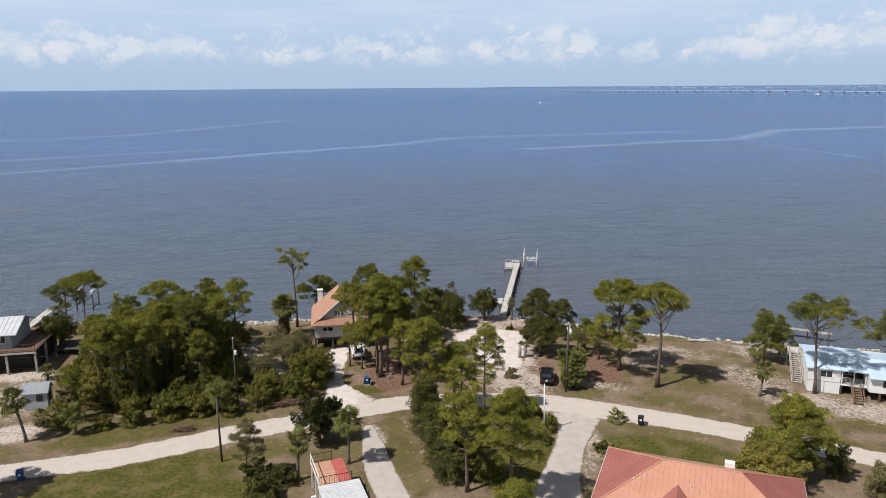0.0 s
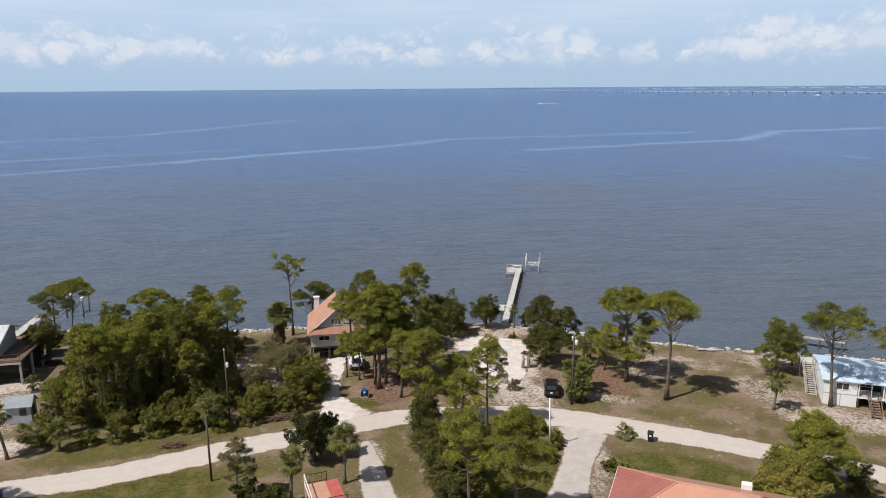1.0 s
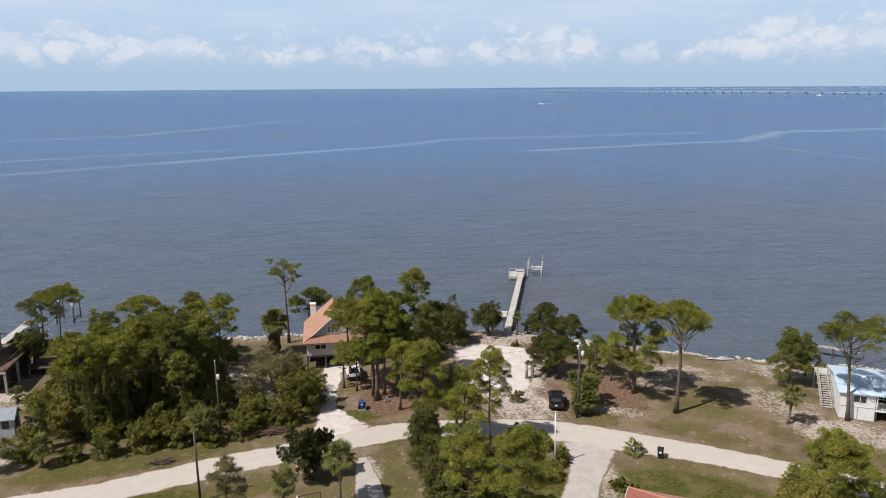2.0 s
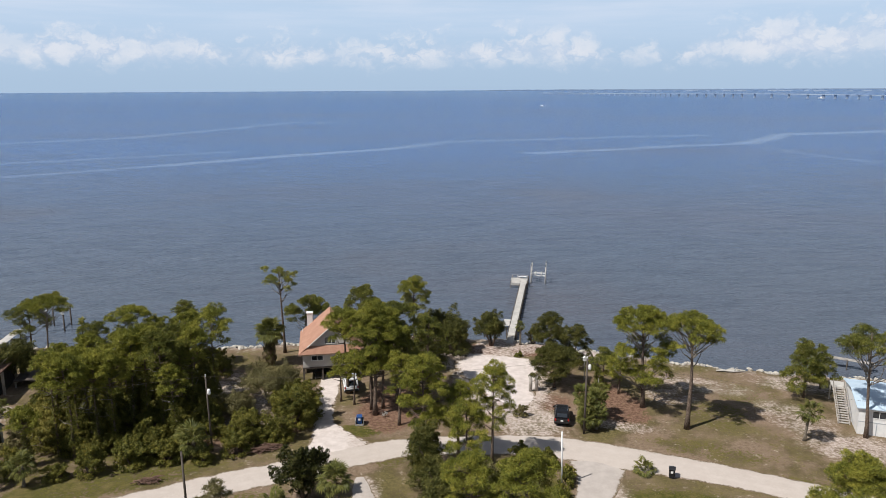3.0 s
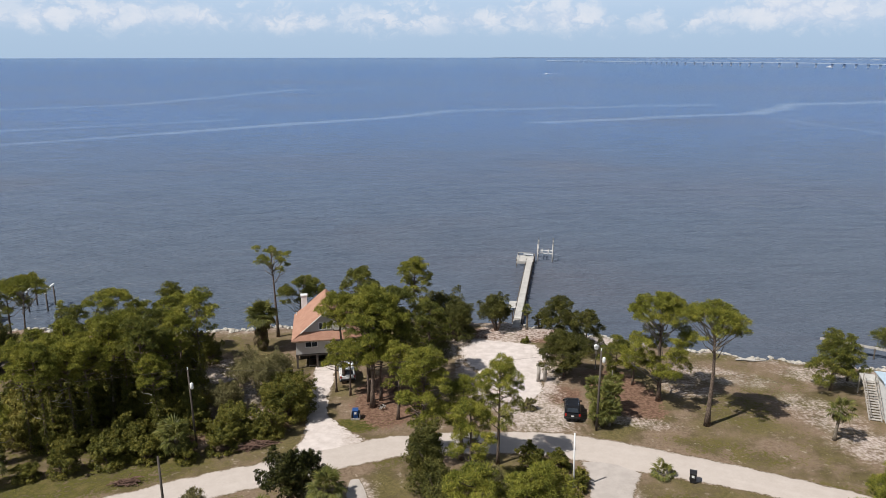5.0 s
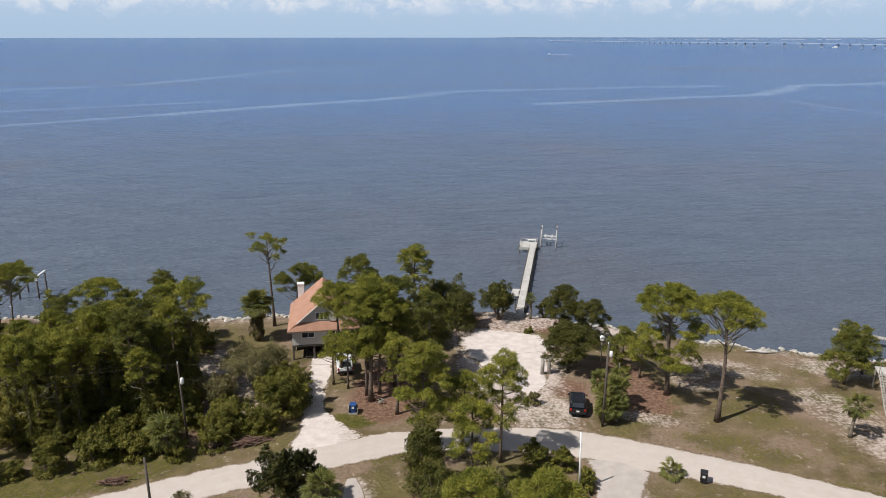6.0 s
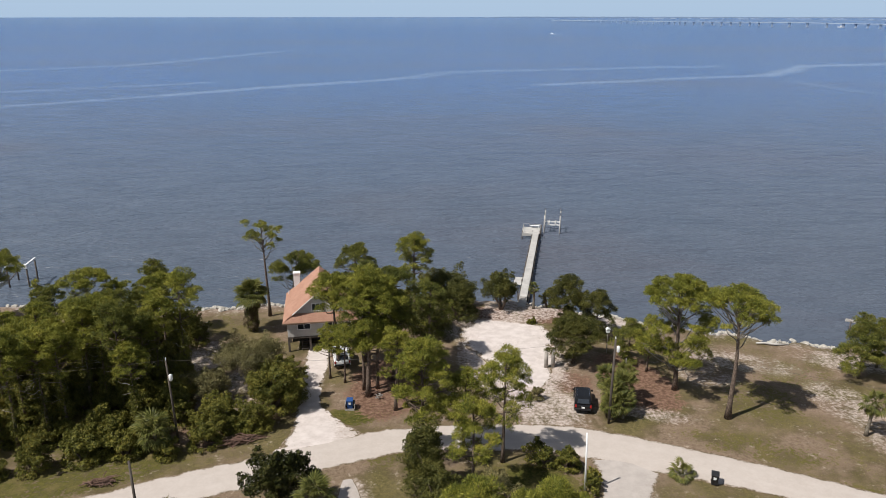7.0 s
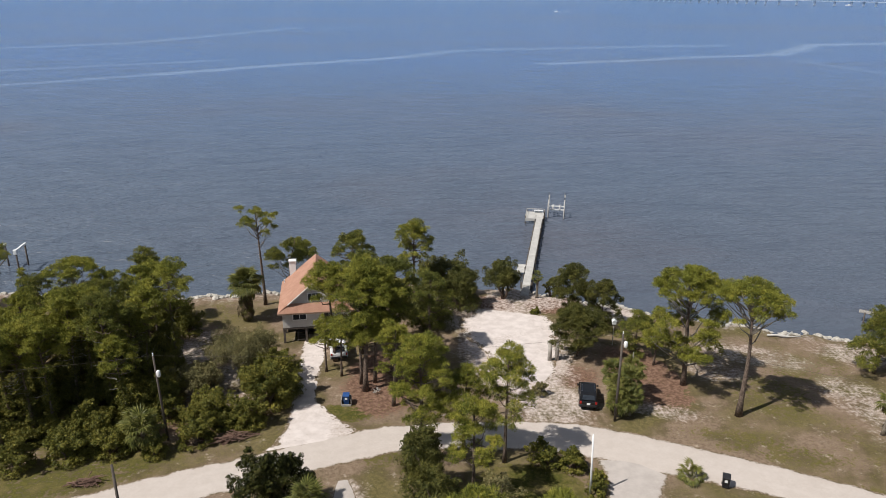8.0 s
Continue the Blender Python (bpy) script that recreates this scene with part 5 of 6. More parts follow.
def stilt_house():
    """The bay-side house on posts with a steep terracotta roof."""
    h = thing("house", "grey house on posts with a steep terracotta shingle roof", "house", pose(-15.15, 104.3, 0, 0, 0, 9.5))
    w, d, ze, zr = 4.4, 9.3, 3.95, 7.6
    # roof: left and right slopes from eave to ridge, a skirt in front under the gable
    for s, nm in ((-1, "roof"), (1, "roof")):
        ring = [(s * w, -0.35, ze), (s * w, d, ze + 0.1), (0, d, zr), (0, 0.05, zr), (s * 3.25, 0.05, 4.80)]
        if s > 0:
            ring.reverse()
        part(nm, Geo().prism(ring, (0, 0, -0.16)), SHINGLE, h, "terracotta shingle roof slope")
    part("skirt_roof", Geo().prism([(-w, -0.40, ze + 0.01), (w, -0.40, ze + 0.01), (3.3, 0.30, 4.86), (-3.3, 0.30, 4.86)], (0, 0, -0.15)), SHINGLE, h, "terracotta shingle skirt under the gable")
    part("gable", Geo().prism([(-2.95, 0.30, 4.86), (2.95, 0.30, 4.86), (0, 0.30, 7.32)], (0, 0.15, 0)), SIDING, h, "pale grey siding")
    for s in (-1, 1):
        part("fascia", Geo().tube([(s * 3.25, 0.02, 4.76), (0, 0.02, 7.54)], 0.07, 4), SIDING, h, "weathered pale fascia board")
    part("fascia", Geo().box(-w - 0.02, -0.46, ze - 0.17, w + 0.02, -0.41, ze - 0.01), BROWN_WOOD, h)
    part("wall", Geo().box(-3.9, 0.1, 1.95, 3.9, 0.26, ze - 0.16), SIDING, h, "grey siding wall")
    part("wall", Geo().box(-3.9, 0.26, 1.95, -3.74, d - 0.3, ze), SIDING, h)
    part("wall", Geo().box(3.74, 0.26, 1.95, 3.9, d - 0.3, ze), SIDING, h)
    part("wall", Geo().prism([(-3.9, d - 0.3, 1.95), (3.9, d - 0.3, 1.95), (3.9, d - 0.3, ze), (0, d - 0.3, zr - 0.3), (-3.9, d - 0.3, ze)], (0, 0.15, 0)), SIDING, h)
    part("floor_deck", Geo().box(-3.95, 0.05, 1.75, 3.95, d - 0.1, 1.94), DARK_WOOD, h)
    opening(h, "window", -1.95, 0.09, 2.92, 1.5, 0.62)
    opening(h, "window", 1.4, 0.09, 2.8, 1.2, 0.8)
    opening(h, "window", -0.2, 0.29, 5.15, 1.4, 0.85, frame=WHITE, bars=2)
    opening(h, "window", -3.91, 3.0, 2.6, 1.0, 0.9, "x")
    for x in (-3.8, -1.3, 1.3, 3.8):
        for y in (0.25, 3.0, 5.6, d - 0.4):
            part("post", Geo().box(x - 0.12, y - 0.12, -0.3, x + 0.12, y + 0.12, 1.75), DARK_WOOD, h)
    # added dark panel stands in for the shade of the open carport
    part("shade_panel", Geo().box(-3.6, 3.2, -0.1, 3.6, 3.35, 1.74), SHADE_FILL, h)
    # outside stair under the front
    g = Geo()
    for i in range(8):
        g.box(-2.3, 0.4 + i * 0.26, 0.18 + i * 0.19, -1.4, 0.68 + i * 0.26, 0.23 + i * 0.19)
    g.tube([(-2.32, 0.35, 0.1), (-2.32, 2.5, 1.7)], 0.07, 4), g.tube([(-1.38, 0.35, 0.1), (-1.38, 2.5, 1.7)], 0.07, 4)
    part("stair", g, DARK_WOOD, h, "weathered wooden outside stair")
    part("chimney", Geo().box(-3.35, d - 0.3, 1.0, -2.55, d + 0.45, 6.75), WHITE, h, "white chimney", bevel=0.03)
    part("chimney_cap", Geo().box(-3.42, d - 0.37, 6.76, -2.48, d + 0.52, 6.88), WHITE, h, "white chimney cap")
    part("vent_pipe", Geo().tube([(-4.0, d - 1.0, 4.0), (-4.0, d - 1.0, 4.75)], 0.06, 6), WHITE, h)
    # bay-side deck
    part("back_deck", Geo().box(-3.9, d, 1.7, 3.9, d + 2.2, 1.9), GREY_WOOD, h, "weathered wooden back deck")


stilt_house()


def white_house():
    """White wooden house with a pale blue metal roof, a porch and brown steps."""
    h = thing("house", "white house with a pale blue metal roof and porch", "house", pose(47.1, 88.0, 0, 0, 0, -19))
    ze, dp = 3.25, 8.4
    for g in gable_sides(0.0, 6.6, 0, dp, ze, 0.62, 0.3, 0.1):
        part("roof", g, BLUE_ROOF, h, "pale blue metal roof slope")
    for g in gable_sides(6.9, 17, -1.45, dp, ze - 0.12, 0.72, 0.3, 0.1):
        part("roof", g, BLUE_ROOF, h, "pale blue metal roof slope")
    k = 0.62 / (dp / 2)
    seams(h, -0.2, 6.2, -0.28, ze - 0.3 * k + 0.10, dp / 2, ze + 0.62 + 0.10, BLUE_ROOF, 0.62)
    part("wall", Geo().box(0, 0, -0.1, 3.7, 0.16, ze - 0.05), WHITE, h, "white painted board wall")
    part("wall", Geo().box(0, 0.16, -0.1, 0.16, dp, ze), WHITE, h)
    part("wall", Geo().box(0.16, dp - 0.16, -0.1, 17, dp, ze), WHITE, h)
    part("wall", Geo().box(6.7, -1.2, 1.35, 17, -1.04, ze - 0.17), WHITE, h, "white painted board wall")
    part("wall", Geo().box(6.7, -1.04, 1.35, 6.86, 2.6, ze - 0.15), WHITE, h)
    part("wall", Geo().box(3.55, 0.16, -0.1, 3.7, 2.6, ze), WHITE, h)
    # porch recess: its shade is painted into the back walls
    part("porch_wall", Geo().box(3.7, 2.45, -0.1, 6.7, 2.6, ze), SHADE_FILL, h, "porch wall with its deep shade put into the colour")
    part("porch_wall", Geo().box(7.0, 2.6, -0.1, 17, 2.75, ze - 0.2), SHADE_FILL, h)
    part("porch_floor", Geo().box(3.71, -0.05, 1.22, 6.69, 2.44, 1.40), WHITE, h, "white edged porch floor")
    part("wing_floor", Geo().box(6.72, -1.18, 1.15, 17, 2.6, 1.34), WHITE, h)
    part("trim", Geo().box(-0.02, -0.03, 1.52, 3.72, -0.002, 1.60), GREY_PAINT, h)
    part("trim", Geo().box(1.85, -0.03, -0.05, 1.93, -0.002, 1.5), GREY_PAINT, h)
    opening(h, "window", 2.05, -0.003, 2.15, 1.35, 0.78, bars=1)
    opening(h, "window", 8.6, -1.203, 1.95, 0.9, 0.95, bars=0)
    opening(h, "window", 5.0, 2.447, 1.9, 1.2, 0.9, bars=1)
    for x in (3.85, 5.2, 6.5):
        part("porch_post", Geo().box(x - 0.06, -0.02, 1.40, x + 0.06, 0.10, ze - 0.05), WHITE, h)
        part("pier_post", Geo().box(x - 0.1, 0.02, -0.2, x + 0.1, 0.2, 1.21), DARK_WOOD, h)
    for x in (8.0, 10.5, 13.0):
        part("pier_post", Geo().box(x - 0.12, -1.1, -0.2, x + 0.12, -0.85, 1.14), DARK_WOOD, h)
    rails(h, "porch_rail", (3.85, 0.02, 1.40), (4.85, 0.02, 1.40), GREY_WOOD, 0.9)
    # brown front steps
    g = Geo()
    for i in range(7):
        y = -2.75 + i * 0.37
        g.box(4.95, y, 0.15 + i * 0.18, 5.95, y + 0.4, 0.20 + i * 0.18)
    for x in (4.92, 5.98):
        g.tube([(x, -2.8, 0.0), (x, -0.1, 1.30)], 0.06, 4)
        g.tube([(x, -2.8, 0.0), (x, -2.8, 1.0)], 0.05, 4), g.tube([(x, -0.1, 1.30), (x, -0.1, 2.25)], 0.05, 4)
        g.tube([(x, -2.8, 1.0), (x, -0.1, 2.25)], 0.045, 4)
    part("front_steps", g, BROWN_WOOD, h, "brown wooden steps with handrails")
    # side ramp stair
    g = Geo()
    for i in range(15):
        y = 2.2 + i * 0.36
        g.box(-1.5, y, 0.1 + i * 0.16, -0.35, y + 0.37, 0.15 + i * 0.16)
    for x in (-1.53, -0.32):
        g.tube([(x, 2.1, 0.0), (x, 7.7, 2.45)], 0.07, 4)
        for i in range(5):
            y, z = 2.2 + i * 1.35, i * 0.59
            g.tube([(x, y, z - 0.3), (x, y, z + 1.05)], 0.05, 4)
        g.tube([(x, 2.2, 1.0), (x, 7.6, 3.4)], 0.045, 4)
    part("side_stair", g, GREY_WOOD, h, "weathered wooden side stair with handrails")
    part("side_landing", Geo().box(-1.6, 7.6, 2.35, 0.0, 9.6, 2.48), PALE_WOOD, h)
    for x in (-1.5, -0.1):
        part("landing_post", Geo().box(x - 0.07, 9.4, -0.3, x + 0.07, 9.54, 2.34), GREY_WOOD, h)


white_house()


def hip_house():
    """The near house of which the hipped metal roof shows."""
    h = thing("house", "house with an orange-red standing-seam metal hip roof", "house", pose(17.1, 68.1, 0, 0, 0, -21.1))
    L, D, ze, zr, run = 17.9, 11.4, 2.72, 5.35, 5.7
    ra, rb = (run, -D / 2, zr), (L - run, -D / 2, zr)
    c = [(0, 0, ze), (L, 0, ze), (L, -D, ze), (0, -D, ze)]
    t = 0.12
    # sheen is painted by slope: long slopes paler, hips darker
    for ring, mat, lab in (([c[3], c[2], rb, ra], ROOF_SHEEN, "orange-red metal roof slope with sheen in its colour"), ([c[1], c[0], ra, rb], ROOF_SHEEN, "orange-red metal roof slope with sheen in its colour"),
                           ([c[0], c[3], ra], ROOF_DULL, "orange-red metal hip slope in the darker sheenless colour"), ([c[2], c[1], rb], ROOF_DULL, "orange-red metal hip slope in the darker sheenless colour")):
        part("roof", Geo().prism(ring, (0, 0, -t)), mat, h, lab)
    # standing seams on the long near slope and the hips
    n = 40
    for i in range(1, n):
        x = L * i / n
        k = min(1.0, x / run, (L - x) / run)
        for s in (-1, 1):
            y0 = -D if s < 0 else 0.0
            y1 = y0 + (D / 2) * k * (1 if s < 0 else -1)
            z1 = ze + (zr - ze) * k
            g = Geo()
            g.prism([(x - 0.02, y0, ze + 0.002), (x + 0.02, y0, ze + 0.002), (x + 0.02, y0, ze + 0.035), (x - 0.02, y0, ze + 0.035)], (0, y1 - y0, z1 - ze))
            part("roof_seam", g, ROOF_SHEEN, h)
    for i in range(1, 24):
        y = -D * i / 24
        k = min(1.0, -y / (D / 2), (D + y) / (D / 2))
        for x0, s in ((0.0, 1), (L, -1)):
            g = Geo()
            g.prism([(x0, y - 0.02, ze + 0.002), (x0, y + 0.02, ze + 0.002), (x0, y + 0.02, ze + 0.03), (x0, y - 0.02, ze + 0.03)], (s * run * k, 0, (zr - ze) * k))
            part("roof_seam", g, ROOF_DULL, h)
    for a, b in ((c[0], ra), (c[3], ra), (c[1], rb), (c[2], rb), (ra, rb)):
        part("ridge_cap", Geo().tube([a, b], 0.09, 5), ROOF_SHEEN, h, "orange-red metal ridge cap with sheen in its colour")
    for a, b in ((c[0], c[1]), (c[1], c[2]), (c[2], c[3]), (c[3], c[0])):
        part("gutter", Geo().tube([Vector(a) - Vector((0, 0, 0.12)), Vector(b) - Vector((0, 0, 0.12))], 0.075, 5), WHITE, h, "white rain gutter")
    # front gable over the entrance
    gx, gz = L * 0.40, 4.25
    gy0, gy1 = -D - 0.6, -D / 2 - 1.7
    # porch roof takes the darker copy, without the painted sheen
    part("porch_roof", Geo().prism([(gx - 2.6, gy0, ze), (gx, gy0, gz), (gx, gy1, gz), (gx - 2.6, gy0 + 0.7, ze)], (0, 0, 0.1)), ROOF_DULL, h, "orange-red metal porch roof in the darker sheenless colour")
    part("porch_roof", Geo().prism([(gx, gy0, gz), (gx + 2.6, gy0, ze), (gx + 2.6, gy0 + 0.7, ze), (gx, gy1, gz)], (0, 0, 0.1)), ROOF_DULL, h, "orange-red metal porch roof in the darker sheenless colour")
    o = 0.5
    for x0, y0, x1, y1 in ((o, -o - 0.16, L - o, -o), (o, -D + o, L - o, -D + o + 0.16), (o, -D + o + 0.16, o + 0.16, -o - 0.16), (L - o - 0.16, -D + o + 0.16, L - o, -o - 0.16)):
        part("wall", Geo().box(x0, y0, -0.1, x1, y1, ze - 0.1), WHITE, h, "white wall")
    for x, y in ((3.4, -8.2), (4.3, -7.6), (8.2, -8.0)):
        k = min(1.0, x / run, (D + y) / (D / 2), -y / (D / 2))
        part("vent_pipe", Geo().tube([(x, y, ze + (zr - ze) * k - 0.1), (x, y, ze + (zr - ze) * k + 0.22)], 0.05, 6), WHITE, h)
    part("chimney_box", Geo().box(11.0, -1.1, ze - 0.3, 11.9, -0.4, ze + 0.95), WHITE, h, "white boxed vent with a cap", bevel=0.02)


hip_house()


def deck_house():
    """A low cabin with a white ribbed roof and a painted raised deck with black rails."""
    h = thing("cabin", "low cabin with a white ribbed roof and painted deck", "house", pose(-11.2, 61.0, 0, 0, 0, 20))
    part("roof", Geo().slab([(-0.2, -9, 2.75), (3.7, -9, 2.75), (3.7, -0.4, 2.95), (-0.2, -0.4, 2.95)], 0.12), TIN, h, "white ribbed metal roof")
    for i in range(22):
        y = -0.6 - i * 0.38
        g = Geo()
        g.box(-0.2, y - 0.03, 2.955 + (y + 0.4) * 0.0233, 3.7, y + 0.03, 2.985 + (y + 0.4) * 0.0233)
        part("roof_seam", g, WHITE, h)
    part("wall", Geo().box(0, -8.8, -0.1, 3.5, -0.6, 2.7), WHITE, h, "white cabin wall")
    part("deck_floor", Geo().box(0, 0.0, 2.42, 1.95, 4.7, 2.56), TAN_FLOOR, h, "orange-tan painted deck boards")
    part("deck_floor", Geo().box(1.95, 0.0, 2.42, 3.15, 4.7, 2.565), RED_FLOOR, h, "red painted deck boards")
    for x in (0.1, 3.0):
        for y in (0.2, 2.4, 4.5):
            part("deck_post", Geo().box(x - 0.08, y - 0.08, -0.2, x + 0.08, y + 0.08, 2.41), WHITE, h)
    rails(h, "deck_rail", (0.05, 4.65, 2.56), (2.1, 4.65, 2.56), BLACK, 0.95, 0.22, 0.03)
    rails(h, "deck_rail", (0.05, 0.05, 2.57), (3.1, 0.05, 2.57), BLACK, 0.95, 0.22, 0.03)
    rails(h, "deck_rail", (0.05, 0.05, 2.57), (0.05, 4.65, 2.57), WHITE, 0.95, 0.9, 0.045)
    g = Geo()
    for i in range(9):
        g.box(3.3, -0.6 - i * 0.3, 2.2 - i * 0.26, 4.2, -0.32 - i * 0.3, 2.26 - i * 0.26)
    g.tube([(4.25, -0.2, 3.4), (4.25, -3.2, 0.9)], 0.035, 4), g.tube([(4.25, -0.2, 2.4), (4.25, -3.2, 0.0)], 0.05, 4)
    part("side_stair", g, DARK_WOOD, h, "dark side stair with a handrail")
    part("lamp_box", Geo().box(-0.9, -1.0, 1.6, -0.45, -0.75, 2.3), WHITE, h, bevel=0.03)


deck_house()


def west_house():
    """House on tall posts with a tin roof and a wraparound deck."""
    h = thing("house", "stilt house with a tin roof and raised wooden deck", "house", pose(-56.4, 95.5, 0, 0, 0, 11))
    zf = 3.35
    part("deck_floor", Geo().box(-19, -0.2, zf - 0.16, 0.2, 11, zf), WRACK, h, "dark red-brown raised deck")
    part("deck_beam", Geo().box(-19, -0.24, zf - 0.42, 0.2, -0.06, zf - 0.17), PALE_WOOD, h)
    for x in (0.0, -3.7, -7.4, -11.1, -14.8):
        for y in (0.0, 4.2, 8.4):
            part("post", Geo().box(x - 0.14, y - 0.14, -0.3, x + 0.14, y + 0.14, zf - 0.17), GREY_WOOD, h)
    part("wall", Geo().box(-18.5, 1.4, zf + 0.002, -3.2, 1.56, zf + 2.3), GREY_PAINT, h, "pale painted wall")
    part("wall", Geo().prism([(-3.2, 1.4, zf), (-3.2, 8.4, zf), (-3.2, 8.4, zf + 2.3), (-3.2, 4.9, zf + 3.5), (-3.2, 1.4, zf + 2.3)], (-0.16, 0, 0)), GREY_PAINT, h)
    opening(h, "window", -4.6, 1.396, zf + 0.9, 1.1, 1.0)
    opening(h, "window", -6.8, 1.396, zf + 0.9, 1.1, 1.0)
    for g in gable_sides(-18.5, -3.0, 1.4, 8.4, zf + 2.25, 1.3, 0.6, 0.1):
        part("roof", g, TIN, h, "pale ribbed tin roof")
    k = 1.3 / 3.5
    seams(h, -18, -2.5, 0.82, zf + 2.25 - 0.6 * k + 0.105, 4.9, zf + 3.55 + 0.105, TIN, 0.6)
    rails(h, "deck_rail", (-19, -0.1, zf), (0.1, -0.1, zf), DARK_WOOD, 0.95, 0.9, 0.028)
    rails(h, "deck_rail", (0.1, -0.1, zf), (0.1, 11, zf), DARK_WOOD, 0.95, 0.9, 0.028)
    part("low_deck", Geo().box(0.4, 6.2, 0.9, 4.0, 10.5, 1.04), DARK_WOOD, h, "dark weathered lower deck")
    for x, y in ((0.6, 6.4), (3.8, 6.4), (0.6, 10.3), (3.8, 10.3)):
        part("post", Geo().box(x - 0.1, y - 0.1, -0.3, x + 0.1, y + 0.1, 0.89), GREY_WOOD, h)
    # added dark panels: painted shade beneath the deck that also blocks the sun
    part("shade_panel", Geo().box(-18, 2.4, -0.1, -0.5, 2.55, zf - 0.17), SHADE_FILL, h)
    part("shade_panel", Geo().box(-0.65, 2.56, -0.1, -0.5, 10.0, zf - 0.17), SHADE_FILL, h)


west_house()


def garden_shed():
    h = thing("shed", "small grey-white shed with a grey shingle gable roof", "shed", pose(-50.2, 84.7, 0, 0, 0, 13))
    part("wall", Geo().box(-1.45, -1.0, -0.1, 1.25, 1.1, 2.2), GREY_PAINT, h, "pale grey painted walls")
    for s in (-1.45, 1.2):
        part("gable", Geo().prism([(s, -1.0, 2.2), (s, 1.1, 2.2), (s, 0.05, 2.95)], (0.05, 0, 0)), GREY_PAINT, h)
    for g in gable_sides(-1.45, 1.25, -1.0, 1.1, 2.2, 0.85, 0.22, 0.09):
        part("roof", g, SLATE, h, "grey-blue shingle roof slope")
    part("window", Geo().box(0.0, -1.03, 1.0, 0.75, -1.002, 1.95), GLASS, h, "dark square window")
    part("door", Geo().box(1.252, -0.5, 0.0, 1.28, 0.4, 1.95), DARK_WOOD, h, "dark door")


garden_shed()


# ---- docks ----
def planked(parent, x0, x1, y0, y1, z, mat=PALE_WOOD, name="deck_planks", board=0.16):
    """Boards laid across x, with small gaps and uneven ends."""
    rng = random.Random(int(abs(y0) * 10))
    g = Geo()
    n = int((y1 - y0) / board)
    for i in range(n):
        y = y0 + i * board
        g.box(x0 + rng.uniform(-0.04, 0.04), y + 0.008, z - 0.045 + rng.uniform(-0.006, 0.006), x1 + rng.uniform(-0.04, 0.04), y + board - 0.008, z + rng.uniform(-0.006, 0.006))
    part(name, g, mat, parent)


def main_dock():
    h = thing("dock", "long bleached wooden dock with an end platform", "dock", pose(10.6, 121.2, 0, 0, 0, -9.3))
    zd, ln = 0.32, 32.0
    planked(h, -0.52, 0.52, 0.3, ln, zd)
    planked(h, -2.5, 0.7, ln - 0.0, ln + 4.4, zd + 0.02, name="platform_planks")
    planked(h, -1.85, -0.68, 5.4, 8.8, zd - 0.15, name="landing_planks")
    part("stringer", Geo().box(-0.55, 0.3, zd - 0.26, -0.42, ln, zd - 0.06), GREY_WOOD, h)
    part("stringer", Geo().box(0.42, 0.3, zd - 0.26, 0.55, ln, zd - 0.06), GREY_WOOD, h)
    part("platform_skirt", Geo().box(-2.5, ln - 0.06, zd - 0.45, -0.7, ln - 0.003, zd + 0.03), PALE_WOOD, h)
    for i in range(12):
        y = 1.0 + i * 2.95
        for x in (-0.66, 0.66):
            part("piling", Geo().tube([(x, y, -2.8), (x, y, zd + 0.12)], 0.11, 7), DARK_WOOD, h, smooth=True)
    for x, y in ((-2.45, ln + 0.1), (-2.45, ln + 4.3), (0.8, ln + 0.6), (0.8, ln + 4.3), (-0.8, ln + 4.3)):
        part("piling", Geo().tube([(x, y, -2.8), (x, y, zd + 0.45)], 0.10, 7), DARK_WOOD, h, smooth=True)
    for p, q in (((-2.45, ln + 0.1), (-2.45, ln + 4.3)), ((-2.45, ln + 4.3), (0.7, ln + 4.3))):
        g = Geo()
        g.tube([(*p, zd + 0.6), (*q, zd + 0.6)], 0.04, 4)
        for i in range(4):
            u = Vector((*p, zd)).lerp(Vector((*q, zd)), i / 3)
            g.tube([u, u + Vector((0, 0, 0.6))], 0.04, 4)
        part("handrail", g, PALE_WOOD, h)
    part("bench", Geo().box(-1.2, ln + 3.6, zd + 0.42, 0.5, ln + 4.05, zd + 0.50).box(-1.1, ln + 3.7, zd + 0.02, -1.0, ln + 4.0, zd + 0.42).box(0.3, ln + 3.7, zd + 0.02, 0.4, ln + 4.0, zd + 0.42), WHITE, h, "white bench")
    part("gangway", Geo().box(-0.55, -3.4, -0.06, 0.55, 0.0, 0.06, pose(0, 0.3, 0.22, 2)), GREY_WOOD, h, "tan boards down to the shore")
    for x in (-0.85, 0.85):
        part("gate_post", Geo().tube([(x, 1.6, -1.5), (x, 1.6, 1.2)], 0.06, 6), DARK_WOOD, h)
    # boat lift beside the platform
    lift = thing("boat_lift", "boat lift of four pale pilings with cross beams", "boat lift", pose(10.6, 121.2, 0, 0, 0, -9.3))
    for x in (1.35, 4.25):
        for y in (ln + 4.4, ln + 7.8):
            part("lift_piling", Geo().tube([(x, y, -2.8), (x + 0.03, y, 3.25)], 0.12, 7), PALE_WOOD, lift, smooth=True)
            part("collar", Geo().tube([(x, y, 2.85), (x, y, 3.28)], 0.15, 7), CHROME, lift)
        part("side_beam", Geo().box(x - 0.10, ln + 4.3, 1.25, x + 0.10, ln + 7.9, 1.45), WHITE, lift, "white lift beam")
    for y in (ln + 5.0, ln + 7.2):
        part("cradle_beam", Geo().box(1.45, y - 0.09, 0.65, 4.15, y + 0.09, 0.86), WHITE, lift, "white cradle beam")
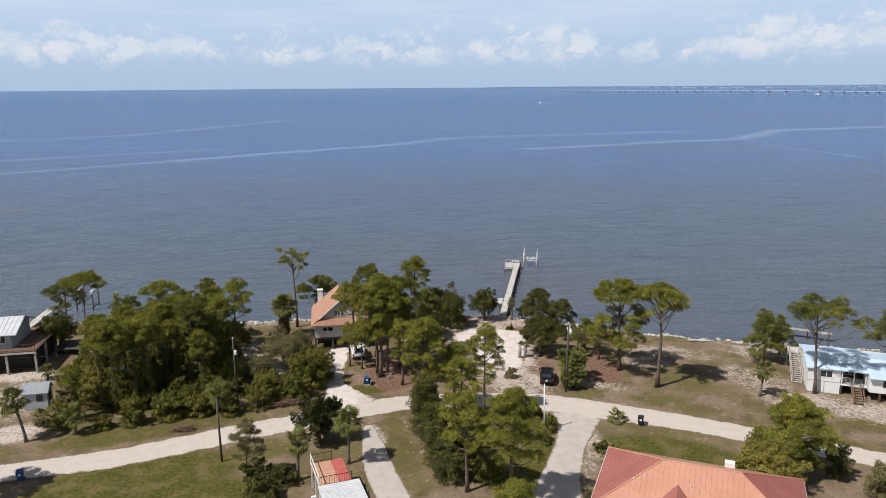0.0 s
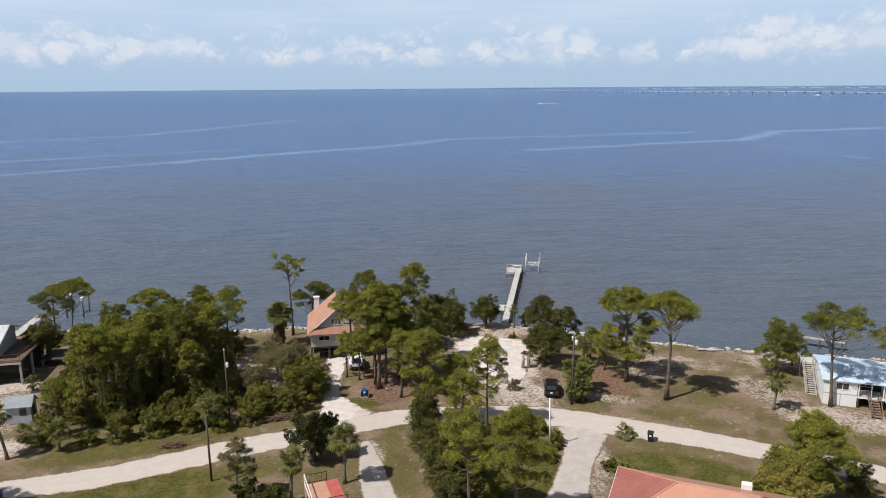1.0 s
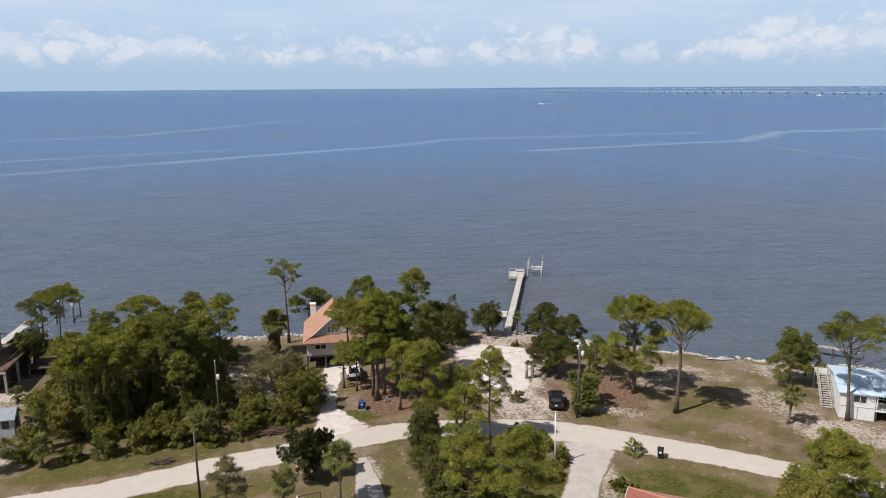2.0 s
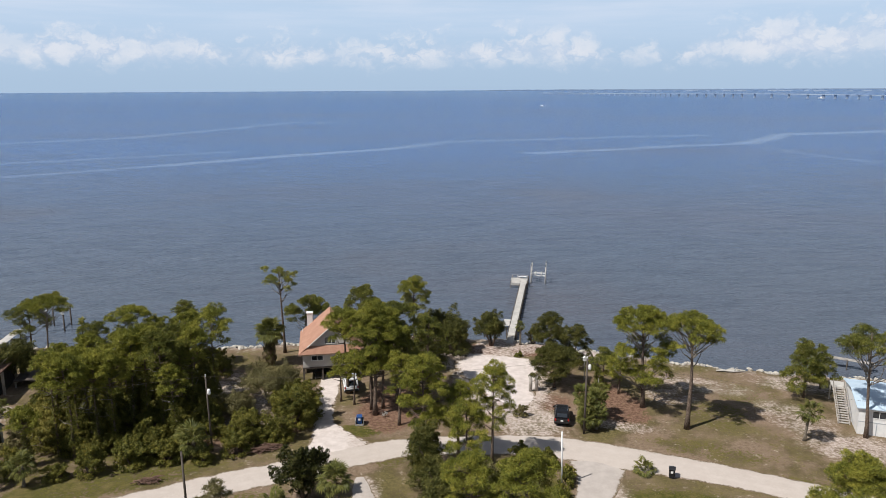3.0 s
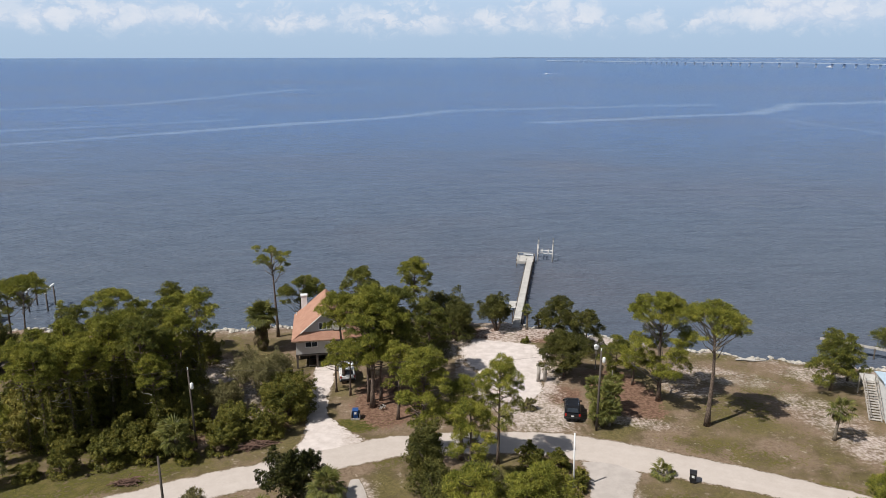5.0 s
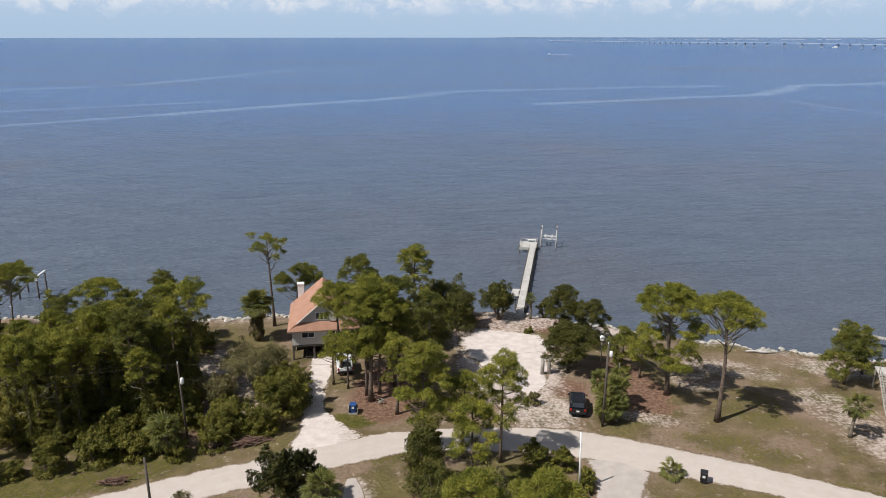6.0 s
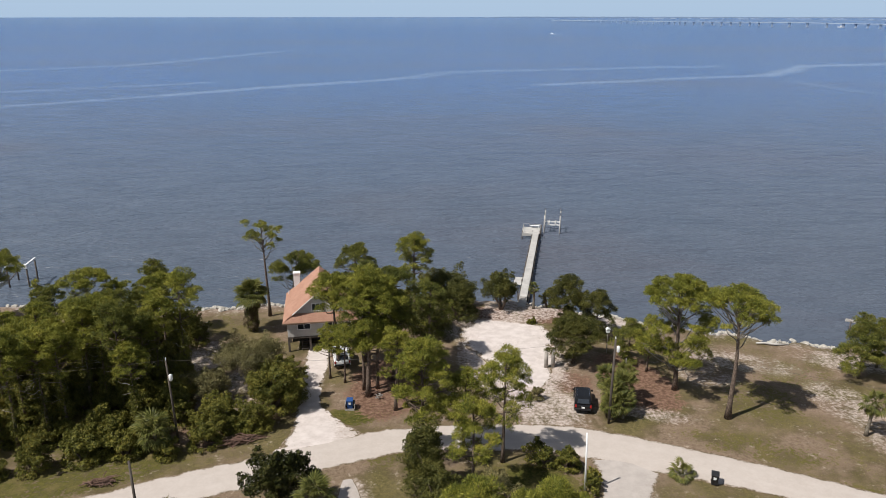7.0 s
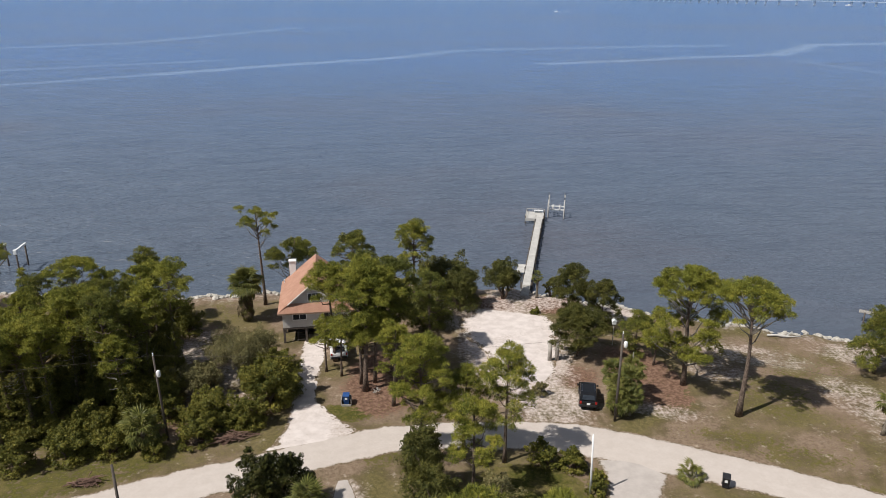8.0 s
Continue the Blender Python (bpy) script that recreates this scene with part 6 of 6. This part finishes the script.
    for x in (2.2, 3.4):
        part("bunk", Geo().box(x - 0.12, ln + 4.7, 0.87, x + 0.12, ln + 7.6, 1.02), PALE_WOOD, lift)


main_dock()


def side_dock(x, y, turn, ln, label, half=0.7, mat=PALE_WOOD):
    h = thing("dock", label, "dock", pose(x, y, 0, 0, 0, turn))
    planked(h, -half, half, 0, ln, 0.6, mat)
    for i in range(int(ln / 3) + 1):
        for sx in (-half - 0.05, half + 0.05):
            part("piling", Geo().tube([(sx, 0.4 + i * 3, -2.8), (sx, 0.4 + i * 3, 0.7)], 0.09, 7), DARK_WOOD, h, smooth=True)
    return h


side_dock(-66.6, 104.5, 8.0, 20.0, "bleached wooden dock behind the tin-roofed house")
side_dock(60.5, 107.8, 58.0, 10.2, "short grey wooden dock beyond the rocks", 0.5, GREY_WOOD)


def west_lift():
    h = thing("boat_lift", "boat lift of dark posts with a white top beam", "boat lift", pose(-64.8, 127.2, 0, 0, 0, 8))
    for x in (-1.6, 1.2):
        for y in (0, 3.2):
            part("lift_piling", Geo().tube([(x, y, -2.8), (x, y, 2.7)], 0.13, 7), DARK_WOOD, h, smooth=True)
    for x in (-1.6, 1.2):
        part("top_beam", Geo().box(x - 0.14, -0.3, 2.5, x + 0.14, 3.5, 2.78), WHITE, h, "white top beam")
    part("motor_box", Geo().box(1.0, -0.45, 2.2, 1.5, 0.05, 2.9), WHITE, h, "white motor box", bevel=0.04)
    part("brace", Geo().tube([(-1.6, 0, 0.2), (0.0, 0, 1.9)], 0.08, 4), DARK_WOOD, h)


west_lift()


# ---- vehicles ----
def car(x, y, turn, paint, label, length=4.6, width=1.88, tall=1.74):
    h = thing("car", label, "car", pose(x, y, height(x, y) + 0.07, 0, 0, turn))
    L, W = length / 2, width / 2
    prof = [(-L, 0.42), (-L + 0.04, 0.95), (-L + 0.25, 1.04), (L - 1.25, 1.04), (L - 0.25, 0.92), (L, 0.72), (L, 0.38), (L - 0.2, 0.28), (-L + 0.2, 0.28)]
    part("body", Geo().prism([(-W, yy, zz) for yy, zz in prof], (width, 0, 0)), paint, h, bevel=0.07)
    cab = [(-L + 0.10, 1.03), (-L + 0.42, tall - 0.08), (-L + 0.75, tall), (0.35, tall), (0.75, tall - 0.1), (L - 1.25, 1.03)]
    part("cabin", Geo().prism([(-W + 0.1, yy, zz) for yy, zz in cab], (width - 0.2, 0, 0)), paint, h, bevel=0.06)
    part("rear_window", Geo().prism([(-W + 0.26, -L + 0.115, 1.12), (W - 0.26, -L + 0.115, 1.12), (W - 0.32, -L + 0.385, tall - 0.14), (-W + 0.32, -L + 0.385, tall - 0.14)], (0, -0.02, 0.01)), GLASS, h)
    part("windscreen", Geo().prism([(-W + 0.24, 0.86, tall - 0.16), (W - 0.24, 0.86, tall - 0.16), (W - 0.2, L - 1.30, 1.12), (-W + 0.2, L - 1.30, 1.12)], (0, 0.02, 0.02)), GLASS, h)
    for s in (-1, 1):
        for a, b in ((-L + 0.55, -0.75), (-0.68, 0.25), (0.32, 0.9)):
            part("side_window", Geo().box(s * (W - 0.1) - 0.012, a, 1.12, s * (W - 0.1) + 0.012, b, tall - 0.18), GLASS, h)
        part("tail_light", Geo().box(s * (W - 0.12) - 0.09, -L - 0.015, 0.72, s * (W - 0.12) + 0.09, -L + 0.05, 1.0), RED_LENS, h, "red tail light")
        part("headlight", Geo().box(s * (W - 0.22) - 0.16, L - 0.06, 0.66, s * (W - 0.22) + 0.16, L + 0.012, 0.80), CHROME, h)
        part("mirror", Geo().box(s * (W + 0.09) - 0.09, 0.75, 1.08, s * (W + 0.09) + 0.09, 0.9, 1.24), paint, h)
        part("roof_rail", Geo().tube([(s * (W - 0.25), -L + 0.8, tall + 0.05), (s * (W - 0.25), 0.3, tall + 0.05)], 0.02, 4), CHROME, h)
        for yy in (-L + 0.85, L - 0.9):
            wheel = new("wheel")
            wheel.parent = h
            wheel.matrix_basis = pose(s * (W - 0.1), yy, 0.34, 0, 90, 0)
            part("tyre", Geo().tube([(0, 0, -0.12), (0, 0, 0.12)], 0.35, 16), RUBBER, wheel, smooth=False)
            part("rim", Geo().tube([(0, 0, -0.128), (0, 0, 0.128)], 0.21, 12), CHROME, wheel)
    part("bumper", Geo().box(-W + 0.05, -L - 0.06, 0.40, W - 0.05, -L + 0.05, 0.62), BLACK, h, bevel=0.03)
    part("plate", Geo().box(-0.16, -L - 0.075, 0.66, 0.16, -L - 0.005, 0.80), WHITE, h, "blank pale plate")
    return h


car(14.1, 92.0, -8.0, CAR_BLACK, "black sport utility car parked on pale sand", 4.1, 1.74, 1.62)
car(-12.4, 101.6, 12.0, CAR_WHITE, "white car parked beside the stilt house", 4.5)


# ---- poles, bins and small things ----
def pole(x, y, h, lean, label, mat=DARK_WOOD, r=0.14, can=0.0, arm=False):
    p = thing("utility_pole", label, "pole", pose(x, y, height(x, y), 0, 0, 0))
    part("shaft", Geo().tube([(0, 0, -0.5), (lean[0], lean[1], h)], [r, r * 0.7], 9), mat, p, smooth=True)
    if can:
        k = can / h
        c = Vector((lean[0] * k + 0.28, lean[1] * k - 0.2, can))
        part("transformer", Geo().tube([c, c + Vector((0, 0, 0.12)), c + Vector((0, 0, 0.58)), c + Vector((0, 0, 0.66))], [0.10, 0.17, 0.17, 0.07], 10), WHITE, p, "white transformer can", smooth=True)
        part("bracket", Geo().box(lean[0] * k, lean[1] * k - 0.24, can + 0.3, lean[0] * k + 0.3, lean[1] * k - 0.16, can + 0.42), CHROME, p)
        part("insulator", Geo().tube([(lean[0], lean[1], h), (lean[0], lean[1], h + 0.25)], 0.05, 6), WHITE, p)
    if arm:
        part("cross_arm", Geo().box(lean[0] - 0.6, lean[1] - 0.05, h - 0.4, lean[0] + 0.6, lean[1] + 0.05, h - 0.28), mat, p)
    return p


pole(-25.3, 84.3, 9.3, (0.35, -1.4), "weathered pole with a white transformer beside the woods", DARK_WOOD, 0.12, 7.2)
pole(16.1, 88.3, 9.1, (0.1, 0.2), "utility pole with a white transformer among palms", DARK_WOOD, 0.14, 7.8)
pole(-23.2, 70.5, 7.2, (-0.1, 0.1), "dark leaning wooden pole on the verge", DARK_WOOD, 0.13)
pole(11.85, 77.2, 5.8, (-0.15, 0.0), "bare white pole beside a shell driveway", WHITE, 0.10)
for i, (x, y) in enumerate(((11.3, 100.2), (12.1, 100.3))):
    p = thing("wooden_post", "thick short grey wooden post on white sand", "post", pose(x, y, height(x, y)), "pair of posts")
    part("shaft", Geo().tube([(0, 0, -0.2), (0.03, 0, 1.2), (0.0, 0.05, 2.15)], [0.24, 0.22, 0.20], 9), GREY_WOOD, p, smooth=True)
    part("cap", Geo().tube([(0.0, 0.05, 2.15), (0.0, 0.05, 2.22)], [0.21, 0.15], 9), DARK_WOOD, p)


def cable(a, b, sag):
    g = Geo()
    a, b = Vector(a), Vector(b)
    g.tube([a.lerp(b, i / 14) - Vector((0, 0, sag * 4 * (i / 14) * (1 - i / 14))) for i in range(15)], 0.009, 4)
    tagged(new("overhead_cable", g.mesh("overhead_cable", DARK_WOOD)), "thin dark overhead cable between poles", "cable", "overhead cables")


cable((-24.95, 82.9, 9.3), (16.2, 88.5, 9.1), 0.9)
cable((-24.95, 82.9, 9.3), (-75.0, 76.0, 9.3), 1.0)
cable((16.2, 88.5, 9.1), (70.0, 68.0, 9.2), 1.0)


def wheelie_bin(x, y, turn, mat, label, lid=None, group=""):
    b = thing("trash_bin", label, "bin", pose(x, y, height(x, y) + 0.02, 0, 0, turn), group)
    part("tub", Geo().prism([(-0.26, -0.30, 0.08), (0.26, -0.30, 0.08), (0.26, 0.26, 0.08), (-0.26, 0.26, 0.08)], (0, 0, 0.02)), mat, b)
    g = Geo()
    lo, hi = [(-0.25, -0.28), (0.25, -0.28), (0.25, 0.26), (-0.25, 0.26)], [(-0.31, -0.37), (0.31, -0.37), (0.31, 0.35), (-0.31, 0.35)]
    for i in range(4):
        j = (i + 1) % 4
        g.face((*lo[i], 0.09), (*lo[j], 0.09), (*hi[j], 1.0), (*hi[i], 1.0))
    part("side_shell", g, mat, b)
    part("lid", Geo().prism([(-0.33, -0.42, 1.0), (-0.33, -0.40, 1.06), (-0.33, 0.1, 1.12), (-0.33, 0.40, 1.06), (-0.33, 0.40, 1.0)], (0.66, 0, 0)), lid or mat, b, bevel=0.02)
    part("handle", Geo().tube([(-0.25, 0.46, 1.0), (0.25, 0.46, 1.0)], 0.02, 5), mat, b)
    part("label_panel", Geo().box(-0.12, -0.375, 0.62, 0.12, -0.345, 0.86), WHITE, b, "small pale label panel")
    for s in (-1, 1):
        part("wheel", Geo().tube([(s * 0.24, 0.30, 0.12), (s * 0.31, 0.30, 0.12)], 0.12, 10), RUBBER, b)
    return b


wheelie_bin(23.2, 78.5, -20, BLACK, "black wheeled trash bin at the road's edge")
wheelie_bin(-42.5, 66.9, 20, BLUE, "blue wheeled bin at the road's edge")
wheelie_bin(-9.9, 90.6, 5, BLUE, "blue wheeled bin in a low grey enclosure")
enc = thing("bin_enclosure", "low grey wooden enclosure round a blue bin", "enclosure", pose(-9.9, 90.6, 0, 0, 0, 5))
part("side_panel", Geo().box(-0.50, -0.42, 0.0, -0.44, 0.5, 0.75), GREY_WOOD, enc)
part("side_panel", Geo().box(0.44, -0.42, 0.0, 0.50, 0.5, 0.75), GREY_WOOD, enc)
part("back_panel", Geo().box(-0.44, 0.48, 0.0, 0.44, 0.54, 0.8), GREY_WOOD, enc)
part("front_rail", Geo().box(-0.44, -0.50, 0.0, 0.44, -0.44, 0.3), GREY_WOOD, enc)

bird = thing("bird_house", "white bird house on a thin post", "bird house", pose(19.0, 104.0, height(19, 104)))
part("post", Geo().tube([(0, 0, -0.2), (0, 0, 2.7)], 0.06, 6), GREY_WOOD, bird)
part("box", Geo().box(-0.22, -0.2, 2.7, 0.22, 0.2, 3.1), WHITE, bird, bevel=0.02)
part("roof", Geo().prism([(-0.28, -0.25, 3.1), (0.28, -0.25, 3.1), (0, -0.25, 3.3)], (0, 0.5, 0)), WHITE, bird)

stake = thing("thin_pole", "thin grey pole among palms", "pole", pose(18.6, 93.4, 0))
part("shaft", Geo().tube([(0, 0, -0.3), (0.05, 0, 4.6)], 0.05, 6), GREY_WOOD, stake)

# driftwood log and heaps of cut brush
log = thing("driftwood_log", "pale fallen log near the rocks", "log", pose(39.5, 106.6, height(39.5, 106.6) + 0.2, 0, 0, -8))
part("stem", Geo().tube([(-1.6, 0, 0), (-0.6, 0.12, 0.03), (0.6, -0.05, 0.0), (2.2, 0.1, 0.05)], [0.10, 0.14, 0.13, 0.06], 8), PALE_WOOD, log, smooth=True)
part("branch", Geo().tube([(0.6, 0, 0.05), (1.2, 0.6, 0.25), (1.5, 1.1, 0.2)], [0.10, 0.07, 0.03], 6), PALE_WOOD, log, smooth=True)


def brush_pile(x, y, turn, rx, ry, n, mat, label, seed):
    rng = random.Random(seed)
    b = thing("brush_pile", label, "brush", pose(x, y, height(x, y), 0, 0, turn))
    for k in range(n):
        for _ in range(2):
            a = rng.uniform(0, 6.28)
            p = Vector((rng.gauss(0, 0.35) * rx, rng.gauss(0, 0.35) * ry, rng.uniform(0.05, 0.5)))
            d = Vector((math.cos(a) * rx * 0.5, math.sin(a) * ry * 0.5, rng.uniform(-0.1, 0.25)))
            part("branch", Geo().tube([p - d, p + Vector((0, 0, 0.1)), p + d], [0.05, 0.045, 0.02], 5), mat, b)


brush_pile(-29.7, 77.9, 15, 1.4, 0.7, 26, WRACK, "heap of red-brown cut branches on the verge", 1)
brush_pile(-19.6, 84.2, 20, 2.4, 0.9, 30, WRACK, "heap of dry branches beside a driveway", 2)
brush_pile(-8.0, 93.4, 0, 1.0, 0.6, 10, WRACK, "few fallen branches on pine straw", 3)
brush_pile(-7.2, 92.6, 30, 0.45, 0.3, 4, GREY_WOOD, "few pale sticks at a pine's foot", 4)


# ---- far shore, bridge and boats ----
def far_shore():
    """The low wooded island along the horizon, with a pale beach; haze is in the colours."""
    rng = random.Random(3)
    h = thing("far_land", "low wooded shore along the horizon, haze in its colour", "land", Matrix(), kind="structure")
    for nm, mat, z_lo, z_hi, a0, a1, r in (("woods", HAZED_LAND, 14.0, 25.5, 0.012, 0.72, 4860.0), ("beach", HAZED_PALE, 12.0, 17.0, 0.20, 0.70, 4500.0)):
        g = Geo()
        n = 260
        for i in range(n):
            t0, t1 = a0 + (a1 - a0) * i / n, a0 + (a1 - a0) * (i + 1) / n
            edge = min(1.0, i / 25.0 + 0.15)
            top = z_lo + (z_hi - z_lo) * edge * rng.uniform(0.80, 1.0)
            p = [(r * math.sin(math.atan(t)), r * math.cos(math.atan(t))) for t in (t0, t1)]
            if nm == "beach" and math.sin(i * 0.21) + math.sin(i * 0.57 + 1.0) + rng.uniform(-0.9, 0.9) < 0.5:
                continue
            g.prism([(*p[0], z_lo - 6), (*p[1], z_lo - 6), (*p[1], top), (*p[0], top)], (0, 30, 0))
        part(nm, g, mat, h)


far_shore()


def bridge():
    """The long causeway bridge far across the bay, haze in its colour."""
    h = thing("bridge", "long low concrete bridge far across the bay", "bridge")
    a, b = Vector((500.0, 3870.0, 0)), Vector((1500.0, 1700.0, 0))
    n = 40

    def rise(t):
        return 10.0 + 2.2 * math.exp(-((t - 0.60) / 0.12) ** 2)

    side = Vector((b.y - a.y, a.x - b.x, 0)).normalized() * 6.0
    for i in range(n):
        t0, t1 = i / n, (i + 1) / n
        p, q = a.lerp(b, t0), a.lerp(b, t1)
        part("deck_span", Geo().prism([(*(p - side).xy, rise(t0)), (*(q - side).xy, rise(t1)), (*(q + side).xy, rise(t1)), (*(p + side).xy, rise(t0))], (0, 0, 1.5)), HAZED_PALE, h)
    for az in list(np.linspace(0.13, 0.30, 26)) + list(np.linspace(0.311, 0.395, 8)) + [0.412, 0.434, 0.457, 0.482] + list(np.linspace(0.503, 0.66, 11)):
        t = (az * a.y - a.x) / ((b.x - a.x) - az * (b.y - a.y))
        p = a.lerp(b, t)
        big = az > 0.4
        w = 1.8 if az > 0.3 else 1.2
        g = Geo().box(p.x - w, p.y - 4, -3, p.x - w * 0.2, p.y + 4, rise(t)).box(p.x + w * 0.2, p.y - 4, -3, p.x + w, p.y + 4, rise(t)).box(p.x - w * 1.3, p.y - 4.5, rise(t) - 1.6, p.x + w * 1.3, p.y + 4.5, rise(t) - 0.01)
        g.box(p.x - w * 1.4, p.y - 5, -3, p.x + w * 1.4, p.y + 5, 0.9)
        part("pier", g, HAZED_PALE, h)


bridge()


def boat(x, y, turn, ln, wake, label):
    h = thing("boat", label, "boat", pose(x, y, WATER_Z, 0, 0, turn))
    w = ln * 0.17
    part("hull", Geo().prism([(-ln / 2, -w, 0), (ln * 0.25, -w, 0), (ln / 2, 0, 0.1), (ln * 0.25, w, 0), (-ln / 2, w, 0)], (0, 0, ln * 0.14)), WHITE, h, "white hull")
    part("cabin", Geo().box(-ln * 0.15, -w * 0.6, ln * 0.14, ln * 0.18, w * 0.6, ln * 0.30), WHITE, h)
    if wake:
        g = Geo()
        for i in range(14):
            u0, u1 = -ln / 2 - wake * i / 14, -ln / 2 - wake * (i + 1) / 14
            k0, k1 = 4.5 * (1 - i / 14) + 0.6, 4.5 * (1 - (i + 1) / 14) + 0.6
            g.face((u0, -k0, 0.25), (u0, k0, 0.25), (u1, k1, 0.25), (u1, -k1, 0.25))
        part("wake_foam", g, FOAM, h, "white trailing foam")


boat(208.0, 1620.0, 178, 7.5, 40.0, "small white motor boat with a trailing wake")
boat(1220.0, 2440.0, -20, 18.0, 0.0, "white work boat near the bridge")

# ---- riprap along the shore, last ----
def rock_mesh(seed):
    rng = random.Random(seed)
    bm = bmesh.new()
    bmesh.ops.create_icosphere(bm, subdivisions=1, radius=0.5)
    for v in bm.verts:
        v.co *= rng.uniform(0.75, 1.2)
        v.co.z *= 0.72
    me = bpy.data.meshes.new("rock")
    bm.to_mesh(me), bm.free()
    me.materials.append(ROCK)
    return me


def riprap():
    rng = random.Random(11)
    meshes = [rock_mesh(i) for i in range(7)]
    for lo, hi, n, big in ((-40.0, -20.5, 150, 0.78), (19.5, 66.0, 290, 0.60), (10.0, 18.5, 50, 0.55), (-64.0, -50.0, 40, 0.7)):
        bank = thing("riprap", "bank of pale limestone rocks at the waterline", "rocks", Matrix(), kind="structure")
        for i in range(n):
            x = lo + (hi - lo) * (i + rng.uniform(-0.4, 0.4)) / n
            y = shore(x) + rng.gauss(-0.8, 0.6)
            s = big * rng.uniform(0.55, 1.45)
            ob = new("rock", meshes[i % 7])
            ob.parent = bank
            ob.matrix_basis = pose(x, y, height(x, y) + 0.18 * s, rng.uniform(-25, 25), rng.uniform(-25, 25), rng.uniform(0, 360)) @ Matrix.Diagonal((s * rng.uniform(0.9, 1.3), s, s, 1))


riprap()
